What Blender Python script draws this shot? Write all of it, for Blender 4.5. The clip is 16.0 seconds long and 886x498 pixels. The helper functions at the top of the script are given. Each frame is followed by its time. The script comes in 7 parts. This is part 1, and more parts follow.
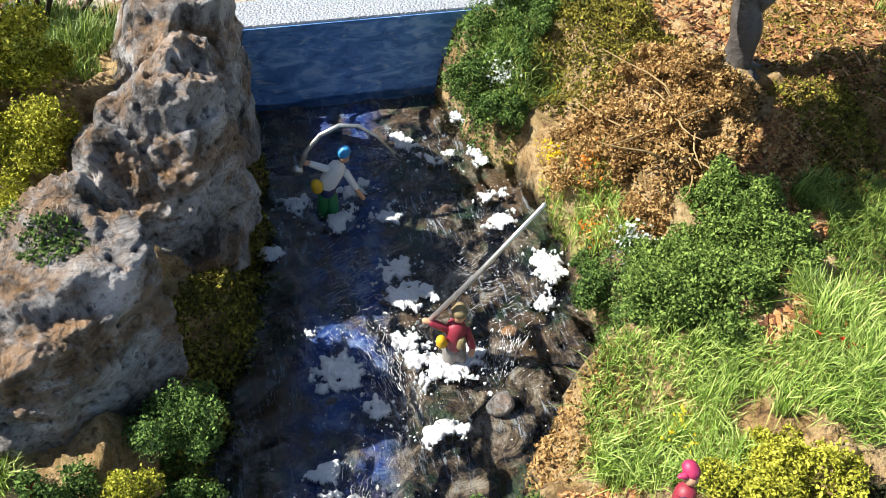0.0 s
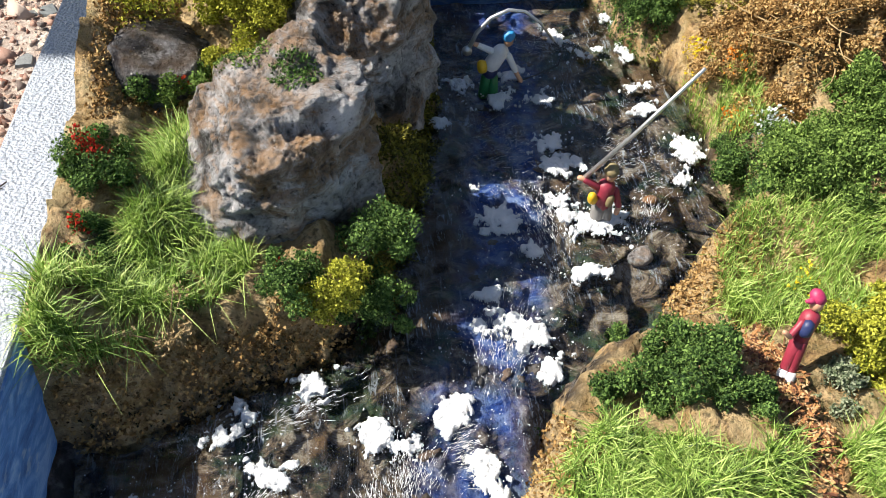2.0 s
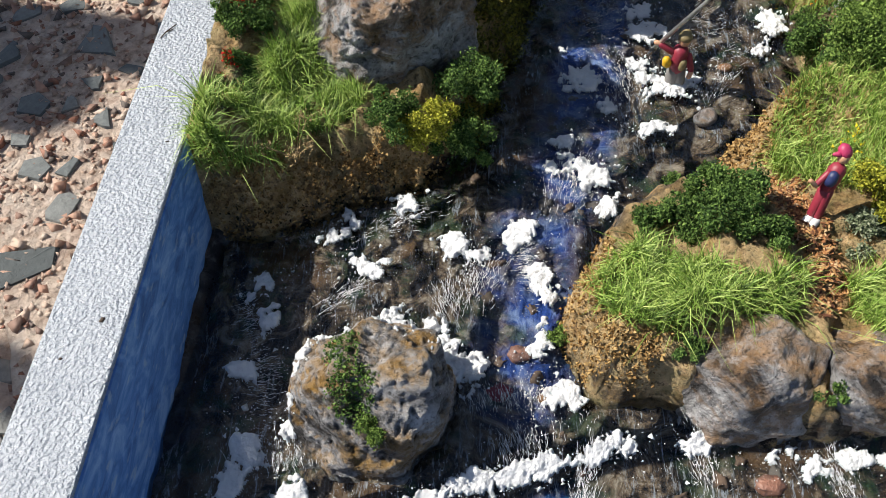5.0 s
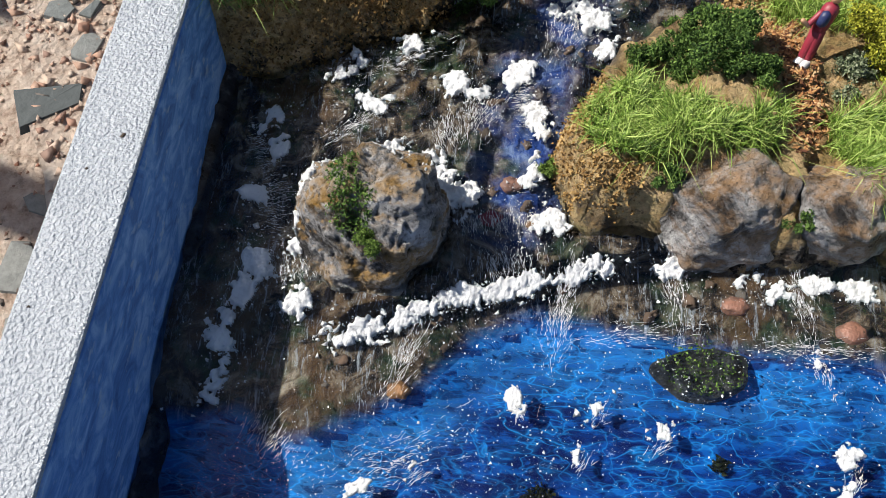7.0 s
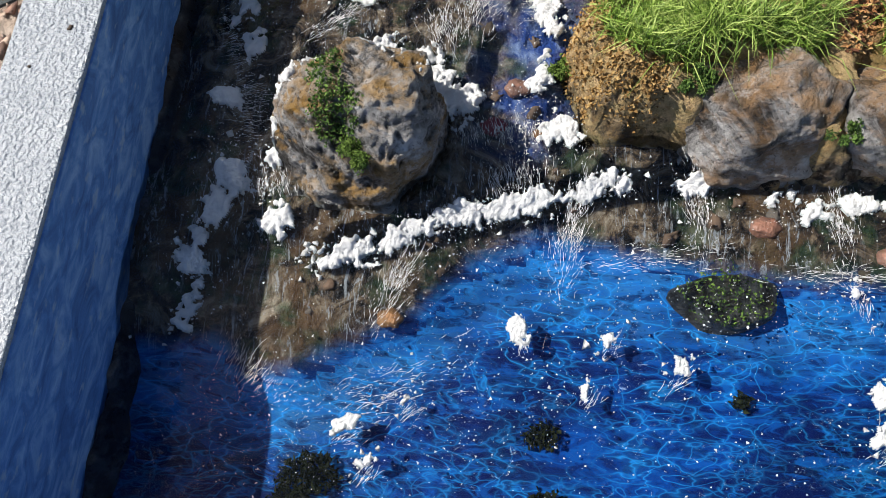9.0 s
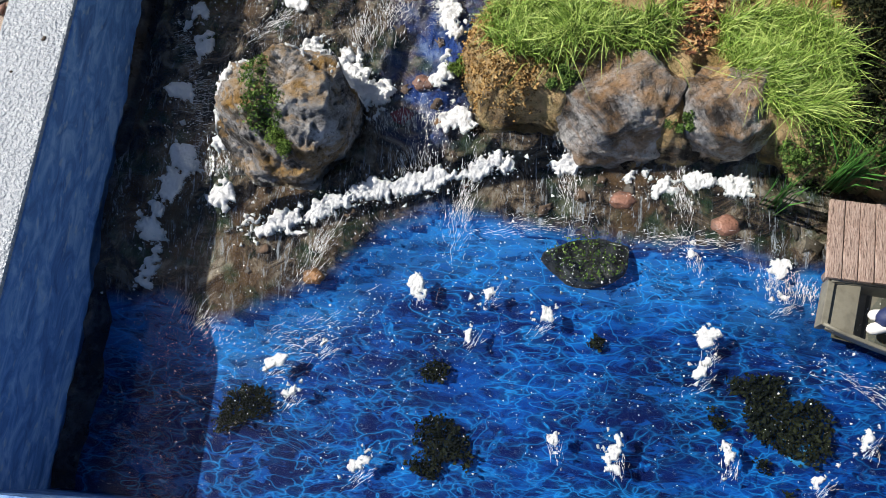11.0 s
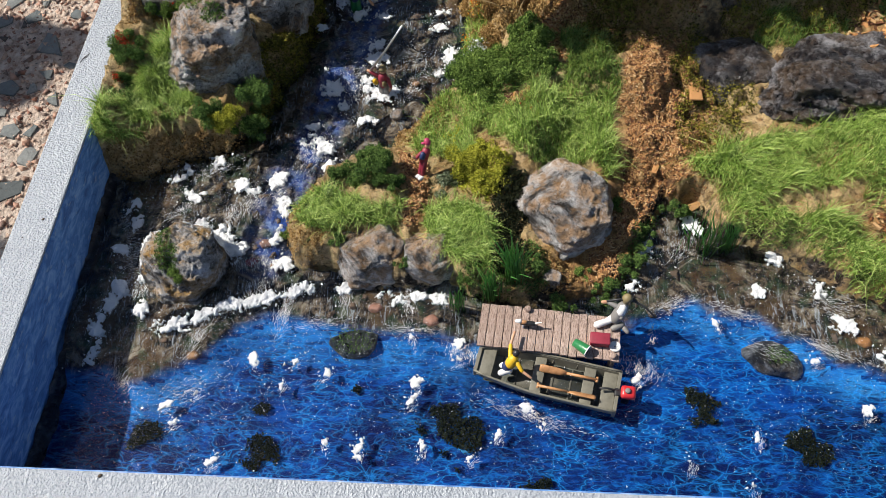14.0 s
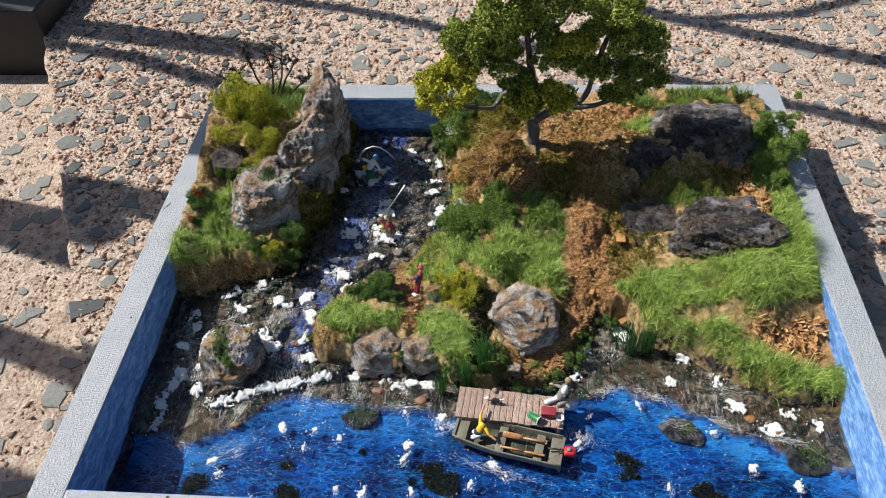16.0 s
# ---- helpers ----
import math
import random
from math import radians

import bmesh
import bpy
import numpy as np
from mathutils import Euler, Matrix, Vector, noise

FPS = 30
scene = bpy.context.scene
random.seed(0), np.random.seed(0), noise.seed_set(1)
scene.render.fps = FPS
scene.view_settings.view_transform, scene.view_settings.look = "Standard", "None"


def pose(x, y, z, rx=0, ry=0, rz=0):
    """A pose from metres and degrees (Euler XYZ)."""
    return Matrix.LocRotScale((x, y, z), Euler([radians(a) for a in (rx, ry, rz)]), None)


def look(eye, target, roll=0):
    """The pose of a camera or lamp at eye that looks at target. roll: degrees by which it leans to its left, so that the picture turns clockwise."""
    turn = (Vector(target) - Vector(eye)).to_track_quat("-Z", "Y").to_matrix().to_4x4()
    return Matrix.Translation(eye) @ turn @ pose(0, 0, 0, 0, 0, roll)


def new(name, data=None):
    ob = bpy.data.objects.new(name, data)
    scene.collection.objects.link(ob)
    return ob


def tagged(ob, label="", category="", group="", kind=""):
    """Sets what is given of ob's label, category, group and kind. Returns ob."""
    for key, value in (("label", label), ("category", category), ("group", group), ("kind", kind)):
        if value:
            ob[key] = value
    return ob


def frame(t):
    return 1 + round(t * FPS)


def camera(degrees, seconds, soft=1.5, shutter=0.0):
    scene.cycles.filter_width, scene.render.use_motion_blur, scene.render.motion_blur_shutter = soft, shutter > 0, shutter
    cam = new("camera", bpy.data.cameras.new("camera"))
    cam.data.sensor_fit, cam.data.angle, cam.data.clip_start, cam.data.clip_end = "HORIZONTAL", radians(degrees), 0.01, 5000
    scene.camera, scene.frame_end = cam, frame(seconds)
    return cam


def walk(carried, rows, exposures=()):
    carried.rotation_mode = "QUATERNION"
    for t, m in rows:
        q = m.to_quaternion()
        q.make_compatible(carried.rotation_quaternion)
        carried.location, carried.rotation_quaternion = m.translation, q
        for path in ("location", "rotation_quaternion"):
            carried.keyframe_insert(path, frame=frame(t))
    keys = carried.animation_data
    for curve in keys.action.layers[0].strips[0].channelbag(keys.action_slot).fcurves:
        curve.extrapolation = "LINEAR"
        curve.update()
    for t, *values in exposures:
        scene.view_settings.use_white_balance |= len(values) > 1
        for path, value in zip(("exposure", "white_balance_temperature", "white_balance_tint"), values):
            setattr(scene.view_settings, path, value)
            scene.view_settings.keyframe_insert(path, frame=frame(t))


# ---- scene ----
# ---- camera ----
cam = camera(59.7, 16.0, 0.7)
PATH = [
    (0, (0.10277, 0.00170, 0.16245), (0.14265, 0.14074, 0.02433), 2.55),
    (0.5, (0.09776, -0.00541, 0.16060), (0.13243, 0.13271, 0.02017), 2.17),
    (1, (0.09146, -0.01453, 0.16176), (0.11974, 0.12188, 0.01827), 1.65),
    (1.5, (0.08488, -0.02508, 0.16401), (0.10686, 0.11010, 0.01826), 1.02),
    (2, (0.07702, -0.03317, 0.16557), (0.09248, 0.10086, 0.01792), 0.16),
    (2.5, (0.07559, -0.04172, 0.16989), (0.08457, 0.09087, 0.02042), -0.80),
    (3, (0.06733, -0.05208, 0.17643), (0.07025, 0.07931, 0.02567), -1.84),
    (3.5, (0.06478, -0.06159, 0.17982), (0.06213, 0.06641, 0.02617), -2.90),
    (3.7, (0.06675, -0.06281, 0.18136), (0.06229, 0.06343, 0.02630), -3.21),
    (5.8, (0.09823, -0.07929, 0.18758), (0.07324, 0.02393, 0.01810), -11.39),
    (6, (0.09903, -0.08280, 0.18870), (0.07343, 0.01767, 0.01767), -11.74),
    (6.5, (0.10015, -0.08682, 0.18858), (0.07420, 0.00758, 0.01418), -12.21),
    (7, (0.09970, -0.08864, 0.18681), (0.07365, -0.00067, 0.00910), -12.78),
    (7.5, (0.10156, -0.08525, 0.17372), (0.07608, -0.00197, -0.00632), -13.03),
    (8, (0.09805, -0.08464, 0.16896), (0.07310, -0.00609, -0.01327), -13.31),
    (8.5, (0.09559, -0.07835, 0.16810), (0.07108, -0.00592, -0.01671), -14.43),
    (8.7, (0.09592, -0.07717, 0.16752), (0.07162, -0.00772, -0.01846), -14.99),
    (10.8, (0.12175, -0.08586, 0.19832), (0.09601, -0.03059, 0.00784), -20.66),
    (11, (0.12726, -0.08603, 0.20139), (0.10148, -0.02952, 0.01128), -20.28),
    (11.5, (0.14600, -0.09289, 0.21325), (0.11928, -0.02811, 0.02593), -18.32),
    (12, (0.16227, -0.09883, 0.22397), (0.13871, -0.03102, 0.03730), -15.75),
    (12.5, (0.18035, -0.09899, 0.22908), (0.16258, -0.02737, 0.04319), -11.23),
    (13, (0.20071, -0.10156, 0.25421), (0.18560, -0.02275, 0.07101), -8.60),
    (13.5, (0.20829, -0.12686, 0.29388), (0.19362, -0.03952, 0.11455), -7.48),
    (14, (0.20866, -0.16496, 0.32873), (0.19270, -0.06588, 0.15573), -6.87),
    (14.5, (0.21061, -0.20228, 0.36190), (0.19380, -0.09102, 0.19656), -5.99),
    (15, (0.21494, -0.22679, 0.37792), (0.19811, -0.10523, 0.21999), -5.15),
    (15.5, (0.21827, -0.24849, 0.38185), (0.20192, -0.11803, 0.23115), -4.34),
    (16, (0.22455, -0.27195, 0.40051), (0.20849, -0.13389, 0.25669), -3.82),
]
walk(cam, [(t, look(eye, target, roll)) for t, eye, target, roll in PATH],
     [(0, 0.88), (2, 0.8), (3.5, 0.52), (7, 0.3), (11, 0.24), (14, 0.22), (16, 0.2)])

# ---- light ----
SUN_AZ, SUN_EL = 167.0, 46.0            # degrees; azimuth from +x, counter-clockwise
SUN_WAY = Vector((math.cos(radians(SUN_AZ)) * math.cos(radians(SUN_EL)), math.sin(radians(SUN_AZ)) * math.cos(radians(SUN_EL)), math.sin(radians(SUN_EL))))
world = bpy.data.worlds.new("world")
scene.world = world
world.use_nodes = True
sky = world.node_tree.nodes.new("ShaderNodeTexSky")
sky.sky_type, sky.sun_disc = "NISHITA", False
sky.sun_elevation, sky.sun_rotation = radians(SUN_EL), radians(90 - SUN_AZ)
world.node_tree.links.new(sky.outputs[0], world.node_tree.nodes["Background"].inputs[0])
world.node_tree.nodes["Background"].inputs[1].default_value = 0.075
sun = new("sun", bpy.data.lights.new("sun", "SUN"))
sun.data.energy, sun.data.angle, sun.data.color = 5.95, radians(0.55), (1.0, 0.95, 0.86)
sun.matrix_world = look(SUN_WAY * 3, (0, 0, 0))

# ---- helpers; plan measures are in centimetres ----
CM = 0.01
rng = np.random.default_rng(7)


def smooth(x):
    x = np.clip(x, 0, 1)
    return x * x * (3 - 2 * x)


LATTICE = np.random.default_rng(3).random((256, 256))


def value_noise(x, y):
    xi, yi = np.floor(x).astype(int), np.floor(y).astype(int)
    fx, fy = smooth(x - xi), smooth(y - yi)
    a, b = LATTICE[xi % 256, yi % 256], LATTICE[(xi + 1) % 256, yi % 256]
    c, d = LATTICE[xi % 256, (yi + 1) % 256], LATTICE[(xi + 1) % 256, (yi + 1) % 256]
    return (a * (1 - fx) + b * fx) * (1 - fy) + (c * (1 - fx) + d * fx) * fy - 0.5


def fractal(x, y, scale, octaves=4, gain=0.5):
    x, y, out, amp = np.asarray(x, float) * scale + 40.3, np.asarray(y, float) * scale + 71.7, 0.0, 1.0
    for _ in range(octaves):
        out, x, y, amp = out + amp * value_noise(x, y), x * 2.03 + 5.1, y * 2.03 + 9.7, amp * gain
    return out


def polygon_distance(poly, x, y):
    """Distance to the outline, positive inside."""
    p = np.array(poly, float)
    x, y = np.asarray(x, float), np.asarray(y, float)
    best, inside = np.full(x.shape, 1e9), np.zeros(x.shape, bool)
    for (ax, ay), (bx, by) in zip(p, np.roll(p, -1, 0)):
        dx, dy = bx - ax, by - ay
        t = np.clip(((x - ax) * dx + (y - ay) * dy) / (dx * dx + dy * dy + 1e-9), 0, 1)
        best = np.minimum(best, np.hypot(x - ax - t * dx, y - ay - t * dy))
        inside ^= ((ay > y) != (by > y)) & (x < dx * (y - ay) / (dy + 1e-12 * (dy == 0)) + ax)
    return np.where(inside, best, -best)


def line_distance(line, x, y):
    best = np.full(np.shape(x), 1e9)
    for (ax, ay), (bx, by) in zip(line, line[1:]):
        dx, dy = bx - ax, by - ay
        t = np.clip(((x - ax) * dx + (y - ay) * dy) / (dx * dx + dy * dy), 0, 1)
        best = np.minimum(best, np.hypot(x - ax - t * dx, y - ay - t * dy))
    return best


def mesh_of(name, verts, faces, mats, slots=None, shade=True):
    """A mesh from arrays in centimetres."""
    me = bpy.data.meshes.new(name)
    verts = np.asarray(verts, float) * CM
    if isinstance(faces, np.ndarray):
        k = faces.shape[1]
        me.vertices.add(len(verts)), me.loops.add(faces.size), me.polygons.add(len(faces))
        me.vertices.foreach_set("co", verts.ravel())
        me.loops.foreach_set("vertex_index", faces.ravel().astype(np.int32))
        me.polygons.foreach_set("loop_start", np.arange(0, faces.size, k, dtype=np.int32))
        me.update(calc_edges=True)
    else:
        me.from_pydata([tuple(v) for v in verts], [], [tuple(int(i) for i in f) for f in faces])
    for m in mats if isinstance(mats, (list, tuple)) else [mats]:
        me.materials.append(m)
    me.polygons.foreach_set("use_smooth", np.full(len(me.polygons), shade))
    if slots is not None:
        me.polygons.foreach_set("material_index", np.asarray(slots, np.int32))
    me.update()
    return me


def placed(ob, x=0, y=0, z=0, parent=None):
    ob.location = (x * CM, y * CM, z * CM)
    if parent:
        ob.parent = parent
    return ob


def thing(name, x, y, z, label, category, group="", kind=""):
    return tagged(placed(new(name), x, y, z), label, category, group, kind)


class Shape:
    """Collects verts and faces of one mesh, in centimetres."""

    def __init__(self):
        self.v, self.f, self.m = [], [], []

    def add(self, verts, faces, slot=0):
        n = len(self.v)
        self.v += [tuple(v) for v in verts]
        self.f += [tuple(i + n for i in f) for f in faces]
        self.m += [slot] * len(faces)
        return self

    def tube(self, points, radii, sides=8, slot=0, flat=1.0):
        pts = [Vector(p) for p in points]
        radii = [radii] * len(pts) if isinstance(radii, (int, float)) else list(radii)
        ring, verts, side = [], [], None
        for i, p in enumerate(pts):
            way = (pts[min(i + 1, len(pts) - 1)] - pts[max(i - 1, 0)]).normalized()
            side = way.orthogonal().normalized() if side is None else (side - way * side.dot(way)).normalized()
            up = way.cross(side)
            verts += [p + (side * math.cos(a) + up * math.sin(a) * flat) * radii[i] for a in (2 * math.pi * k / sides for k in range(sides))]
        faces = [(i * sides + k, i * sides + (k + 1) % sides, (i + 1) * sides + (k + 1) % sides, (i + 1) * sides + k) for i in range(len(pts) - 1) for k in range(sides)]
        faces += [tuple(range(sides))[::-1], tuple((len(pts) - 1) * sides + k for k in range(sides))]
        return self.add(verts, faces, slot)

    def capsule(self, a, b, ra, rb, slot=0, sides=10):
        a, b = Vector(a), Vector(b)
        w = (b - a).normalized()
        pts = [a - w * ra * 0.97, a - w * ra * 0.6, a, (a + b) / 2, b, b + w * rb * 0.6, b + w * rb * 0.97]
        return self.tube(pts, [ra * 0.25, ra * 0.8, ra, (ra + rb) / 2, rb, rb * 0.8, rb * 0.25], sides, slot)

    def box(self, x0, y0, z0, x1, y1, z1, bevel=0.02, slot=0):
        bm = bmesh.new()
        bmesh.ops.create_cube(bm, size=1)
        for v in bm.verts:
            v.co = Vector(((x0 + x1) / 2 + v.co.x * (x1 - x0), (y0 + y1) / 2 + v.co.y * (y1 - y0), (z0 + z1) / 2 + v.co.z * (z1 - z0)))
        if bevel:
            bmesh.ops.bevel(bm, geom=bm.edges[:], offset=bevel, segments=2, affect="EDGES", profile=0.6)
        bm.verts.index_update()
        self.add([v.co[:] for v in bm.verts], [[v.index for v in f.verts] for f in bm.faces], slot)
        bm.free()
        return self

    def ball(self, c, r, slot=0, sub=2, rough=0.0, seed=0):
        bm = bmesh.new()
        bmesh.ops.create_icosphere(bm, subdivisions=sub, radius=1)
        r = Vector((r, r, r)) if isinstance(r, (int, float)) else Vector(r)
        vs = []
        for v in bm.verts:
            k = 1 + rough * noise.noise(v.co * 1.7 + Vector((seed, seed * 0.7, 3)))
            vs.append((c[0] + v.co.x * r.x * k, c[1] + v.co.y * r.y * k, c[2] + v.co.z * r.z * k))
        self.add(vs, [[v.index for v in f.verts] for f in bm.faces], slot)
        bm.free()
        return self

    def turned(self, m, since=0):
        self.v[since:] = [tuple(m @ Vector(p)) for p in self.v[since:]]
        return self

    def mesh(self, name, mats, shade=True):
        return mesh_of(name, self.v, self.f, mats, self.m, shade)


def part(name, shape, mats, parent, label="", shade=True):
    ob = new(name, shape.mesh(name, mats, shade) if isinstance(shape, Shape) else shape)
    ob.parent = parent
    return tagged(ob, label)


# ---- materials ----
class Nodes:
    def __init__(self, name, rough=0.7, metal=0.0):
        self.mat = bpy.data.materials.new(name)
        self.mat.use_nodes = True
        self.t = self.mat.node_tree
        self.bsdf = self.t.nodes["Principled BSDF"]
        self.bsdf.inputs["Roughness"].default_value, self.bsdf.inputs["Metallic"].default_value = rough, metal
        tc, mp = self.t.nodes.new("ShaderNodeTexCoord"), self.t.nodes.new("ShaderNodeMapping")
        mp.inputs["Scale"].default_value = (100, 100, 100)
        self.t.links.new(tc.outputs["Object"], mp.inputs["Vector"])
        self.p, self.geo = mp.outputs[0], None

    def put(self, socket, value):
        if isinstance(value, bpy.types.NodeSocket):
            self.t.links.new(value, socket)
        elif isinstance(value, (tuple, list)) and len(value) == 3 and socket.type == "RGBA":
            socket.default_value = (*value, 1)
        else:
            socket.default_value = value

    def stretched(self, x, y, z, rot=(0, 0, 0)):
        mp = self.t.nodes.new("ShaderNodeMapping")
        mp.inputs["Scale"].default_value, mp.inputs["Rotation"].default_value = (x, y, z), [radians(a) for a in rot]
        self.t.links.new(self.p, mp.inputs["Vector"])
        return mp.outputs[0]

    def noise(self, scale, detail=4, rough=0.55, vec=None, warp=0.0):
        n = self.t.nodes.new("ShaderNodeTexNoise")
        self.put(n.inputs["Vector"], vec or self.p)
        n.inputs["Scale"].default_value, n.inputs["Detail"].default_value = scale, detail
        n.inputs["Roughness"].default_value, n.inputs["Distortion"].default_value = rough, warp
        return n.outputs["Fac"]

    def cells(self, scale, feature="F1", vec=None, out="Distance", rand=1.0):
        n = self.t.nodes.new("ShaderNodeTexVoronoi")
        n.feature = feature
        self.put(n.inputs["Vector"], vec or self.p)
        n.inputs["Scale"].default_value, n.inputs["Randomness"].default_value = scale, rand
        return n.outputs[out]

    def warped(self, amount, scale, vec=None):
        n = self.t.nodes.new("ShaderNodeTexNoise")
        self.put(n.inputs["Vector"], vec or self.p)
        n.inputs["Scale"].default_value, n.inputs["Detail"].default_value = scale, 3
        m = self.t.nodes.new("ShaderNodeVectorMath")
        m.operation = "MULTIPLY_ADD"
        self.put(m.inputs[0], n.outputs["Color"])
        m.inputs[1].default_value = (amount,) * 3
        self.put(m.inputs[2], vec or self.p)
        return m.outputs[0]

    def ramp(self, fac, *stops):
        n = self.t.nodes.new("ShaderNodeValToRGB")
        self.put(n.inputs[0], fac)
        el = n.color_ramp.elements
        while len(el) < len(stops):
            el.new(0.5)
        for e, (at, c) in zip(el, stops):
            e.position, e.color = at, (c, c, c, 1) if isinstance(c, (int, float)) else (*c, 1)
        return n.outputs[0]

    def mix(self, fac, a, b, mode="MIX"):
        n = self.t.nodes.new("ShaderNodeMix")
        n.data_type, n.blend_type = "RGBA", mode
        self.put(n.inputs[0], fac), self.put(n.inputs[6], a), self.put(n.inputs[7], b)
        return n.outputs[2]

    def sum(self, a, b, op="ADD"):
        n = self.t.nodes.new("ShaderNodeMath")
        n.operation = op
        self.put(n.inputs[0], a), self.put(n.inputs[1], b)
        return n.outputs[0]

    def island(self):
        return self.t.nodes.new("ShaderNodeNewGeometry").outputs["Random Per Island"]

    def pointy(self):
        return self.t.nodes.new("ShaderNodeNewGeometry").outputs["Pointiness"]

    def up(self):
        s = self.t.nodes.new("ShaderNodeSeparateXYZ")
        self.t.links.new(self.t.nodes.new("ShaderNodeNewGeometry").outputs["Normal"], s.inputs[0])
        return s.outputs[2]

    def each(self):
        return self.t.nodes.new("ShaderNodeObjectInfo").outputs["Random"]

    def masks(self):
        a, s = self.t.nodes.new("ShaderNodeAttribute"), self.t.nodes.new("ShaderNodeSeparateColor")
        a.attribute_name = "zone"
        self.t.links.new(a.outputs["Color"], s.inputs[0])
        return s.outputs

    def bump(self, height, dist, strength=1.0, then=None):
        n = self.t.nodes.new("ShaderNodeBump")
        n.inputs["Strength"].default_value, n.inputs["Distance"].default_value = strength, dist * CM
        self.put(n.inputs["Height"], height)
        if then is not None:
            self.t.links.new(then, n.inputs["Normal"])
        self.t.links.new(n.outputs[0], self.bsdf.inputs["Normal"])
        return n.outputs[0]

    def done(self, colour, rough=None):
        self.put(self.bsdf.inputs["Base Color"], colour)
        if rough is not None:
            self.put(self.bsdf.inputs["Roughness"], rough)
        return self.mat


def rim_paint():
    n = Nodes("grey_white_paint", 0.32)
    c = n.mix(n.noise(0.7, 3), (0.28, 0.305, 0.345), (0.37, 0.395, 0.435))
    c = n.mix(n.ramp(n.noise(5, 5), (0.66, 0.0), (0.72, 0.5)), c, (0.28, 0.29, 0.31))
    h = n.sum(n.noise(11, 2, 0.5), n.sum(n.noise(4.5, 2), 0.7, "MULTIPLY"))
    n.bump(h, 0.11, 0.9)
    return n.done(c, n.ramp(n.noise(9, 3), (0.3, 0.2), (0.7, 0.4)))


def lining_paint():
    n = Nodes("blue_brushed_paint", 0.62)
    v = n.stretched(1, 1, 2.6, (25, 35, 20))
    c = n.ramp(n.noise(0.9, 5, 0.6, v, 1.2), (0.3, (0.04, 0.12, 0.32)), (0.50, (0.095, 0.24, 0.55)), (0.66, (0.26, 0.42, 0.68)))
    c = n.mix(n.ramp(n.noise(2.2, 3, 0.5, v), (0.60, 0.0), (0.70, 0.6)), c, (0.40, 0.48, 0.58))
    n.bump(n.noise(3.5, 4, 0.6, v, 1.0), 0.04, 0.6)
    return n.done(c)


def bank_soil():
    """Zones: red = loose red-brown soil, green = dark wet coat plus tree shade put into the colour, blue = green
    scatter.
    """
    n = Nodes("bank_soil", 0.85)
    z = n.masks()
    grain = n.noise(5.5, 6, 0.75)
    ochre = n.ramp(n.noise(1.1, 6, 0.7, None, 0.5), (0.33, (0.16, 0.085, 0.035)), (0.43, (0.48, 0.30, 0.12)), (0.55, (0.74, 0.53, 0.28)), (0.68, (0.40, 0.22, 0.09)))
    red = n.ramp(n.noise(2.6, 5, 0.7), (0.34, (0.14, 0.065, 0.025)), (0.5, (0.43, 0.22, 0.075)), (0.68, (0.58, 0.36, 0.15)))
    c = n.mix(z[0], ochre, red)
    c = n.mix(n.ramp(grain, (0.38, 0.7), (0.47, 0.0)), c, (0.07, 0.04, 0.02))
    c = n.mix(n.sum(z[2], n.ramp(n.noise(2.2, 4), (0.4, 0.0), (0.6, 1.0)), "MULTIPLY"), c, (0.06, 0.11, 0.025))
    wet = n.sum(z[1], n.ramp(n.noise(0.8, 6, 0.7), (0.46, 0.05), (0.55, 1.0)), "MULTIPLY")
    c = n.mix(wet, c, n.ramp(n.noise(3, 5, 0.7), (0.38, (0.010, 0.009, 0.012)), (0.55, (0.05, 0.037, 0.028)), (0.7, (0.16, 0.11, 0.07))))
    n.bump(n.sum(grain, n.sum(n.noise(17, 3, 0.7), 0.4, "MULTIPLY")), 0.3, 1.0)
    return n.done(c, n.ramp(wet, (0.0, 0.9), (1.0, 0.22)))


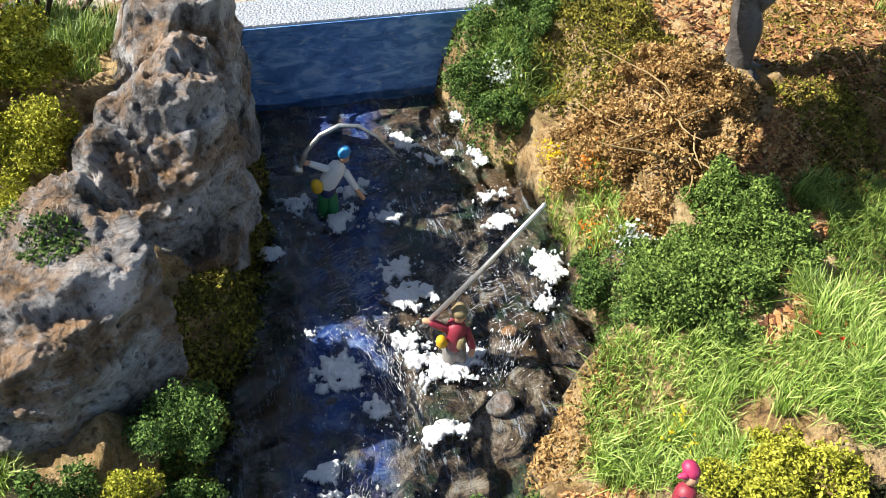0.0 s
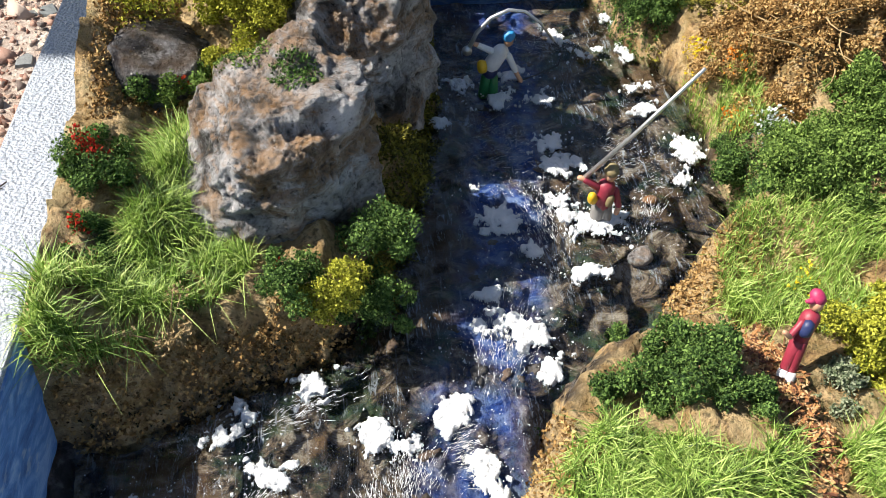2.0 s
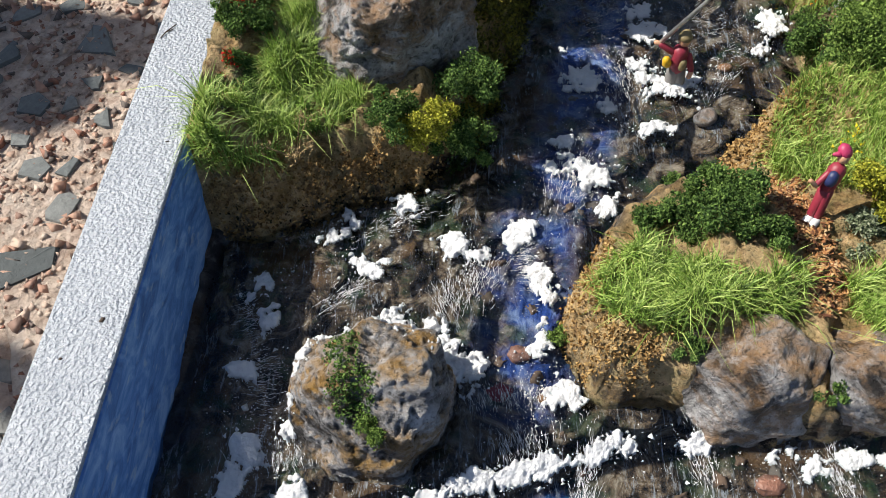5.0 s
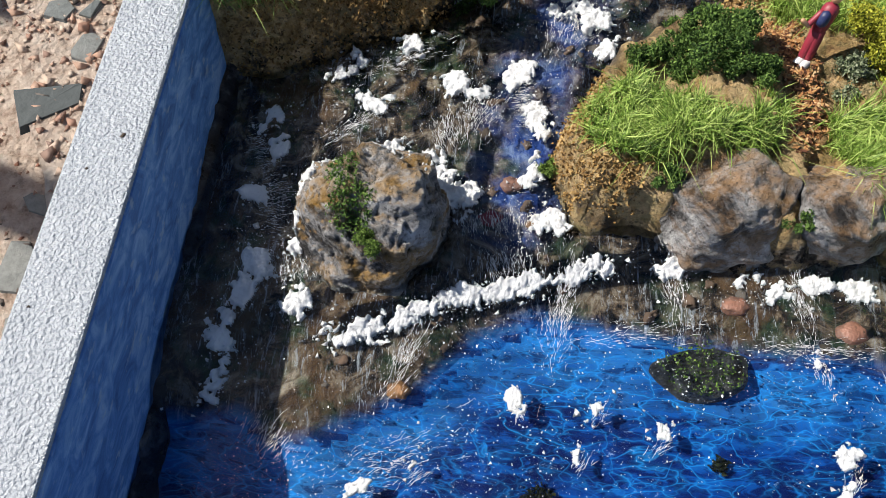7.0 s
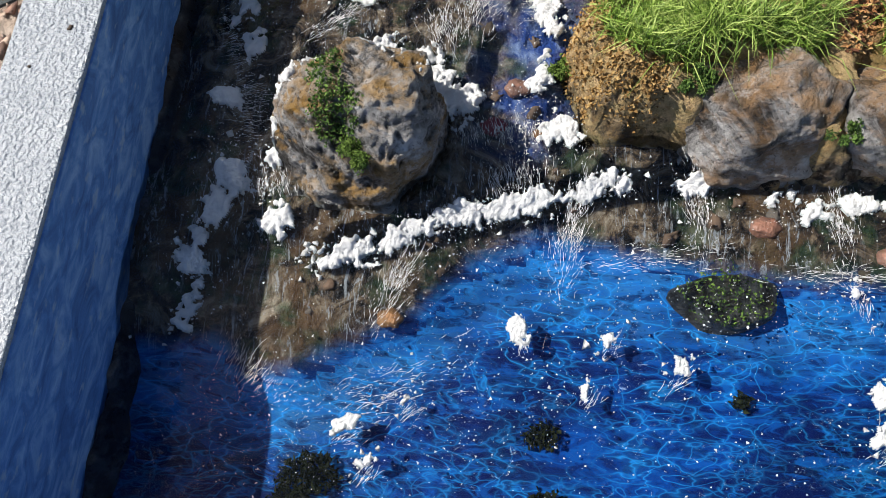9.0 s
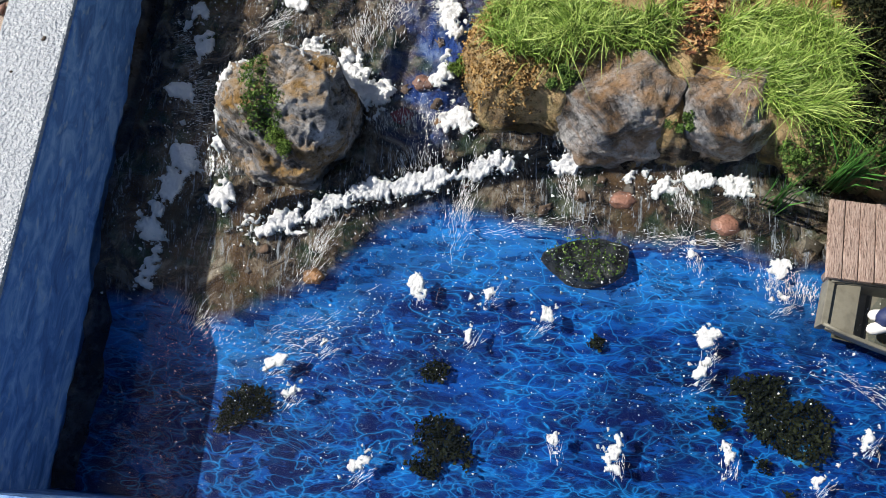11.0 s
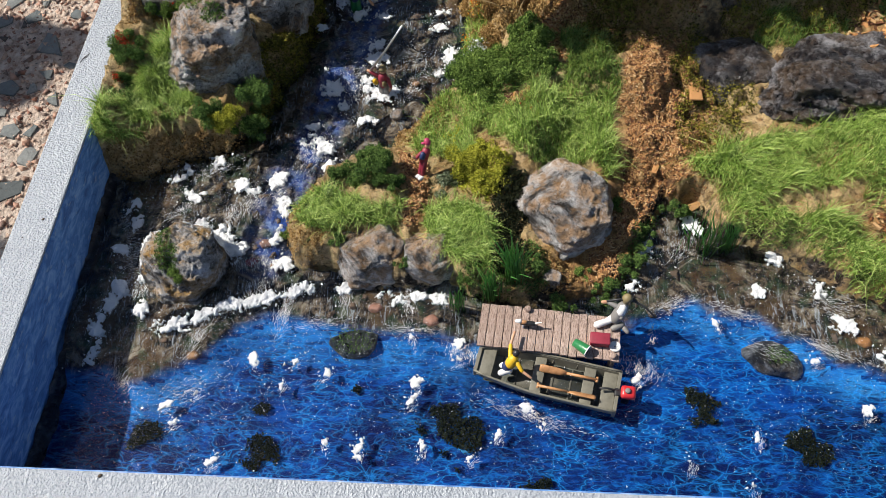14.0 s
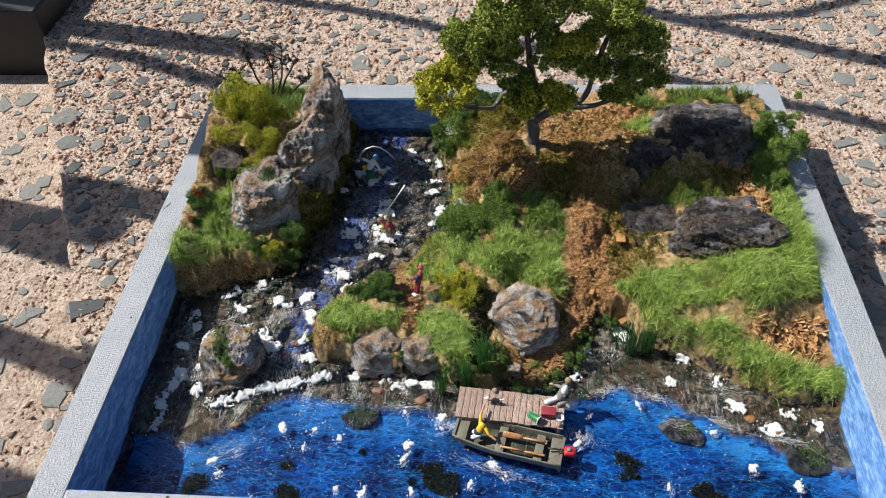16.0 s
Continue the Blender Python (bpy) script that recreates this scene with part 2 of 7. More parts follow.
def bed_paint():
    """Zones: red = lake, green = blue streak of the stream, blue = shallow near the lake's edge."""
    n = Nodes("river_bed", 0.6)
    n.bsdf.inputs["Specular IOR Level"].default_value = 0.08
    z = n.masks()
    dark = n.ramp(n.noise(1.1, 7, 0.75, None, 0.9), (0.41, (0.008, 0.008, 0.009)), (0.48, (0.055, 0.04, 0.031)), (0.54, (0.19, 0.13, 0.085)), (0.62, (0.42, 0.34, 0.26)))
    dark = n.mix(n.ramp(n.noise(0.8, 5, 0.65), (0.50, 0.0), (0.60, 0.7)), dark, n.ramp(n.noise(4, 4), (0.35, (0.01, 0.03, 0.016)), (0.65, (0.07, 0.12, 0.06))))
    dark = n.mix(n.ramp(n.noise(0.55, 4, 0.6, n.warped(1, 0.6)), (0.54, 0.0), (0.62, 0.8)), dark, n.ramp(n.noise(3, 4), (0.3, (0.07, 0.035, 0.018)), (0.7, (0.22, 0.13, 0.07))))
    brush = n.ramp(n.noise(2.6, 7, 0.85, n.stretched(2.2, 0.4, 1, (0, 0, 14)), 0.9), (0.55, 0.0), (0.59, 0.9))
    brush = n.sum(brush, n.ramp(n.noise(0.45, 4, 0.6), (0.44, 0.1), (0.58, 1.0)), "MULTIPLY")
    dark = n.mix(brush, dark, (0.55, 0.57, 0.62))
    blue = n.ramp(n.noise(1.6, 5, 0.65, None, 0.8), (0.32, (0.010, 0.03, 0.14)), (0.48, (0.035, 0.09, 0.36)), (0.62, (0.26, 0.34, 0.58)))
    c = n.mix(n.sum(z[1], n.ramp(n.noise(0.9, 4), (0.38, 0.1), (0.58, 0.95)), "MULTIPLY"), dark, blue)
    c = n.mix(z[0], c, n.ramp(n.noise(1.9, 6, 0.7, n.stretched(0.5, 1.35, 1, (0, 0, 10)), 0.9), (0.42, (0.002, 0.03, 0.16)), (0.5, (0.006, 0.12, 0.45)), (0.6, (0.03, 0.26, 0.68))))
    n.bump(n.sum(n.noise(2.6, 6, 0.72), n.sum(1.0, z[0], "SUBTRACT"), "MULTIPLY"), 0.35, 1.0)
    return n.done(c)


def lake_paint():
    """Zones: blue = shallow near the lake's edge."""
    n = Nodes("painted_lake_bed", 0.6)
    n.bsdf.inputs["Specular IOR Level"].default_value = 0.08
    z = n.masks()
    deep = n.ramp(n.noise(0.20, 5, 0.6, None, 0.6), (0.38, (0.0008, 0.003, 0.032)), (0.5, (0.0010, 0.013, 0.10)), (0.62, (0.001, 0.045, 0.26)))
    shoal = n.ramp(n.noise(0.8, 4), (0.3, (0.006, 0.14, 0.50)), (0.7, (0.06, 0.30, 0.68)))
    lake = n.mix(z[2], deep, shoal)
    lake = n.mix(n.ramp(n.noise(0.9, 3, 0.55, n.stretched(0.45, 1.4, 1, (0, 0, 10)), 0.6), (0.38, 0.5), (0.56, 0.0)), lake, (0.001, 0.009, 0.10))
    # Bright caustic lines of light through the ripples, put into the bed's colour.
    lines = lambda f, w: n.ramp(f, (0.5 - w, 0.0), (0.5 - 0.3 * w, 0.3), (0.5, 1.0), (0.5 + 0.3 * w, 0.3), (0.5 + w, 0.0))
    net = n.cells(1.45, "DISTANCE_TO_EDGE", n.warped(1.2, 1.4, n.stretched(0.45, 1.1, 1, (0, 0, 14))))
    caustics = n.ramp(net, (0.0, 0.85), (0.014, 0.45), (0.04, 0.13), (0.14, 0.0))
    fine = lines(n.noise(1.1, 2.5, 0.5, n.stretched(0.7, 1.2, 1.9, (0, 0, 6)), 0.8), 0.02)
    caustics = n.sum(n.sum(caustics, fine, "MAXIMUM"), n.ramp(n.noise(0.4, 4), (0.36, 0.05), (0.58, 1.0)), "MULTIPLY")
    # Light and dark faces of the wavelets, also put into the colour.
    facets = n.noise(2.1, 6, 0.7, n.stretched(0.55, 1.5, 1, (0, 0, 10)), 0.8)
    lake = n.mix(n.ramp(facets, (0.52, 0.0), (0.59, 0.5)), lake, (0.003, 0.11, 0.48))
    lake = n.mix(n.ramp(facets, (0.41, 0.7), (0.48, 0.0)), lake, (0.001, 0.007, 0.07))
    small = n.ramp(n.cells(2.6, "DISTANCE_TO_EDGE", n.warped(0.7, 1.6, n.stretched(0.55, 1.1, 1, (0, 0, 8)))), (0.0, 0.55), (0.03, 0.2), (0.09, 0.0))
    caustics = n.sum(caustics, n.sum(small, n.ramp(n.noise(0.7, 4), (0.45, 0.0), (0.6, 1.0)), "MULTIPLY"), "MAXIMUM")
    lake = n.mix(n.sum(caustics, n.ramp(z[2], (0.0, 0.7), (1.0, 1.0)), "MULTIPLY"), lake, (0.02, 0.36, 0.95))
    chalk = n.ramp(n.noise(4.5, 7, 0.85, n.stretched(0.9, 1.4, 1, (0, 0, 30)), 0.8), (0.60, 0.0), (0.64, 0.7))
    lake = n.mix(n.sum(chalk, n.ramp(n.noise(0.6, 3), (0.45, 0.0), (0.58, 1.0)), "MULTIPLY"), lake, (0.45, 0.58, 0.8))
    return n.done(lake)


def clear_coat():
    """Poured clear resin: see-through, glossy by Fresnel, rippled."""
    n = Nodes("clear_resin_water", 0.05)
    v = n.warped(0.8, 0.9)
    h = n.sum(n.noise(1.7, 2, 0.5, n.stretched(0.7, 1.4, 1, (0, 0, 12)), 0.6), n.sum(n.noise(4.2, 1, 0.5, v), 0.3, "MULTIPLY"))
    b = n.t.nodes.new("ShaderNodeBump")
    b.inputs["Distance"].default_value, b.inputs["Strength"].default_value = 0.09 * CM, 1.0
    n.put(b.inputs["Height"], h)
    glossy, clear, mixer, fres = (n.t.nodes.new(k) for k in ("ShaderNodeBsdfGlossy", "ShaderNodeBsdfTransparent", "ShaderNodeMixShader", "ShaderNodeFresnel"))
    glossy.inputs["Roughness"].default_value, fres.inputs["IOR"].default_value = 0.035, 1.33
    clear.inputs["Color"].default_value = (0.90, 0.95, 0.97, 1)
    n.t.links.new(b.outputs[0], glossy.inputs["Normal"])
    gloss = n.sum(fres.outputs[0], 2.0, "MULTIPLY")
    n.t.links.new(gloss, mixer.inputs[0]), n.t.links.new(clear.outputs[0], mixer.inputs[1]), n.t.links.new(glossy.outputs[0], mixer.inputs[2])
    n.t.links.new(mixer.outputs[0], n.t.nodes["Material Output"].inputs[0])
    return n.mat


def rock_paint(name, light, dark, rust, crest=0.5, shift=0.0):
    n = Nodes(name, 0.4)
    mid = tuple((a + 2 * d) / 3.0 for a, d in zip(light, dark))
    wash = n.noise(0.42, 9, 0.7, None, 0.6)
    c = n.ramp(wash, (0.41 + shift, dark), (0.47 + shift, mid), (0.53 + shift, tuple(0.65 * v for v in light)), (0.60 + shift, light))
    tone = n.ramp(n.noise(2.2, 6, 0.7), (0.3, tuple(0.3 * v for v in rust)), (0.5, tuple(0.8 * v for v in rust)), (0.65, tuple(1.2 * v for v in rust)))
    c = n.mix(n.ramp(n.noise(0.5, 7, 0.7, n.stretched(1, 1, 1.6, (10, 20, 0)), 0.4), (0.47, 0.0), (0.56, 0.8)), c, tone)
    c = n.mix(n.sum(n.ramp(n.up(), (0.6, 0.0), (0.92, crest)), n.ramp(n.noise(0.7, 5, 0.65), (0.42, 0.0), (0.54, 1.0)), "MULTIPLY"), c, tuple(min(1, 1.25 * v) for v in rust))
    c = n.mix(n.sum(n.ramp(n.noise(2.4, 8, 0.8), (0.52, 0.0), (0.62, 0.5)), n.ramp(n.noise(0.6, 4), (0.44, 0.0), (0.58, 1.0)), "MULTIPLY"), c, light)
    # Drybrushed pale edges; crevice shade put into the colour, both by pointiness.
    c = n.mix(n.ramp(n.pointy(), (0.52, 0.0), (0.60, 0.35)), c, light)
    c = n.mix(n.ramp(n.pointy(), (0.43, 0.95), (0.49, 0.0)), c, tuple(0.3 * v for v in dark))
    c = n.mix(n.ramp(n.noise(7, 6, 0.78), (0.56, 0.0), (0.63, 0.75)), c, (0.016, 0.014, 0.013))
    n.bump(n.sum(n.noise(1.7, 9, 0.72, None, 0.6), n.sum(n.noise(9, 4, 0.7), 0.22, "MULTIPLY")), 0.5, 1.0)
    return n.done(c, n.ramp(n.noise(2.5, 4), (0.35, 0.22), (0.65, 0.55)))


def see_through(n, colour, share):
    """Thin leaves: part of the light comes through from behind."""
    leaf, mixer = n.t.nodes.new("ShaderNodeBsdfTranslucent"), n.t.nodes.new("ShaderNodeMixShader")
    n.t.links.new(colour, leaf.inputs["Color"])
    mixer.inputs[0].default_value = share
    n.t.links.new(n.bsdf.outputs[0], mixer.inputs[1]), n.t.links.new(leaf.outputs[0], mixer.inputs[2])
    n.t.links.new(mixer.outputs[0], n.t.nodes["Material Output"].inputs[0])


def foliage(name, low, mid, high, rough=0.9):
    n = Nodes(name, rough)
    c = n.ramp(n.sum(n.sum(n.island(), 0.6, "MULTIPLY"), n.sum(n.noise(0.9, 3), 0.5, "MULTIPLY")), (0.22, low), (0.5, mid), (0.8, high))
    n.bsdf.inputs["Specular IOR Level"].default_value = 0.25
    see_through(n, c, 0.2)
    return n.done(c)


def blades(name, low, mid, high):
    n = Nodes(name, 0.55)
    c = n.ramp(n.sum(n.sum(n.island(), 0.7, "MULTIPLY"), n.sum(n.noise(0.5, 2), 0.4, "MULTIPLY")), (0.2, low), (0.5, mid), (0.85, high))
    see_through(n, c, 0.18)
    return n.done(c)


def plain(name, colour, rough=0.5, metal=0.0, grime=0.25, scale=3.0, relief=0.02):
    n = Nodes(name, rough, metal)
    c = n.mix(n.ramp(n.noise(scale, 5, 0.65), (0.42, 0.0), (0.68, grime)), colour, tuple(0.35 * v for v in colour))
    n.bump(n.noise(scale * 3, 3), relief, 0.5)
    return n.done(c)


def white_paste():
    n = Nodes("white_foam_paste", 0.6)
    c = n.mix(n.noise(3, 4), (0.80, 0.81, 0.83), (0.90, 0.90, 0.90))
    n.bsdf.inputs["Subsurface Weight"].default_value = 0.15
    n.bsdf.inputs["Subsurface Radius"].default_value = (0.001, 0.001, 0.001)
    n.bump(n.noise(6, 5, 0.75), 0.16, 1.0)
    return n.done(c)


def plank_wood():
    n = Nodes("weathered_plank", 0.6)
    v = n.stretched(13, 1.1, 3)
    g = n.noise(2.6, 6, 0.65, v, 1.8)
    c = n.ramp(g, (0.38, (0.07, 0.045, 0.036)), (0.46, (0.42, 0.29, 0.235)), (0.62, (0.62, 0.49, 0.42)))
    c = n.mix(n.sum(n.each(), 0.35, "MULTIPLY"), c, (0.16, 0.095, 0.07))
    n.bump(g, 0.05, 1.0)
    return n.done(c)


def bark_chips():
    n = Nodes("bark_chips", 0.85)
    c = n.ramp(n.island(), (0.1, (0.10, 0.035, 0.015)), (0.45, (0.36, 0.16, 0.055)), (0.75, (0.50, 0.27, 0.10)), (0.95, (0.56, 0.38, 0.2)))
    n.bump(n.noise(8, 4, 0.6, n.stretched(1, 4, 2)), 0.05, 0.8)
    return n.done(c)


def slab_matrix():
    n = Nodes("slab_matrix", 0.9)
    c = n.ramp(n.noise(1.2, 6, 0.72), (0.34, (0.24, 0.165, 0.12)), (0.46, (0.60, 0.47, 0.38)), (0.58, (0.76, 0.63, 0.53)), (0.72, (0.86, 0.77, 0.68)))
    peb = n.cells(2.4, "F1", None, "Color")
    c = n.mix(0.28, c, n.ramp(peb, (0.2, (0.36, 0.21, 0.15)), (0.5, (0.50, 0.37, 0.28)), (0.8, (0.66, 0.56, 0.48))))
    n.bump(n.sum(n.noise(3.0, 7, 0.75), n.sum(n.cells(3.4), -0.5, "MULTIPLY")), 0.5, 1.0)
    return n.done(c)


def stone_chip(name, a, b, d):
    n = Nodes(name, 0.8)
    c = n.ramp(n.each(), (0.1, a), (0.5, b), (0.9, d))
    c = n.mix(n.ramp(n.noise(4, 5, 0.7), (0.4, 0.0), (0.7, 0.4)), c, tuple(0.4 * v for v in a))
    n.bump(n.noise(3, 6, 0.7), 0.12, 0.8)
    return n.done(c)


def pebble_mix(name):
    n = Nodes(name, 0.75)
    c = n.ramp(n.island(), (0.05, (0.10, 0.08, 0.07)), (0.3, (0.36, 0.20, 0.14)), (0.55, (0.45, 0.31, 0.23)), (0.75, (0.52, 0.42, 0.34)), (0.95, (0.24, 0.10, 0.06)))
    n.bump(n.noise(5, 5, 0.7), 0.08, 0.8)
    return n.done(c)


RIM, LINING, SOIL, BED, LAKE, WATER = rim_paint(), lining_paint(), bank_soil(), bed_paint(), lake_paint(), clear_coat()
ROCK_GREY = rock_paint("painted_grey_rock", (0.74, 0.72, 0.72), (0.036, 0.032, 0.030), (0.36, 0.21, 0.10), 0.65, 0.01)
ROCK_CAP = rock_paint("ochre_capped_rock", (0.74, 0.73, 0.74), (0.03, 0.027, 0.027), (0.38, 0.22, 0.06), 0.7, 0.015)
# Black rock paint, darkened further to hold the tree's shade on the slope.
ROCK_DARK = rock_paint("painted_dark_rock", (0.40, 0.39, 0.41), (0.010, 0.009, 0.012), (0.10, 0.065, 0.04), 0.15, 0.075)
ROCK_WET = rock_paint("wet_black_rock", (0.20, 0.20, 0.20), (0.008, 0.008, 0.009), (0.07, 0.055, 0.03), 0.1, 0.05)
TURF_DARK = foliage("dark_green_turf", (0.018, 0.038, 0.013), (0.07, 0.135, 0.03), (0.2, 0.31, 0.075))
TURF_MID = foliage("mid_green_turf", (0.03, 0.055, 0.014), (0.115, 0.19, 0.035), (0.27, 0.38, 0.09))
TURF_TREE = foliage("olive_green_turf", (0.036, 0.05, 0.012), (0.17, 0.225, 0.04), (0.44, 0.5, 0.1))
TURF_LIME = foliage("lime_turf", (0.07, 0.075, 0.01), (0.32, 0.33, 0.03), (0.62, 0.6, 0.09))
TURF_OLIVE = foliage("olive_moss", (0.02, 0.02, 0.006), (0.135, 0.125, 0.022), (0.36, 0.32, 0.05))
TURF_TAN = foliage("tan_debris", (0.1, 0.055, 0.02), (0.34, 0.2, 0.07), (0.56, 0.38, 0.16))
TURF_WEED = foliage("underwater_weed", (0.004, 0.007, 0.003), (0.012, 0.016, 0.006), (0.03, 0.035, 0.012))
TURF_SAGE = foliage("grey_sage_turf", (0.065, 0.091, 0.052), (0.169, 0.208, 0.117), (0.364, 0.39, 0.26))
FLOWER_RED, FLOWER_YELLOW = foliage("red_flower", (0.25, 0.01, 0.008), (0.5, 0.03, 0.015), (0.65, 0.08, 0.03)), foliage("yellow_flower", (0.55, 0.36, 0.01), (0.75, 0.55, 0.02), (0.8, 0.65, 0.06))
FLOWER_ORANGE, FLOWER_WHITE = foliage("orange_flower", (0.5, 0.13, 0.01), (0.75, 0.24, 0.02), (0.8, 0.35, 0.05)), foliage("white_flower", (0.45, 0.5, 0.45), (0.65, 0.7, 0.66), (0.8, 0.82, 0.8))
GRASS_BRIGHT = blades("bright_static_grass", (0.05, 0.09, 0.012), (0.225, 0.37, 0.05), (0.56, 0.67, 0.20))
GRASS_DEEP = blades("deep_green_grass", (0.03, 0.07, 0.012), (0.12, 0.21, 0.03), (0.34, 0.44, 0.1))
GRASS_REED = blades("reed_green", (0.0128, 0.072, 0.0128), (0.048, 0.192, 0.032), (0.16, 0.384, 0.064))
FOAM, CHIPS, PLANK = white_paste(), bark_chips(), plank_wood()
BARK = plain("dark_glossy_bark", (0.10, 0.09, 0.085), 0.35, 0, 0.8, 2.0, 0.12)
TWIG, TWIG_DARK = plain("dry_tan_twig", (0.34, 0.24, 0.11), 0.8, 0, 0.5), plain("dry_brown_twig", (0.055, 0.035, 0.022), 0.8, 0, 0.5)
BOAT, BOAT_IN = plain("drab_olive_boat_paint", (0.17, 0.16, 0.125), 0.5, 0, 0.45), plain("dark_bilge", (0.085, 0.08, 0.062), 0.6, 0, 0.6)
OAR = plain("varnished_oar_wood", (0.46, 0.23, 0.10), 0.4, 0, 0.5, 4)
SKIN, WHITE, BLACK, NAVY = plain("figure_flesh_paint", (0.55, 0.30, 0.18), 0.5), plain("white_paint", (0.75, 0.74, 0.72), 0.5), plain("black_paint", (0.02, 0.02, 0.022), 0.45), plain("navy_paint", (0.02, 0.03, 0.10), 0.5)
YELLOW, MAROON, CYAN, KHAKI = plain("yellow_paint", (0.70, 0.42, 0.015), 0.5), plain("maroon_paint", (0.26, 0.025, 0.045), 0.5), plain("sky_blue_paint", (0.03, 0.26, 0.55), 0.5), plain("khaki_paint", (0.22, 0.17, 0.08), 0.6)
GREY, GREEN, RED, PINK = plain("grey_paint", (0.20, 0.19, 0.18), 0.5), plain("bucket_green", (0.02, 0.17, 0.055), 0.35), plain("red_paint", (0.50, 0.025, 0.03), 0.35), plain("raspberry_paint", (0.40, 0.03, 0.10), 0.5)
AMBER, DUSKY = plain("amber_stone", (0.30, 0.14, 0.05), 0.35, 0, 0.7, 5, 0.1), plain("dusky_pink_stone", (0.27, 0.13, 0.09), 0.4, 0, 0.6, 5, 0.1)
SILVER = plain("silvery_wire", (0.62, 0.62, 0.60), 0.35, 0.8, 0.4, 8)
MATRIX, CHIP_GREY, PEBBLES = slab_matrix(), stone_chip("grey_slate_stone", (0.06, 0.07, 0.072), (0.125, 0.14, 0.14), (0.21, 0.215, 0.205)), pebble_mix("mixed_pebbles")
RIVER_STONE = stone_chip("river_stone", (0.08, 0.06, 0.04), (0.20, 0.12, 0.08), (0.12, 0.11, 0.10))
IRON = plain("black_iron", (0.012, 0.012, 0.013), 0.5, 0.0, 0.3)

# ---- the plan of the land ----
LEFT_BANK = [(-0.3, 5.5), (0.8, 5.6), (2.3, 5.6), (4.4, 6.9), (7.0, 8.1), (8.2, 9.8), (8.9, 12.6), (9.6, 15), (9.9, 17.5), (10.2, 20), (10.5, 29), (-5, 29), (-5, 5.5)]
MAIN_BANK = [(10.0, 3.8), (9.6, 2.8), (10.6, 0.9), (13.1, 0.4), (15.3, 0.1), (18.2, 0.2), (19.7, -0.2), (21.9, -0.6), (22.8, -0.9), (23.8, -0.7), (25.7, 0.0), (27.0, 1.5), (27.6, 2.9),
             (28.9, 4.8), (30.0, 5.0), (31.2, 3.2), (33.2, 2.7), (35.8, 1.0), (38.3, -0.5), (40, -1.2), (47, -2.6), (47, 29), (16.5, 29), (16.9, 23.6), (17.5, 20), (18.2, 18.3),
             (18.4, 15.8), (18.0, 14.4), (18.2, 12.5), (17.5, 11.5), (16.2, 10.4), (14.2, 8.3), (11.9, 6.7), (10.7, 5.4)]
# Land heights (x, y, z) at places tracked in the camera's view.
TRACKED_HEIGHTS = [(11.8, 2.8, 1.9), (13.9, 3.7, 2.0), (15, 1.5, 1.3), (18.3, 3.5, 1.6), (21, 2.6, 1.2), (24.5, 0.5, 0.6), (16.6, 5.6, 1.8), (16.2, 8.2, 1.2), (20, 10.4, 2.5), (22, 8.2, 2.7),
          (25.8, 8, 2.2), (24, 6, 1.8), (27.5, 5.2, 0.9), (19.2, 14.1, 1.9), (21, 15, 3.3), (19, 19, 2.4), (22, 20, 4.2), (24, 17, 4.6), (27.5, 12, 3.5), (29.3, 8.3, 1.9),
          (31.3, 11.6, 2.7), (29, 18, 4.6), (34, 17, 5.0), (38, 19, 5.6), (35, 10, 3.2), (38.5, 6, 3.6), (35.5, 2.8, 1.8), (39.3, 1, 1.3), (40.5, 12, 3.9), (33, 24, 4.3), (40.5, 23, 4.3)]
LAKE_X, LAKE_Y = [0, 1.1, 2.7, 3.2, 4.4, 5.4, 6.9, 8.5, 9.9, 13.4, 19.4, 24, 27.3, 29.4, 32.5, 35.7, 39.5, 42], [-4.2, -4.35, -4.4, -4.95, -4.7, -3.95, -3.2, -1.75, -1.25, -1.75, -2.3, -1.6, -1.2, 0.0, -0.8, -2.8, -3.9, -5]
FALL_X, FALL_Y = [0, 1.6, 3, 4.8, 6.2, 8.1, 9.5, 11.7, 14, 19, 20], [-4.2, -3.2, -1.6, -2.3, -1.8, -1.0, -0.7, -0.1, 0.2, 0.3, 3]
STREAM = [(13.2, 24.5), (12.3, 17), (11.3, 12.5), (10.6, 8.5), (9.4, 6.2), (9.1, 3.5), (9.0, 1.5)]


def bank_height(x, y):
    """Height of the modelled banks and the distance from their outline."""
    x, y = np.asarray(x, float), np.asarray(y, float)
    wob = 0.5 * fractal(x, y, 0.8, 5, 0.6)
    dl, dm = polygon_distance(LEFT_BANK, x, y) + wob, polygon_distance(MAIN_BANK, x, y) + wob
    hl = 2.15 + 0.15 * np.clip(y - 6.5, 0, 13) + 0.7 * smooth((y - 14) / 6) + 1.15 * smooth(1 - x / 2.5)
    top, weight = np.zeros(x.shape), np.zeros(x.shape) + 1e-9
    for mx, my, mz in TRACKED_HEIGHTS:
        w = 1.0 / (((x - mx) ** 2 + (y - my) ** 2) + 0.35) ** 1.7
        top, weight = top + w * mz, weight + w
    hm = top / weight
    rough = 0.45 * fractal(x, y, 0.45, 5, 0.6) + 0.36 * fractal(x, y, 1.9, 3, 0.6)
    zl = -1.0 + (hl + 1.0) * smooth((dl + 0.3) / (2.2 + 0.6 * smooth((y - 9) / 4))) ** 0.75 + 1.25 * rough * smooth((dl + 0.6) / 0.9)
    zm = -1.0 + (hm + 1.0) * smooth((dm + 0.3) / 1.25) ** 0.7 + 1.25 * rough * smooth((dm + 0.6) / 0.9)
    return np.maximum(zl, zm), np.maximum(dl, dm), dl > dm


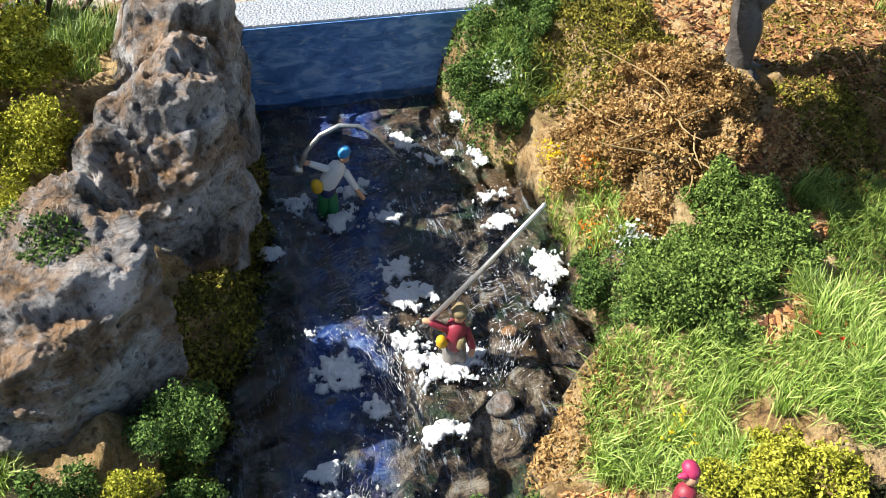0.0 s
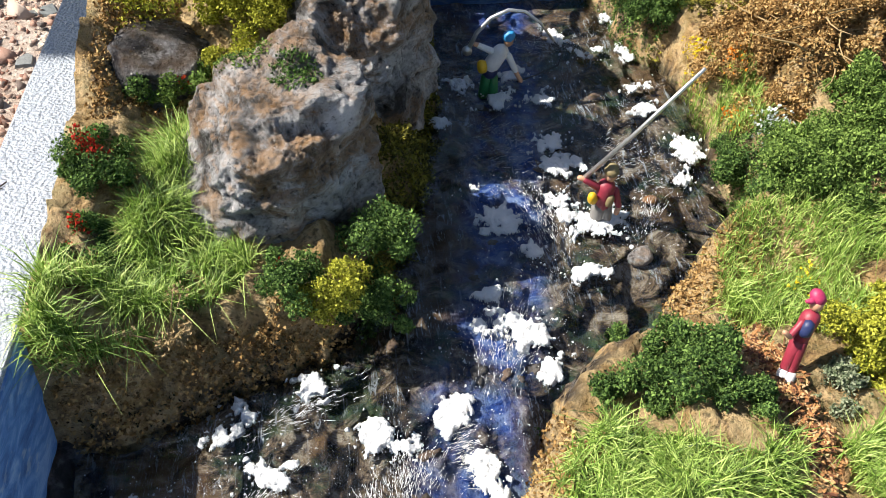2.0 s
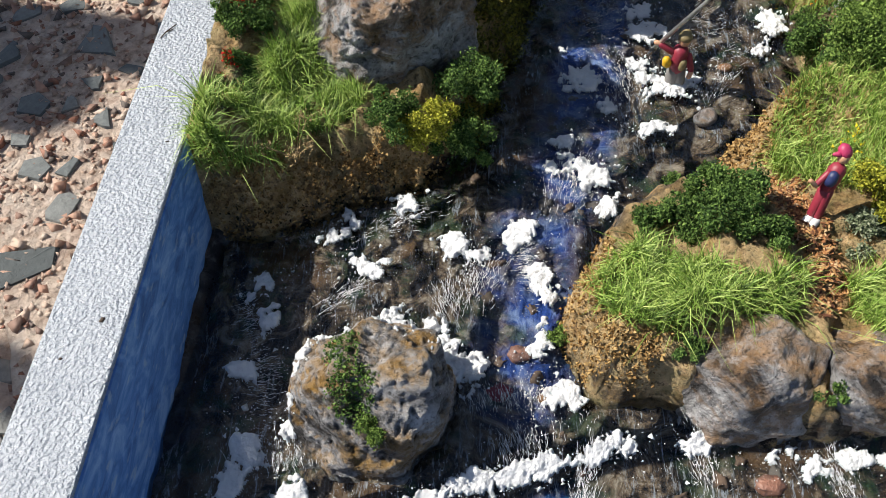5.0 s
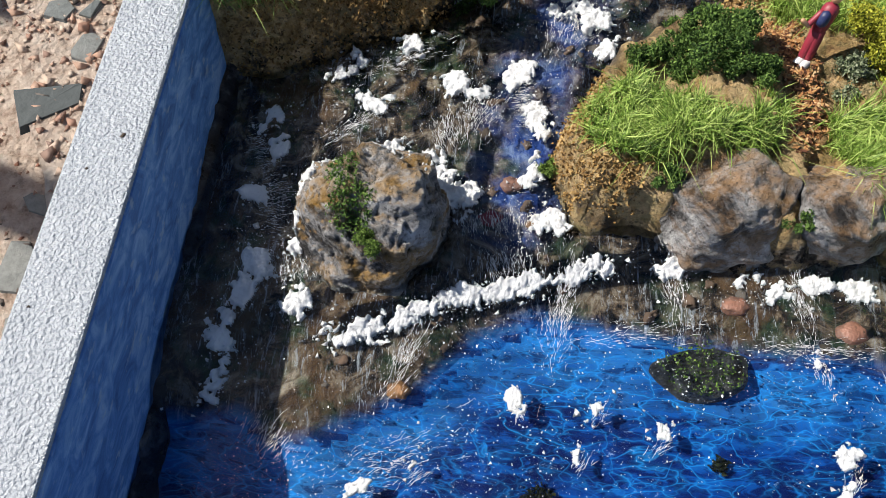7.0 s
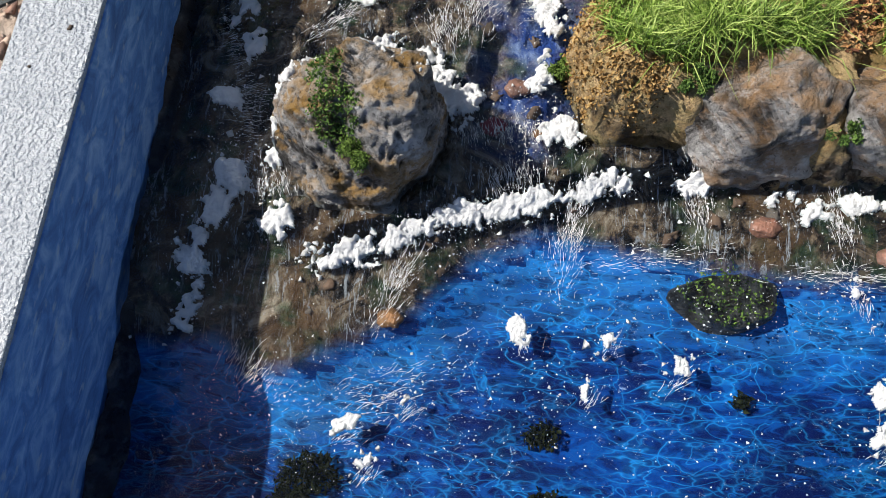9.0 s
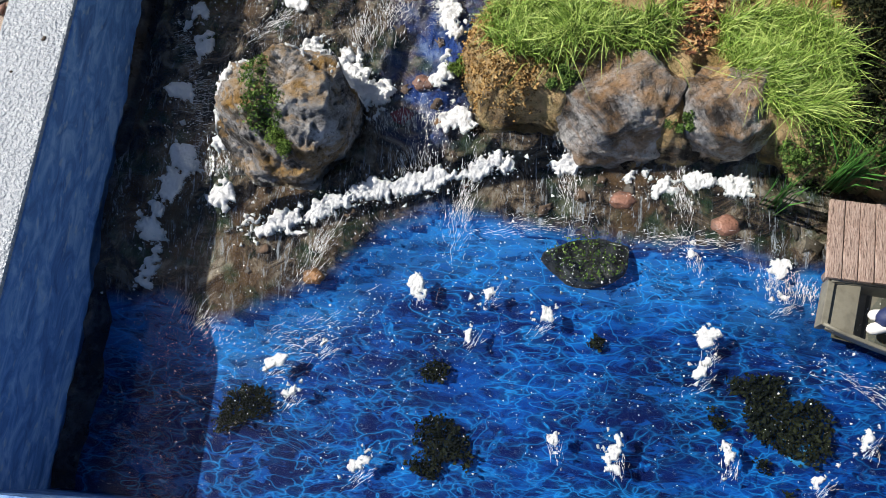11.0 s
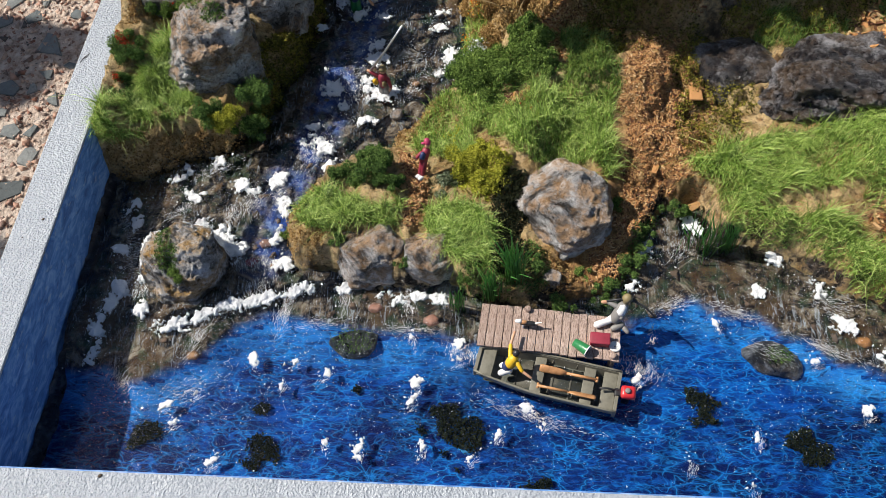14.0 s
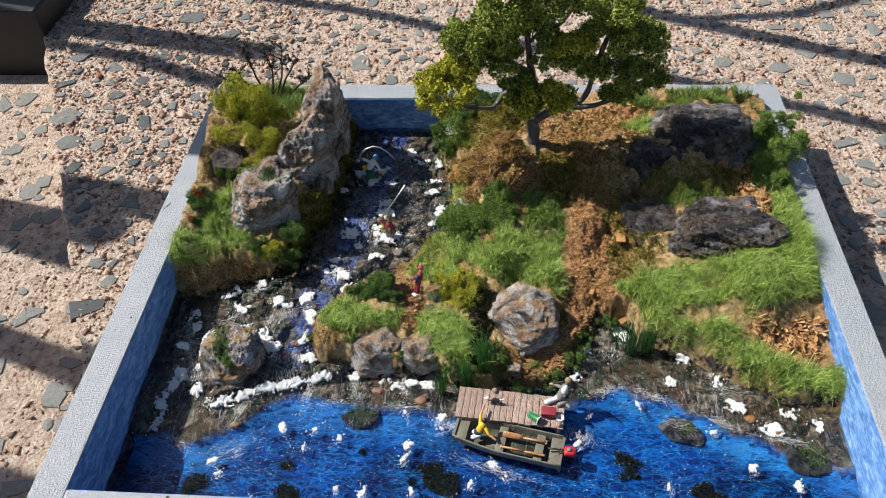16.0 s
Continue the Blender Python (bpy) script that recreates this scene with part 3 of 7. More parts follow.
def land(x, y):
    return float(bank_height(np.array([x]), np.array([y]))[0][0])


def bed_height(x, y):
    lake = y - np.interp(x, LAKE_X, LAKE_Y)
    flow = smooth((lake + 0.2) / 2.4) * np.where(x < 19, 1, 0.15)
    z = -0.62 + 0.42 * smooth((lake + 1.6) / 1.9) + 0.42 * flow
    z = z + (0.13 * fractal(x, y, 0.9, 4) + 0.10 * fractal(x, y, 2.6, 3)) * smooth((lake + 1.2) / 1.2)
    return np.minimum(z, water_height(x, y) - 0.06), lake


def water_height(x, y):
    fall = y - np.interp(x, FALL_X, FALL_Y)
    return np.where(x < 19.5, 0.46, 0.05) * smooth((fall + 0.5) / 1.3) + 0.05 * fractal(x, y, 0.7, 2) + 0.15 * fractal(x, y, 1.3, 4, 0.6) * smooth(fall / 0.8) + 0.07 * smooth((y - 6) / 16)


def water_at(x, y):
    return float(water_height(np.array([float(x)]), np.array([float(y)]))[0])


def grid_mesh(name, x0, x1, y0, y1, step, mat, height, keep=None, zones=None):
    nx, ny = int((x1 - x0) / step) + 1, int((y1 - y0) / step) + 1
    gx, gy = np.meshgrid(np.linspace(x0, x1, nx), np.linspace(y0, y1, ny))
    gx, gy = gx.ravel(), gy.ravel()
    i = (np.arange(ny - 1)[:, None] * nx + np.arange(nx - 1)[None]).ravel()
    faces = np.stack([i, i + 1, i + nx + 1, i + nx], 1)
    if keep is not None:
        faces = faces[keep(gx, gy)[faces].any(1)]
    me = mesh_of(name, np.stack([gx, gy, height(gx, gy)], 1), faces, mat)
    if zones:
        a = me.color_attributes.new("zone", "FLOAT_COLOR", "POINT")
        a.data.foreach_set("color", np.concatenate([np.stack(zones(gx, gy), 1), np.ones((len(gx), 1))], 1).ravel().astype(np.float32))
    return me


def bank_zones(x, y):
    z, d, left = bank_height(x, y)
    gully = smooth(1.4 - line_distance([(24, 0.4), (26.5, 3.0), (28.3, 7.5), (28.5, 12.5), (27, 19), (33, 22)], x, y) / 2.2)
    red = np.clip(gully + 0.8 * smooth(1 - line_distance([(15.5, 7.0), (17, 4.5), (16.8, 2.8)], x, y) / 1.0) + 0.7 * smooth((x - 34) / 4) + 0.3 * fractal(x, y, 0.5), 0, 1) * ~left
    # Last term puts the tree's shade into the mask as a dark patch.
    wet = np.clip(smooth(1.0 - (z - 0.3) / 0.7) + 0.95 * smooth((fractal(x, y, 0.8, 4) + 0.08) / 0.22) * smooth((1.3 - d) / 0.8) + 0.9 * smooth(1 - line_distance([(30.5, 12), (32.5, 15.5)], x, y) / 2.4), 0, 1)
    return red, wet, np.clip(0.25 + 0.5 * fractal(x, y, 0.4), 0, 1)


def bed_zones(x, y):
    lake = y - np.interp(x, LAKE_X, LAKE_Y) + 0.5 * fractal(x, y, 0.8, 3)
    return smooth(-lake / 0.7 + 0.3), smooth(1.5 - line_distance(STREAM, x, y) / 1.1), smooth(1.1 + lake / 2.5)


bank = tagged(new("ground_bank", grid_mesh("ground_bank", 0.02, 41.98, -2.2, 24.76, 0.13, SOIL, lambda x, y: bank_height(x, y)[0], lambda x, y: bank_height(x, y)[1] > -0.35, bank_zones)),
              "sculpted ochre and red-brown soil banks with dark wet edges", "ground", kind="structure")
bed = tagged(new("lake_bed", grid_mesh("lake_bed", 0.02, 41.98, -9.88, 24.76, 0.2, BED, lambda x, y: bed_height(x, y)[0], None, bed_zones)),
             "painted bed, deep blue lake and dark stony stream", "ground", kind="structure")
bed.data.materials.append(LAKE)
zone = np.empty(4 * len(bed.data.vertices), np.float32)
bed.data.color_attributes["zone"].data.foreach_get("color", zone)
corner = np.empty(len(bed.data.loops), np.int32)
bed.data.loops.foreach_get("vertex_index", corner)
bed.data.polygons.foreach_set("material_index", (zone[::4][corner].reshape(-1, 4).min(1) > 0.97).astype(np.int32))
water = tagged(new("water", grid_mesh("water", 0.03, 41.97, -9.87, 24.75, 0.16, WATER, water_height)), "clear glossy rippled resin water over the painted bed", "water", kind="structure")

# ---- the frame ----
H, FLOOR = 3.59, -1.98
frame_box = thing("display_frame", 21, 8, FLOOR, "shallow wooden display frame painted grey-white outside, blue inside", "frame")


def frame_piece(name, x0, y0, z0, x1, y1, z1, mat, bevel, label=""):
    return part(name, Shape().box(x0 - 21, y0 - 8, z0 - FLOOR, x1 - 21, y1 - 8, z1 - FLOOR, bevel), mat, frame_box, label, False)


frame_piece("side_board", -1.92, -11.82, FLOOR, 0, 26.68, H, RIM, 0.07, "grey-white painted board with a pebbly rim")
frame_piece("side_board", 42.0, -11.82, FLOOR, 43.8, 26.68, H, RIM, 0.07)
frame_piece("side_board", 0.003, 24.78, FLOOR, 41.997, 26.66, H - 0.01, RIM, 0.07)
frame_piece("side_board", 0.003, -11.8, FLOOR, 41.997, -9.9, H - 0.01, RIM, 0.07)
frame_piece("lining", 0.0, -9.86, -1.4, 0.06, 24.72, H - 0.12, LINING, 0.0, "brushed blue paint")
frame_piece("lining", 41.94, -9.86, -1.4, 42.0, 24.72, H - 0.12, LINING, 0.0)
frame_piece("lining", 0.07, 24.72, -1.4, 41.93, 24.78, H - 0.12, LINING, 0.0)
frame_piece("lining", 0.07, -9.9, -1.4, 41.93, -9.84, H - 0.12, LINING, 0.0)
frame_piece("base_board", -1.8, -11.7, FLOOR + 0.02, 43.7, 26.5, -1.45, RIM, 0.0)
hair = Shape().tube([(-1.73, 11.24, H + 0.02), (-1.6, 11.5, H + 0.05), (-1.37, 11.85, H + 0.03)], 0.018, 5).tube([(-1.6, 11.5, H + 0.03), (-1.42, 11.62, H + 0.03)], 0.014, 5)
tagged(new("plant_fibre", hair.mesh("plant_fibre", TWIG_DARK)), "thin dark plant fibre lying on the painted rim", "fibre")
for sx, sy, sr in ((-0.57, 1.47, 0.09), (-1.25, 0.48, 0.05), (5.6, -10.05, 0.12), (-0.4, 7.0, 0.04), (-1.5, -3.2, 0.04)):
    s = Shape()
    for k in range(4):
        s.ball((rng.normal(0, sr * 0.6), rng.normal(0, sr * 0.4), 0), (sr * 0.7, sr * 0.4, 0.025), 0, 1, 0.6, k)
    tagged(placed(new("speck", s.mesh("speck", TWIG_DARK)), sx, sy, H + 0.01), "small dark crumb stuck on the painted rim", "crumb", "crumbs on the rim")


# ---- rocks ----
def rock(x, y, z, rx, ry, rz, turn, seed, mat, label, cuts=(), sub=6, rough=0.3, group=""):
    """A broken block: a body bounded by flat faces (azimuth, elevation, distance), with worn edges, clefts and pits."""
    bm = bmesh.new()
    bmesh.ops.create_icosphere(bm, subdivisions=sub, radius=1)
    r = random.Random(seed)
    faces = [(a, e, d) for a, e, d in cuts] or [(k * 61 + r.uniform(-25, 25), r.choice((-5, 12, 32, 50)) + r.uniform(-9, 9), r.uniform(0.66, 0.92)) for k in range(9)] + [(r.uniform(0, 360), r.uniform(70, 88), r.uniform(0.62, 0.8))]
    faces = [(Vector((math.cos(radians(a)) * math.cos(radians(e)), math.sin(radians(a)) * math.cos(radians(e)), math.sin(radians(e)))), d) for a, e, d in faces]
    reach = lambda w: min([1.12] + [d / w.dot(n) for n, d in faces if w.dot(n) > 0.05])
    for _ in range(7):
        n = Vector((r.gauss(0, 1), r.gauss(0, 1), r.gauss(0.25, 0.8))).normalized()
        faces.append((n, reach(n) * r.uniform(0.9, 0.97)))
    off = Vector((seed * 3.1, seed * 1.7, seed * 0.9))
    size, c, s = (rx + ry + rz) / 3, math.cos(radians(turn)), math.sin(radians(turn))
    for v in bm.verts:
        w = v.co.normalized()
        w2 = (w + 0.13 * Vector((noise.noise(w * 2.3 + off), noise.noise(w * 2.3 + off * 2), noise.noise(w * 2.3 - off)))).normalized()
        body = 1.12 ** -26
        for n, d in faces:
            k = w2.dot(n) / d
            if k > 0.5:
                body += k ** 26
        p = w * body ** (-1 / 26)
        q = p * size + off
        bend = Vector((q.x * 0.6, q.y * 0.6, q.z * 1.3)) + 0.5 * Vector((noise.noise(q * 0.7), noise.noise(q * 0.7 + off), 0))
        ridge = -0.9 * abs(noise.noise(bend * 0.8)) + 0.45 * noise.noise(bend * 1.9) - 0.35 * abs(noise.noise(Vector((q.x, q.y, q.z * 2.2)) * 1.1)) + 0.2 * noise.noise(q * 4.1)
        p *= 1 + rough * (0.5 * (ridge + 0.3) + 0.24 * noise.fractal(q * 0.8, 0.8, 2.0, 5)) + 0.014 * noise.noise(q * 9) + 0.008 * noise.noise(q * 17)
        px, py = p.x * rx, p.y * ry
        v.co = Vector((px * c - py * s, px * s + py * c, p.z * rz)) * CM
    me = bpy.data.meshes.new("rock")
    bm.to_mesh(me)
    bm.free()
    me.materials.append(mat)
    me.polygons.foreach_set("use_smooth", np.full(len(me.polygons), True))
    return tagged(placed(new("rock", me), x, y, z), label, "rock", group)


BLOCK = ((188, 34, 0.70), (232, 14, 0.86), (278, 4, 0.74), (330, 6, 0.90), (5, 2, 0.74), (60, 10, 0.86), (120, 20, 0.86), (255, 72, 0.80))
SHARD = ((165, 38, 0.66), (215, 10, 0.84), (275, 26, 0.76), (340, 4, 0.78), (30, 8, 0.84), (95, 20, 0.86), (225, 62, 0.80))
RAPIDS = ((258, 44, 0.62), (205, 22, 0.82), (160, 10, 0.86), (312, 8, 0.74), (355, 2, 0.80), (50, 8, 0.84), (105, 14, 0.80), (85, 82, 0.86))
ROUND = ((205, 14, 0.84), (262, 8, 0.82), (325, 14, 0.86), (30, 20, 0.9), (245, 52, 0.86), (310, 58, 0.88), (120, 60, 0.84))
SLAB = ((258, 26, 0.64), (305, 14, 0.82), (212, 16, 0.84), (175, 30, 0.84), (5, 22, 0.86), (95, 30, 0.86), (80, 78, 0.64), (265, 62, 0.74))
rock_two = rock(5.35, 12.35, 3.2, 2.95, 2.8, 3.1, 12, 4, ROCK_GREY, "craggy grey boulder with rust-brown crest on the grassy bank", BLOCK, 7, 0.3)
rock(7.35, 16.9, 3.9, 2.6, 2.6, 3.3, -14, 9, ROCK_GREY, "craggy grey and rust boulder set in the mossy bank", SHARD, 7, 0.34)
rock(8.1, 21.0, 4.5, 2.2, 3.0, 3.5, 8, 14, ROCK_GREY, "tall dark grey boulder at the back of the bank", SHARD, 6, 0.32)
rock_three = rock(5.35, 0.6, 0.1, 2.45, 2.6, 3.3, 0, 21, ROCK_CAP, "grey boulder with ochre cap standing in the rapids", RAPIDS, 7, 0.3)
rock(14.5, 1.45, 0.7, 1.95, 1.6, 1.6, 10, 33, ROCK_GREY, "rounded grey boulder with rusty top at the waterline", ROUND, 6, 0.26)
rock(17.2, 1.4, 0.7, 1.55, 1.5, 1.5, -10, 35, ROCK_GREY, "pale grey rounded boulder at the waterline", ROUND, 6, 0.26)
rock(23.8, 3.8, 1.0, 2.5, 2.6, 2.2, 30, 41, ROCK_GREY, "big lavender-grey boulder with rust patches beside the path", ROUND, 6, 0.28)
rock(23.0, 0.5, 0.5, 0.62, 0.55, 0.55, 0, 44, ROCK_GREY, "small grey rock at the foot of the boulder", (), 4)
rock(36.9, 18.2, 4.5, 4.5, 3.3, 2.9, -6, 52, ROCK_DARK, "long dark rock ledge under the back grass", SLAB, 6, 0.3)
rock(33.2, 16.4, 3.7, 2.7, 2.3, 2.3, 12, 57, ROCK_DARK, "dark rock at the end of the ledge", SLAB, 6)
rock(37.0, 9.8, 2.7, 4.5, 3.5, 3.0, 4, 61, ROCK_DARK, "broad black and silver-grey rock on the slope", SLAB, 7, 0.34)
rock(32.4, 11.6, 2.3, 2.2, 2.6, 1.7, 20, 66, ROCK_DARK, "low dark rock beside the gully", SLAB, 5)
rock(13.8, -2.5, -0.58, 1.55, 0.9, 0.6, -4, 71, ROCK_WET, "half-sunk mossy black stone near the shore", (), 5)
rock(33.0, -2.8, -0.42, 1.25, 0.85, 0.55, -25, 73, ROCK_DARK, "half-sunk pale-edged stone in the lake", (), 5)
rock(39.8, -4.4, -0.46, 1.4, 0.9, 0.55, -10, 76, ROCK_WET, "half-sunk mossy stone by the blue wall", (), 5)
rock(14.9, 10.5, 0.45, 0.42, 0.3, 0.28, 30, 79, ROCK_GREY, "small pale stone in the stream", (), 3)
rock(1.6, 16.6, 3.7, 1.9, 2.2, 1.3, 15, 83, ROCK_DARK, "low brown rock outcrop beside the rim", (), 5)


ledge = grid_mesh("wall_ledge", 0.065, 1.1, -9.8, 6.2, 0.09, ROCK_DARK, lambda x, y: -0.9 + (0.85 + 0.5 * smooth((y + 4) / 6)) * smooth(1.15 - (x - 0.05) / (0.5 + 0.25 * smooth((y + 4) / 6) + 0.5 * fractal(0 * x, y, 0.5, 3))) + 0.35 * fractal(x, y, 1.3, 4) + 0.3 * smooth((y + 1) / 7))
tagged(new("stone_ledge", ledge), "narrow dark brown stony ledge at the foot of the blue wall", "ledge")

# ---- planting ----
def turns(n):
    q = rng.normal(size=(n, 4))
    q /= np.linalg.norm(q, axis=1)[:, None]
    w, x, y, z = q.T
    return np.stack([1 - 2 * (y * y + z * z), 2 * (x * y - w * z), 2 * (x * z + w * y), 2 * (x * y + w * z), 1 - 2 * (x * x + z * z), 2 * (y * z - w * x),
                     2 * (x * z - w * y), 2 * (y * z + w * x), 1 - 2 * (x * x + y * y)], 1).reshape(n, 3, 3)


def grains(points, sizes, squash=0.65):
    """Small solid irregular grains, one at every point."""
    n = len(points)
    tetra = np.array([(1, 1, 1), (-1, -1, 1), (-1, 1, -1), (1, -1, -1)], float) * 0.78
    tri = np.array([(0, 2, 1), (0, 1, 3), (0, 3, 2), (1, 2, 3)])
    local = tetra[None] * (1 + rng.uniform(-0.4, 0.4, (n, 4, 1))) * np.array([1, 1, squash]) * np.asarray(sizes)[:, None, None]
    verts = np.einsum("nij,nkj->nki", turns(n), local) + np.asarray(points)[:, None]
    return verts.reshape(-1, 3), (tri[None] + 4 * np.arange(n)[:, None, None]).reshape(-1, 3)


def flakes(points, sizes, spread=0.9):
    """Two small bent leaflets of turf at every point."""
    sizes = np.repeat(np.asarray(sizes), 2) * 0.62
    points = np.repeat(np.asarray(points), 2, 0)
    n = len(points)
    points = points + rng.normal(0, spread, (n, 3)) * sizes[:, None]
    leaf = np.array([(1.25, 0, 0.25), (0, 0.75, -0.1), (-1.1, 0, 0.3), (0, -0.75, -0.15)])
    tri = np.array([(0, 1, 2), (0, 2, 3)])
    local = leaf[None] * (1 + rng.uniform(-0.4, 0.4, (n, 4, 1))) * sizes[:, None, None]
    verts = np.einsum("nij,nkj->nki", turns(n), local) + points[:, None]
    return verts.reshape(-1, 3), (tri[None] + 4 * np.arange(n)[:, None, None]).reshape(-1, 3)


def clump_points(rx, ry, rz, blobs, count, blob_size, dome=0.1):
    """Points over a lumpy mass, smaller balls inside an ellipsoid, and the ball that each belongs to."""
    u = rng.normal(size=(blobs, 3))
    u /= np.linalg.norm(u, axis=1)[:, None]
    u[:, 2] = np.where(u[:, 2] < -dome, -u[:, 2], u[:, 2])
    centres = u * rng.uniform(0.45, 1.0, (blobs, 1)) * np.array([rx, ry, rz])
    radii = blob_size * rng.uniform(0.45, 1.25, blobs)
    pick = np.sort(rng.integers(0, blobs, count))
    s = rng.normal(size=(count, 3))
    s /= np.linalg.norm(s, axis=1)[:, None]
    bumps = 1 + 0.25 * np.sin(s[:, 0] * 7 + pick) * np.sin(s[:, 1] * 8 + 2 * pick) * np.sin(s[:, 2] * 7)
    return centres[pick] + s * (radii[pick] * bumps * rng.uniform(0.6, 1.1, count))[:, None], pick


def bush(x, y, z, rx, ry, rz, mat, label, count=1800, blobs=12, grain=0.075, name="bush", category="bush", flowers=(), group="", blob=0.46):
    z = land(x, y) if z is None else z
    count, blobs, grain = int(count * 2.1), int(blobs * 1.5), grain * 0.8
    pts, pick = clump_points(rx * 1.16, ry * 1.16, rz * 1.2, blobs, count, 0.82 * blob * min(rx, ry, rz * 1.3))
    ob = thing(name, x, y, z, label, category, group)
    for k in range(blobs):
        mine = pts[pick == k]
        if len(mine):
            v, f = flakes(mine, grain * rng.uniform(0.45, 1.4, len(mine)))
            part("leaf_clump", mesh_of("leaf_clump", v, f, mat, None, False), mat, ob)
    for fmat, at, number, spread in flowers:
        top = pts[np.argsort(-(pts[:, 2] + 0.4 * rng.random(count)))][: count // 3]
        near = top[np.argsort(np.hypot(top[:, 0] - at[0], top[:, 1] - at[1]))][: max(number * spread, number)]
        p = near[rng.choice(len(near), number, replace=False)] + (0, 0, 0.06)
        v, f = flakes(p, 0.07 * rng.uniform(0.7, 1.5, number))
        part("blossom", mesh_of("blossom", v, f, fmat, None, False), fmat, ob, "tiny " + fmat.name.split("_")[0] + " blossoms")
    return ob


def carpet(outline, number, mat, label, lift=0.5, grain=0.07, name="ground_cover", soft=0.6):
    number = int(number * 0.86)
    """Turf that covers the land in lumps."""
    xs, ys = [p[0] for p in outline], [p[1] for p in outline]
    px, py = rng.uniform(min(xs), max(xs), number * 3), rng.uniform(min(ys), max(ys), number * 3)
    d = polygon_distance(outline, px, py) + soft * fractal(px, py, 0.9, 4)
    px, py, d = px[d > 0][:number], py[d > 0][:number], d[d > 0][:number]
    lump = np.clip(0.55 + 1.3 * fractal(px, py, 1.1, 3) + 0.6 * fractal(px, py, 3.1, 2), 0.02, 1.4) * smooth(d / 0.5)
    pz = bank_height(px, py)[0] + lift * lump * (1 - 0.6 * rng.random(len(px)) ** 3)
    v, f = (grains if mat == TURF_TAN else flakes)(np.stack([px, py, pz], 1) + rng.normal(0, 0.05, (len(px), 3)), grain * (0.8 if mat == TURF_TAN else 1) * rng.uniform(0.45, 1.4, len(px)))
    return tagged(new(name, mesh_of(name, v, f, mat, None, False)), label, "ground cover", kind="stuff")


def moss_patch(x, y, r, z, mat, label, count=260, grain=0.06, name="moss_patch", lift=0.08, stretch=1.0, turn=0.0):
    """A thin crust of turf that follows what it lies on, z given as a function."""
    a, d = rng.uniform(0, 2 * math.pi, count), r * np.sqrt(rng.random(count)) * (0.8 + 0.4 * rng.random(count))
    px, py = d * np.cos(a) * stretch, d * np.sin(a)
    c, s = math.cos(radians(turn)), math.sin(radians(turn))
    px, py = px * c - py * s, px * s + py * c
    pz = np.array([z(x + u, y + w) for u, w in zip(px, py)])
    base = float(np.min(pz))
    v, f = flakes(np.stack([px, py, pz - base + rng.uniform(-0.02, lift, count)], 1), grain * rng.uniform(0.5, 1.4, count))
    return tagged(placed(new(name, mesh_of(name, v, f, mat, None, False)), x, y, base), label, "moss")


def on_top(ob):
    """Height of a rock's surface straight below, in centimetres."""
    def z(x, y):
        local = Vector((x * CM, y * CM, 0.3)) - ob.location
        hit, place, _, _ = ob.ray_cast(local, Vector((0, 0, -1)))
        return (place.z + ob.location.z) / CM if hit else land(x, y)
    return z


def grass(name, outline, number, height, mat, label, lean=0.45, width=0.0135, droop=(0, 0)):
    number, height = int(number * 1.6), height * 0.86
    xs, ys = [p[0] for p in outline], [p[1] for p in outline]
    px, py = rng.uniform(min(xs) - 0.3, max(xs) + 0.3, number * 4), rng.uniform(min(ys) - 0.3, max(ys) + 0.3, number * 4)
    inside = polygon_distance(outline, px, py) + 0.5 * fractal(px, py, 0.8, 3) > rng.exponential(0.18, number * 4) - 0.15
    thick = fractal(px, py, 0.55, 3) > -0.33
    px, py = px[inside & thick][:number], py[inside & thick][:number]
    n = len(px)
    pz = bank_height(px, py)[0] - 0.05
    a = rng.uniform(0, 2 * math.pi, n)
    h = height * rng.uniform(0.45, 1.2, n) * (1 + 0.9 * fractal(px, py, 0.7, 3))
    tilt = lean * rng.gamma(2.0, 0.5, n)
    swirl = 2.5 * fractal(px, py, 0.35, 2)
    lx = tilt * np.cos(a) + 0.35 * np.cos(swirl * 3) * lean + droop[0]
    ly = tilt * np.sin(a) + 0.35 * np.sin(swirl * 3) * lean + droop[1]
    base = np.stack([px, py, pz], 1)
    side = np.stack([-np.sin(a), np.cos(a), 0 * a], 1) * width * rng.uniform(0.7, 1.3, n)[:, None]
    mid = base + np.stack([lx * 0.4, ly * 0.4, np.full(n, 0.62)], 1) * h[:, None]
    tip = base + np.stack([lx * 1.15, ly * 1.15, np.clip(1.0 - 0.22 * (lx**2 + ly**2), 0.35, 1)], 1) * h[:, None]
    v = np.stack([base - side, base + side, mid - side * 0.8, mid + side * 0.8, tip], 1).reshape(-1, 3)
    i = 5 * np.arange(n)[:, None]
    f = np.concatenate([i + [[0, 1, 3]], i + [[0, 3, 2]], i + [[2, 3, 4]]])
    return tagged(new(name, mesh_of(name, v, f, mat, None, False)), label, "grass", kind="stuff")


# left bank
grass("grass", [(0.3, 6.9), (0.3, 8.8), (1.6, 9.6), (1.9, 12.8), (3.0, 14.0), (3.2, 11.4), (4.3, 9.9), (4.6, 9.2), (2.9, 8.2), (1.7, 7.2)], 7500, 1.0, GRASS_BRIGHT, "long pale green static grass on the bank", 0.5)
grass("grass", [(0.4, 20.5), (0.4, 24.4), (6.5, 24.5), (6.2, 20.5), (3, 19.5)], 4500, 0.85, GRASS_DEEP, "deep green grass along the back of the bank", 0.4)
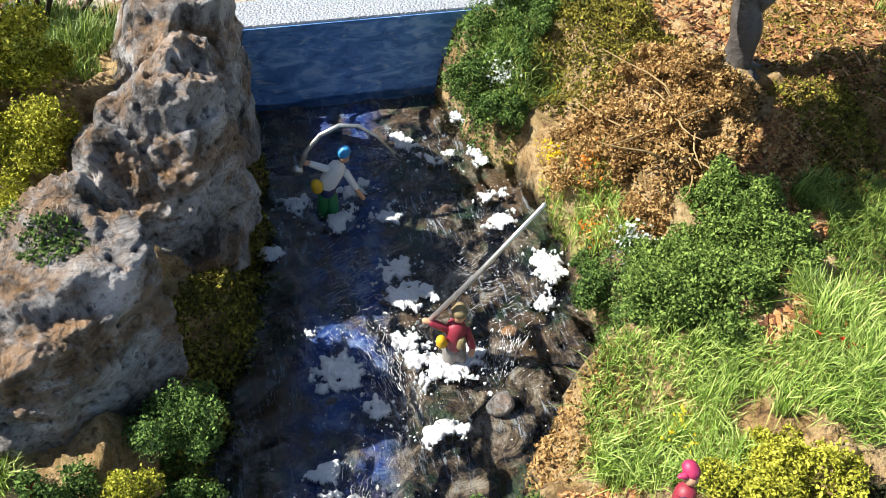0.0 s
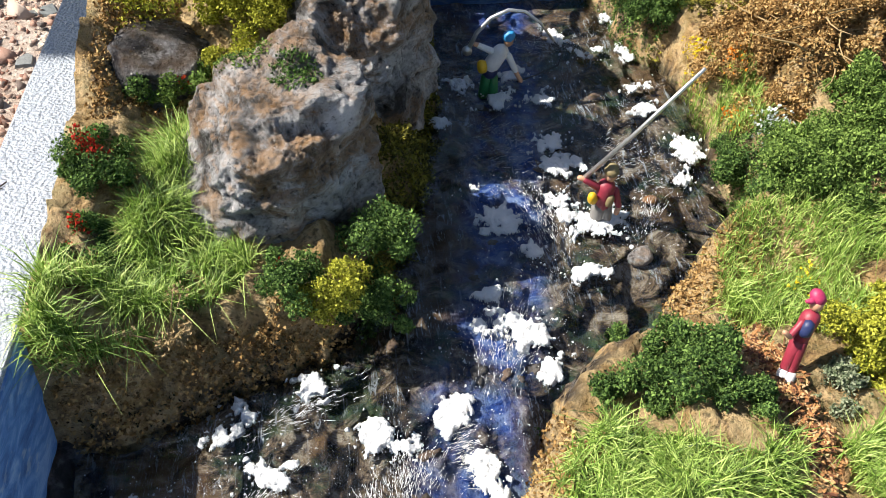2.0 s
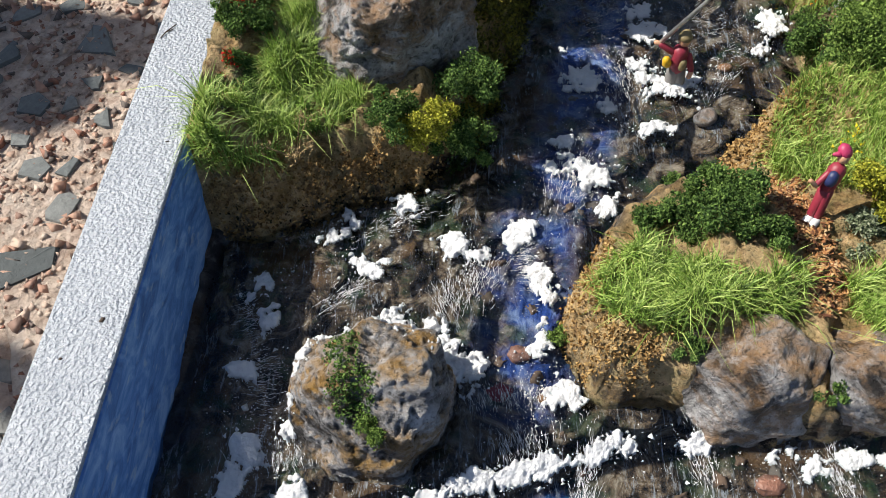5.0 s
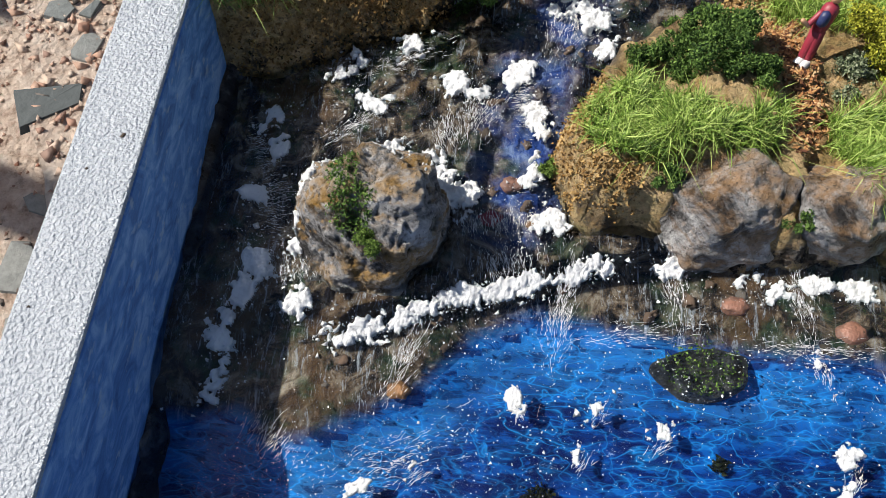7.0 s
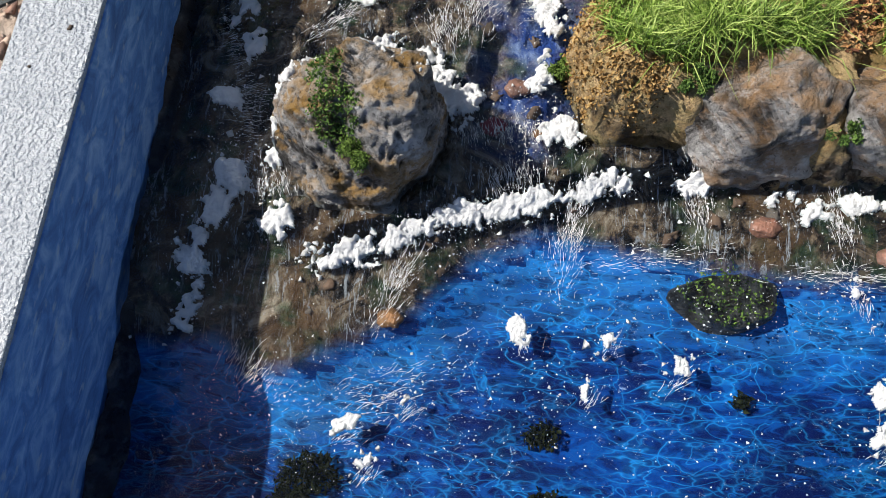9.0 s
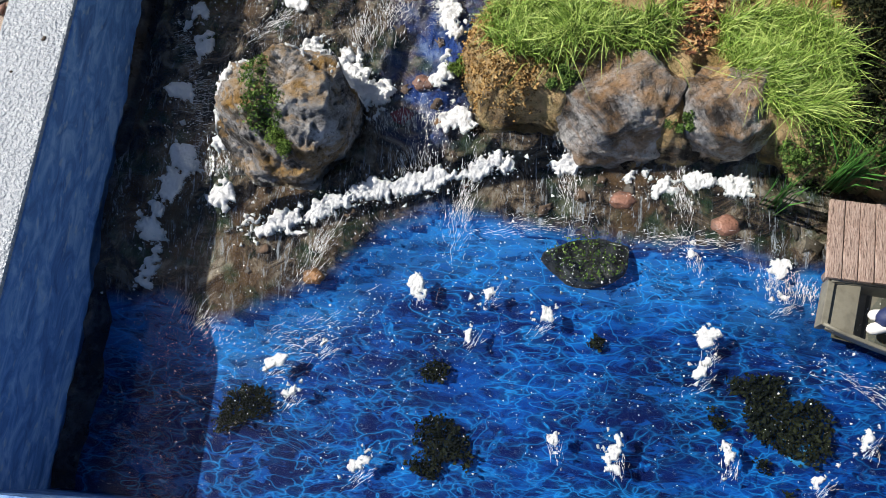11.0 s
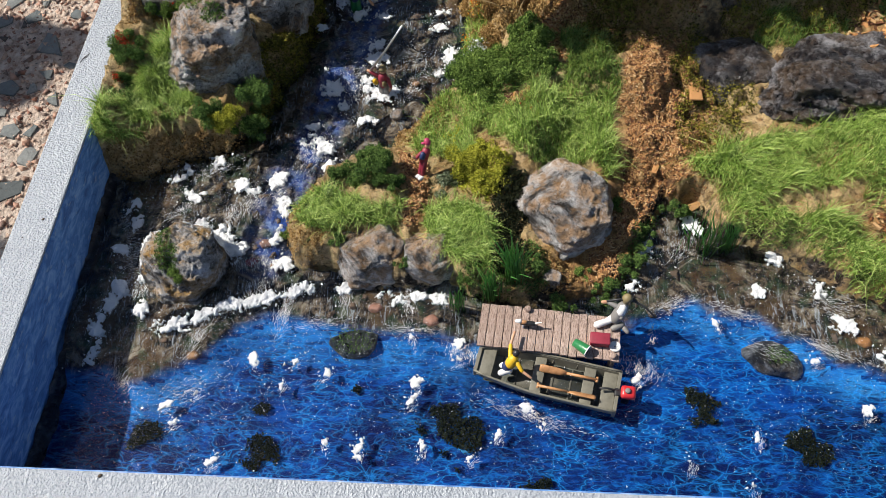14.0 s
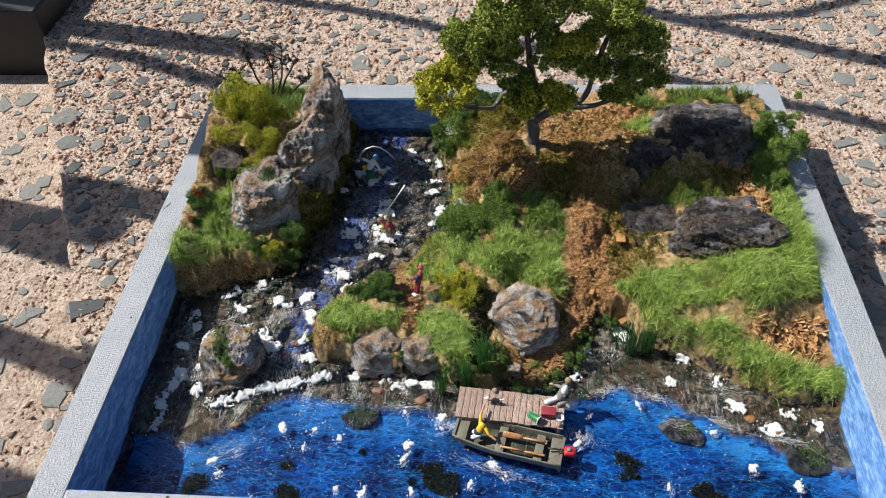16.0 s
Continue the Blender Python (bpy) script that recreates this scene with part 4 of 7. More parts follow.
bush(0.85, 11.7, 3.5, 0.85, 1.05, 1.0, TURF_DARK, "dark green bush with red blossoms beside the rim", 2600, 12, 0.07, flowers=((FLOWER_RED, (0.1, 0.2), 130, 2),), group="flowering bushes")
bush(0.8, 9.6, 3.1, 0.7, 0.85, 0.75, TURF_DARK, "small dark green bush with a few red blossoms", 1700, 9, 0.065, flowers=((FLOWER_RED, (-0.1, 0.2), 60, 3),), group="flowering bushes")
bush(1.4, 14.8, 3.5, 0.85, 0.75, 0.7, TURF_DARK, "dark green turf bush below the outcrop", 1600, 9, 0.07)
bush(2.7, 15.0, 3.5, 0.8, 0.7, 0.8, TURF_MID, "mid green bush with red-brown specks", 1600, 9, 0.07, flowers=((FLOWER_RED, (0.0, 0.0), 20, 3),))
bush(5.4, 8.5, 2.7, 0.85, 0.7, 0.75, TURF_DARK, "dark green bush with a red blossom at the bank's edge", 1700, 9, 0.065, flowers=((FLOWER_RED, (-0.1, 0.1), 8, 1),))
bush(6.5, 8.2, 2.5, 0.85, 0.7, 0.75, TURF_LIME, "yellow-green bush hanging over the bank's edge", 1900, 10, 0.065)
bush(7.6, 9.9, 2.2, 0.9, 1.1, 1.2, TURF_DARK, "dark green foliage climbing the bank", 2300, 12, 0.07)
bush(7.5, 8.5, 1.2, 0.85, 0.7, 1.0, TURF_DARK, "dark green foliage at the water's edge", 1500, 9, 0.07)
bush(2.7, 19.3, 4.7, 2.9, 2.3, 3.3, TURF_LIME, "large yellow-green bush on the back bank", 9000, 26, 0.085, blob=0.34)
bush(4.9, 17.0, 4.0, 1.1, 1.1, 1.8, TURF_LIME, "yellow-green bush against the boulder", 2300, 12, 0.08)
bush(4.2, 15.7, 3.7, 1.1, 0.8, 0.9, TURF_LIME, "low yellow-green bush between boulders", 1400, 9, 0.075)
carpet([(7.2, 8.3), (8.4, 8.6), (9.2, 12), (10.1, 15.5), (10.6, 20), (10.9, 24.6), (9.0, 24.6), (8.6, 19), (8.2, 15.5), (7.2, 12.2)], 21000, TURF_OLIVE, "olive and brown moss hanging down the stream bank", 1.0, 0.085, "moss_curtain")
carpet([(6.6, 7.9), (8.1, 8.3), (8.9, 11), (8.0, 11.6), (7.0, 10)], 5000, TURF_DARK, "dark green turf on the bank by the stream", 0.7, 0.07)
carpet([(0.3, 13.6), (2.4, 14.4), (3.4, 16), (2.4, 18.4), (0.3, 18.4)], 4500, TURF_TAN, "tan crumbs over the outcrop beside the rim", 0.18, 0.055)
carpet([(0.3, 7.2), (3.6, 8.2), (6.8, 9.0), (7.0, 7.8), (4.6, 6.9), (2.6, 5.7), (0.4, 6.0)], 5200, TURF_TAN, "tan crumbs on the cut bank", 0.22, 0.055)
carpet([(1.0, 6.6), (3.6, 7.4), (6.8, 8.2), (7.0, 7.8), (4.6, 6.8), (2.6, 5.6), (0.4, 6.0)], 600, TURF_WEED, "black wet crumbs along the foot of the cut bank", 0.2, 0.07, soft=1.6)
bush(2.9, 11.6, None, 0.18, 0.18, 0.2, FLOWER_YELLOW, "small yellow-orange flower tuft in the grass", 160, 4, 0.05, "flower_tuft", "flowers")
surface = on_top(rock_two)
moss_patch(4.6, 13.4, 0.62, surface, TURF_MID, "thin green moss on the boulder's crest", 420, 0.055, stretch=1.3, turn=-30)
moss_patch(6.0, 12.4, 0.5, surface, TURF_DARK, "dark green moss on the boulder's shoulder", 420, 0.06, turn=30, stretch=1.2)

# dry stems in the grass of the left bank
weed = thing("dry_weed", 2.7, 7.6, land(2.7, 7.6), "dry brown seed-headed weed standing in the grass", "weed")
for k in range(9):
    a, ln = rng.uniform(0, 6.28), rng.uniform(0.7, 1.4)
    tip = (math.cos(a) * ln * 0.6, math.sin(a) * ln * 0.5, ln * 0.85)
    part("stem", Shape().tube([(0, 0, -0.1), (tip[0] * 0.4, tip[1] * 0.5, tip[2] * 0.55), tip], [0.03, 0.025, 0.012], 5), TWIG, weed)
    v, f = flakes(np.array(tip) + rng.normal(0, 0.1, (16, 3)), 0.06 * rng.uniform(0.5, 1.4, 16))
    part("seed_head", mesh_of("seed_head", v, f, TWIG, None, False), TWIG, weed)

# main bank
grass("grass", [(10.7, 3.9), (10.9, 2.6), (12.5, 2.2), (14.4, 2.6), (15.9, 2.5), (15.9, 3.6), (14.2, 4.2), (12.5, 4.4)], 4200, 0.85, GRASS_BRIGHT, "bright grass tussock above the boulders", 0.55, droop=(0.0, -0.2))
grass("grass", [(17.0, 3.8), (17.2, 1.6), (18.6, 0.9), (19.8, 1.0), (20.2, 2.4), (19.6, 4.0)], 4200, 0.95, GRASS_BRIGHT, "bright grass tussock leaning over the shore", 0.55, droop=(0.1, -0.25))
grass("grass", [(15.6, 7.6), (16.6, 9.6), (18.0, 10.6), (19.4, 9.6), (21, 9.2), (24.2, 11.0), (26.1, 9.6), (26.2, 6.8), (25.8, 5.6), (23.5, 6.0), (20.7, 6.7), (18.5, 6.6)], 11000, 0.8, GRASS_BRIGHT, "bright green meadow grass on the slope", 0.5)
grass("grass", [(22.6, 13.4), (25.4, 13.6), (26.6, 11.0), (26, 9.5), (24, 10.6), (22, 9.6)], 3600, 0.7, GRASS_DEEP, "darker grass in the tree's shade", 0.5)
grass("grass", [(18.4, 17.6), (19.6, 17.2), (19.4, 13.8), (18.5, 13.9)], 1700, 0.7, GRASS_BRIGHT, "pale grass among wild flowers", 0.5)
grass("grass", [(17.3, 22.8), (18.8, 23.6), (19.6, 20.4), (18.1, 19.6)], 1700, 0.7, GRASS_DEEP, "deep green grass by the white flowers", 0.5)
grass("grass", [(29.8, 6.6), (31.2, 7.2), (34.6, 7.3), (38.8, 8.2), (41.7, 9.8), (41.8, 5.6), (39.6, 4.6), (37.2, 3.8), (36.3, 2.6), (39, 1.0), (41.7, 0.3), (41.8, -1.0), (39.6, -1.0), (36.8, 0.7), (34.2, 2.5), (31.6, 3.6)], 15000, 0.95, GRASS_BRIGHT, "bright meadow grass sloping to the lake shore", 0.5, droop=(0.1, -0.2))
grass("grass", [(39.6, 9.6), (41.7, 9.6), (41.8, 12.8), (40.4, 13.0)], 1800, 0.9, GRASS_BRIGHT, "grass tuft beside the rim", 0.55)
grass("grass", [(30.8, 22.4), (41.2, 22.4), (41.4, 24.5), (30.8, 24.5)], 3600, 0.75, GRASS_DEEP, "deep green grass along the back edge", 0.45)
grass("grass", [(32.6, 14.4), (37.4, 13.4), (37.6, 12.2), (33.0, 12.8)], 1700, 0.7, GRASS_DEEP, "shaded grass between the rocks", 0.5)
grass("grass", [(31.0, 20.2), (33.4, 20.2), (33.2, 18.6), (31.6, 18.6)], 1000, 0.8, GRASS_BRIGHT, "bright grass tuft by the ledge", 0.5)
for bx, by, br, bh, mat, label in (
        (13.1, 5.3, 0.95, 0.75, TURF_DARK, "dark green bush at the stream's bend"), (14.4, 5.5, 1.05, 0.85, TURF_DARK, "dark green rounded bush beside the path"),
        (14.0, 6.6, 0.7, 0.55, TURF_DARK, "small dark green bush over the stream"), (15.2, 4.7, 0.65, 0.55, TURF_DARK, "small dark green bush beside the path"),
        (13.6, 7.5, 0.6, 0.4, TURF_DARK, "low green bush at the water's edge"),
        (20.6, 11.6, 1.2, 0.95, TURF_MID, "green bush on the slope"), (19.2, 11.2, 1.15, 0.8, TURF_MID, "green bush above the stream"), (21.9, 13.2, 1.1, 0.9, TURF_MID, "green bush under the tree's slope"),
        (18.4, 12.8, 0.8, 0.6, TURF_DARK, "low dark green bush at the water's edge"), (19.9, 9.9, 0.8, 0.6, TURF_MID, "small green bush above the grass"), (22.6, 11.6, 0.9, 0.7, TURF_MID, "green bush at the meadow's top"),
        (18.9, 6.3, 0.95, 0.8, TURF_LIME, "yellow-green bush beside the meadow"), (20.0, 5.1, 0.85, 0.8, TURF_LIME, "yellow-green bush above the boulder"), (19.6, 6.8, 0.7, 0.7, TURF_LIME, "small yellow-green bush beside the meadow"),
        (17.9, 5.2, 0.65, 0.5, TURF_SAGE, "grey-green wiry bush behind the walker figurine"),
        (17.4, 22.0, 0.9, 1.4, TURF_DARK, "dark green foliage by the back wall"), (17.9, 20.2, 0.8, 0.7, TURF_DARK, "dark green foliage at the stream's edge"), (19.6, 23.6, 1.6, 1.1, TURF_DARK, "dark green hedge along the back wall"),
        (41.2, 16.2, 1.5, 3.2, TURF_MID, "leafy green bush leaning over the rim"), (40.2, 17.6, 1.0, 1.8, TURF_MID, "leafy green bush beside the ledge"), (41.0, 14.0, 0.9, 1.0, TURF_MID, "small green bush by the rim"),
        (42.0, 18.6, 0.9, 4.0, TURF_MID, "thin upright green shrub at the rim")):
    bush(bx, by, None, br, br * 0.9, bh, mat, label, int(2600 * br), 12, 0.075, group="bushes of the main bank")
carpet([(17.9, 12.2), (18.6, 11.2), (19.4, 9.3), (21.2, 9.6), (23.2, 11.6), (23.4, 13.4), (22.0, 14.6), (20.6, 13.4), (19.0, 13.4)], 15000, TURF_MID, "thick green turf bushes over the hillside", 1.0, 0.07, soft=1.0)
carpet([(17.4, 10.9), (18.6, 13.6), (19.6, 13.6), (19.2, 10.8)], 3000, TURF_DARK, "dark green turf along the stream", 0.5, 0.065)
carpet([(18.6, 13.8), (20.8, 13.6), (23.4, 14.6), (24.4, 16.6), (22.6, 19), (19.4, 19.4), (18.6, 17.5)], 12000, TURF_TAN, "tan crumbly debris over the hill", 0.38, 0.06, soft=1.0)
carpet([(22.2, 12.4), (25.5, 12.0), (27.0, 14), (26, 17), (24, 15.4)], 4500, TURF_TAN, "tan and brown crumbs on the shaded slope", 0.15, 0.055)
carpet([(16.8, 19.8), (18.9, 19.6), (19.5, 23.0), (24.5, 23.4), (24.5, 24.5), (16.8, 24.5)], 9000, TURF_DARK, "dark green undergrowth by the back wall", 0.9, 0.08)
carpet([(10.0, 4.6), (10.2, 1.4), (12, 0.9), (12.8, 2.0), (11.2, 2.8), (11.5, 5.4)], 3000, TURF_TAN, "tan crumbs on the cut bank above the stream", 0.12, 0.05)
carpet([(14.4, 8.2), (16.2, 10.2), (17.8, 10.8), (17.4, 8.6), (16, 7.6)], 3200, TURF_TAN, "tan crumbs on the stream bank", 0.1, 0.05)
carpet([(18.2, 5.0), (20.4, 4.4), (21.2, 6.2), (19.2, 7.4)], 5500, TURF_LIME, "yellow-green turf beside the meadow", 0.7, 0.065)
carpet([(26, 12), (30, 13), (32, 17), (31, 22), (25.5, 22), (25.5, 16)], 7000, TURF_OLIVE, "dull brown-green litter under the tree", 0.15, 0.06)
carpet([(31.5, 12.5), (38.6, 13.2), (39.5, 15.5), (32, 15)], 5500, TURF_OLIVE, "dark mossy growth between the rocks", 0.3, 0.065)
carpet([(39.0, 13.2), (41.8, 13.2), (41.8, 19.6), (39.6, 19.2)], 7000, TURF_MID, "green undergrowth by the rim", 0.8, 0.075)
carpet([(25.2, -0.4), (26.2, -0.2), (28.0, 2.2), (29.4, 4.2), (28.6, 5.2), (26.9, 3.0)], 4500, TURF_DARK, "glossy dark moss round the inlet", 0.25, 0.06)
carpet([(32, 3.4), (36, 1.2), (40, -0.9), (41.8, -1.2), (41.8, -0.2), (36, 2.2), (32.4, 4.2)], 5000, TURF_DARK, "dark undergrowth at the grass edge", 0.2, 0.06)
# Near-black turf fills in the crevice's shade beside the boulder.
carpet([(20.2, 0.6), (22.2, 0.4), (22.0, 2.4), (22.0, 5.6), (20.6, 5.8), (20.2, 3.0)], 5500, TURF_WEED, "dark mossy growth beside the big boulder", 0.4, 0.08)
carpet([(18.8, 0.3), (20.4, -0.2), (22.4, -0.4), (23.0, 1.6), (22.2, 2.8), (20.4, 1.4)], 3600, TURF_DARK, "dark moss over the soil behind the reeds", 0.25, 0.065, soft=1.0)
carpet([(21.2, -0.2), (23.4, -0.3), (24.6, 1.0), (23.0, 1.8), (21.8, 2.4)], 1500, TURF_TAN, "tan soil crumbs at the boulder's foot", 0.15, 0.055)
carpet([(17.8, 19.8), (20.4, 18.6), (23.4, 19.8), (24, 23.2), (19.2, 23.4)], 8000, TURF_OLIVE, "dull mossy growth behind the hill", 0.4, 0.08, soft=1.2)
carpet([(23.6, 12.2), (26.8, 12.2), (27.4, 16.6), (25.0, 16.8)], 4500, TURF_OLIVE, "brown-green litter on the shaded slope", 0.25, 0.075, soft=1.0)
carpet([(29.6, 6.8), (32.4, 7.6), (33.0, 10.5), (30.4, 14.5), (29.0, 12)], 5000, TURF_OLIVE, "dark litter beside the gully", 0.25, 0.075, soft=1.0)
for tx, ty, tr, mat in ((10.95, 5.35, 0.32, TURF_MID), (10.1, 2.65, 0.36, TURF_MID), (12.9, 1.55, 0.42, TURF_DARK), (19.0, 0.35, 0.4, TURF_DARK), (24.6, 0.9, 0.35, TURF_MID), (22.4, 1.0, 0.4, TURF_DARK), (26.3, 4.3, 0.35, TURF_MID), (18.3, 13.6, 0.4, TURF_DARK)):
    bush(tx, ty, None, tr, tr, tr * 0.8, mat, "small rounded green turf tuft", 520, 6, 0.06, "turf_tuft", "tuft", group="turf tufts")
surface = on_top(rock_three)
moss_patch(5.2, 0.3, 0.55, surface, TURF_DARK, "dark moss on the rapids boulder", 480, 0.06)
bush(5.5, -0.45, surface(5.5, -0.45), 0.42, 0.42, 0.32, TURF_MID, "round green moss cushion on the rapids boulder", 700, 6, 0.055, "moss_cushion", "moss")
moss_patch(4.9, 1.2, 0.45, surface, TURF_DARK, "dark moss near the boulder's cap", 260, 0.055)
bush(16.05, 0.75, 1.35, 0.3, 0.3, 0.4, TURF_DARK, "green moss wedged between the boulders", 420, 5, 0.06, "moss_cushion", "moss")
for k, (mx, my) in enumerate(((25.5, -0.1), (26.8, 1.4), (27.5, 2.9), (29.2, 4.6), (23.4, -0.9))):
    bush(mx, my, 0.35, 0.85, 0.6, 0.4, TURF_DARK, "glossy dark moss along the inlet's edge", 1000, 8, 0.06, "moss_bank", "moss", group="moss round the inlet")
for mx, my, mr in ((13.9, -2.6, 0.75), (33.1, -2.75, 0.45), (39.9, -4.3, 0.6)):
    moss_patch(mx, my, mr, lambda x, y: -0.02, TURF_DARK, "dark green moss on a half-sunk stone", 240, 0.05, lift=0.08, stretch=1.3)

# wild flowers
for fx, fy, number, mat, label in ((18.75, 17.9, 120, FLOWER_YELLOW, "cluster of bright yellow flowers"), (18.75, 17.0, 60, FLOWER_YELLOW, "small cluster of yellow flowers"), (19.15, 16.1, 80, FLOWER_ORANGE, "cluster of orange flowers"), (18.7, 14.4, 40, FLOWER_ORANGE, "few orange flowers low in the grass"),
                                   (19.25, 13.3, 110, FLOWER_WHITE, "white flowers over green turf"), (18.1, 21.2, 150, FLOWER_WHITE, "pale white flowers by the back wall"), (21.9, 8.7, 26, FLOWER_RED, "red leaf crumbs on the slope"), (18.3, 8.2, 30, FLOWER_YELLOW, "yellow flowers in the grass")):
    z = land(fx, fy)
    p = np.stack([rng.normal(0, 0.26, number), rng.normal(0, 0.3, number), 0.35 + rng.normal(0, 0.2, number)], 1)
    v, f = flakes(p, 0.065 * rng.uniform(0.6, 1.5, number))
    tagged(placed(new("wildflower", mesh_of("wildflower", v, f, mat, None, False)), fx, fy, z), label, "flowers", "wild flowers")


# reeds
def reed(x, y, z, number, height, label, spread=0.4):
    z = max(z, land(x, y))
    ob = thing("reed_clump", x, y, z, label, "reeds", "reed clumps")
    for k in range(number):
        a, lean, h = rng.uniform(0, 6.28), rng.gamma(2, 0.075), height * rng.uniform(0.55, 1.1)
        bx, by = rng.normal(0, spread * 0.45), rng.normal(0, spread * 0.3)
        pts = [(bx, by, -0.3), (bx + math.cos(a) * lean * h * 0.3, by + math.sin(a) * lean * h * 0.3, h * 0.5), (bx + math.cos(a) * lean * h, by + math.sin(a) * lean * h, h)]
        part("leaf", Shape().tube(pts, [0.035, 0.042, 0.006], 4, 0, 0.35), GRASS_REED, ob)
    return ob


reed(18.75, -0.85, 0.2, 18, 1.6, "short green reeds at the waterline")
reed(20.3, -0.3, 0.2, 40, 2.4, "green reeds beside the jetty")
reed(21.3, 0.2, 0.2, 80, 3.4, "tall green reeds behind the jetty")
reed(30.4, 2.6, 0.1, 46, 2.8, "tall dark green reeds in the inlet", 0.9)
reed(31.5, 2.7, 0.1, 30, 2.4, "green reeds at the inlet's mouth", 0.6)


# ---- weeds under the water ----
for wx, wy, wr, wl in ((4.95, -7.25, 0.85, 0.95), (10.1, -5.9, 0.45, 0.5), (10.2, -7.7, 0.75, 1.1), (18.8, -6.4, 1.35, 1.6), (14.25, -4.85, 0.28, 0.22), (29.7, -4.95, 1.15, 0.85), (34.0, -6.8, 1.1, 0.8), (22.6, -8.9, 0.9, 0.5)):
    n = int(2600 * wr * wl) + 260
    u, w = rng.uniform(-1.25, 1.25, n), rng.uniform(-1.25, 1.25, n)
    keep = 0.62 - np.hypot(u, w) + 1.15 * fractal(wx + u * wr, wy + w * wl, 1.5, 3) > 0
    u, w = u[keep] * wr, w[keep] * wl
    v, f = flakes(np.stack([u, w, 0.05 + 0.22 * rng.random(len(u)) ** 2], 1), 0.095 * rng.uniform(0.5, 1.4, len(u)))
    tagged(placed(new("water_weed", mesh_of("water_weed", v, f, TURF_WEED, None, False)), wx, wy, -0.62), "ragged dark weed mat under the blue water", "water weed", "weed mats in the lake")


# ---- foam ----
def foam(x, y, length, width, turn, lumps, label, size=0.13, z=None):
    """A smear of paste with a ragged outline and a lumpy top, and crumbs round it; z: a height or a function of the place."""
    c, sn = math.cos(radians(turn)), math.sin(radians(turn))
    L, W = (0.5 * length + 0.2, 0.5 * width + 0.18) if size > 0.1 else (0.4 * length + 0.08, 0.5 * width + 0.06)
    size *= 0.75
    step = 0.036
    nu, nw = int(3.6 * L / step) + 2, int(3.6 * W / step) + 2
    u, w = np.meshgrid(np.linspace(-1.8 * L, 1.8 * L, nu), np.linspace(-1.8 * W, 1.8 * W, nw))
    px, py = (u * c - w * sn).ravel(), (u * sn + w * c).ravel()
    wx, wy, shift = x + px, y + py, rng.uniform(0, 90)
    d = 0.78 - np.hypot(u.ravel() / L, w.ravel() / W) + 1.5 * fractal(wx + shift, wy, 1.9, 3, 0.6) + (0.75 if size > 0.07 else 1.1) * fractal(wx, wy + shift, 6.5, 3, 0.7)
    if callable(z):
        floor = z(wx, wy)
    else:
        floor = water_height(wx, wy) if z is None else z + 0 * px
    base = float(floor[len(floor) // 2])
    lump = 0.55 + 0.9 * fractal(wx, wy, 5.5, 4, 0.65)
    top = floor - base - 0.03 + np.where(d > 0, (0.035 + size * np.clip(lump, 0.05, 1.3) * np.clip(d / 0.35, 0, 1)) * smooth(d / 0.10 + 0.25), -0.02)
    i = (np.arange(nw - 1)[:, None] * nu + np.arange(nu - 1)[None]).ravel()
    faces = np.stack([i, i + 1, i + nu + 1, i + nu], 1)
    faces = faces[(d > 0)[faces].sum(1) >= 2]
    used, faces = np.unique(faces, return_inverse=True)
    faces = np.concatenate([(faces := faces.reshape(-1, 4))[:, :3], faces[:, [0, 2, 3]]])
    verts = np.stack([px, py, top], 1)[used]
    k = 6 + lumps // 2
    cu, cw = rng.normal(0, L * 0.9, k), rng.normal(0, W * 0.9, k)
    cx, cy = cu * c - cw * sn, cu * sn + cw * c
    cz = (z(x + cx, y + cy) if callable(z) else water_height(x + cx, y + cy) if z is None else z + 0 * cx) - base
    gv, gf = grains(np.stack([cx, cy, cz + 0.01], 1), 0.012 + 0.022 * rng.gamma(1.5, 0.6, k), 0.6)
    return tagged(placed(new("foam_patch", mesh_of("foam_patch", np.concatenate([verts, gv]), np.concatenate([faces, gf + len(verts)]), FOAM)), x, y, base), label, "foam", "foam patches on the water")


def streak(x, y, length, width, turn, strokes, label="thin white brushed foam streaks on the water"):
    """Hair-thin brush strokes that fan out along the flow."""
    c, sn = math.cos(radians(turn)), math.sin(radians(turn))
    n = int(strokes * 2.4)
    u, w = rng.normal(0, length * 0.4, n), rng.normal(0, width * 0.4, n)
    ln, wd = rng.gamma(1.6, 0.085, n) + 0.04, rng.uniform(0.0025, 0.008, n)
    bend, tilt = rng.normal(0, 0.3, n), 0.35 * w / (width + 0.1) + rng.normal(0, 0.22, n)
    t = np.linspace(-0.5, 0.5, 5)[None, :, None]
    e = np.array([-1.0, 1.0])[None, None, :]
    q = wd[:, None, None] * (1 - 1.7 * np.abs(t)) * rng.uniform(0.5, 1.2, (n, 5, 1))
    lu = (u[:, None, None] + ln[:, None, None] * t + 0 * e).ravel()
    lw = (w[:, None, None] + ln[:, None, None] * (t * tilt[:, None, None] + bend[:, None, None] * t * t) + e * q).ravel()
    px, py = lu * c - lw * sn, lu * sn + lw * c
    base = water_at(x, y)
    verts = np.stack([px, py, water_height(x + px, y + py) - base + 0.022], 1)
    i = (10 * np.arange(n)[:, None] + 2 * np.arange(4)[None]).ravel()
    return tagged(placed(new("foam_streak", mesh_of("foam_streak", verts, np.stack([i, i + 2, i + 3, i + 1], 1), FOAM)), x, y, base), label, "foam", "foam streaks on the water")


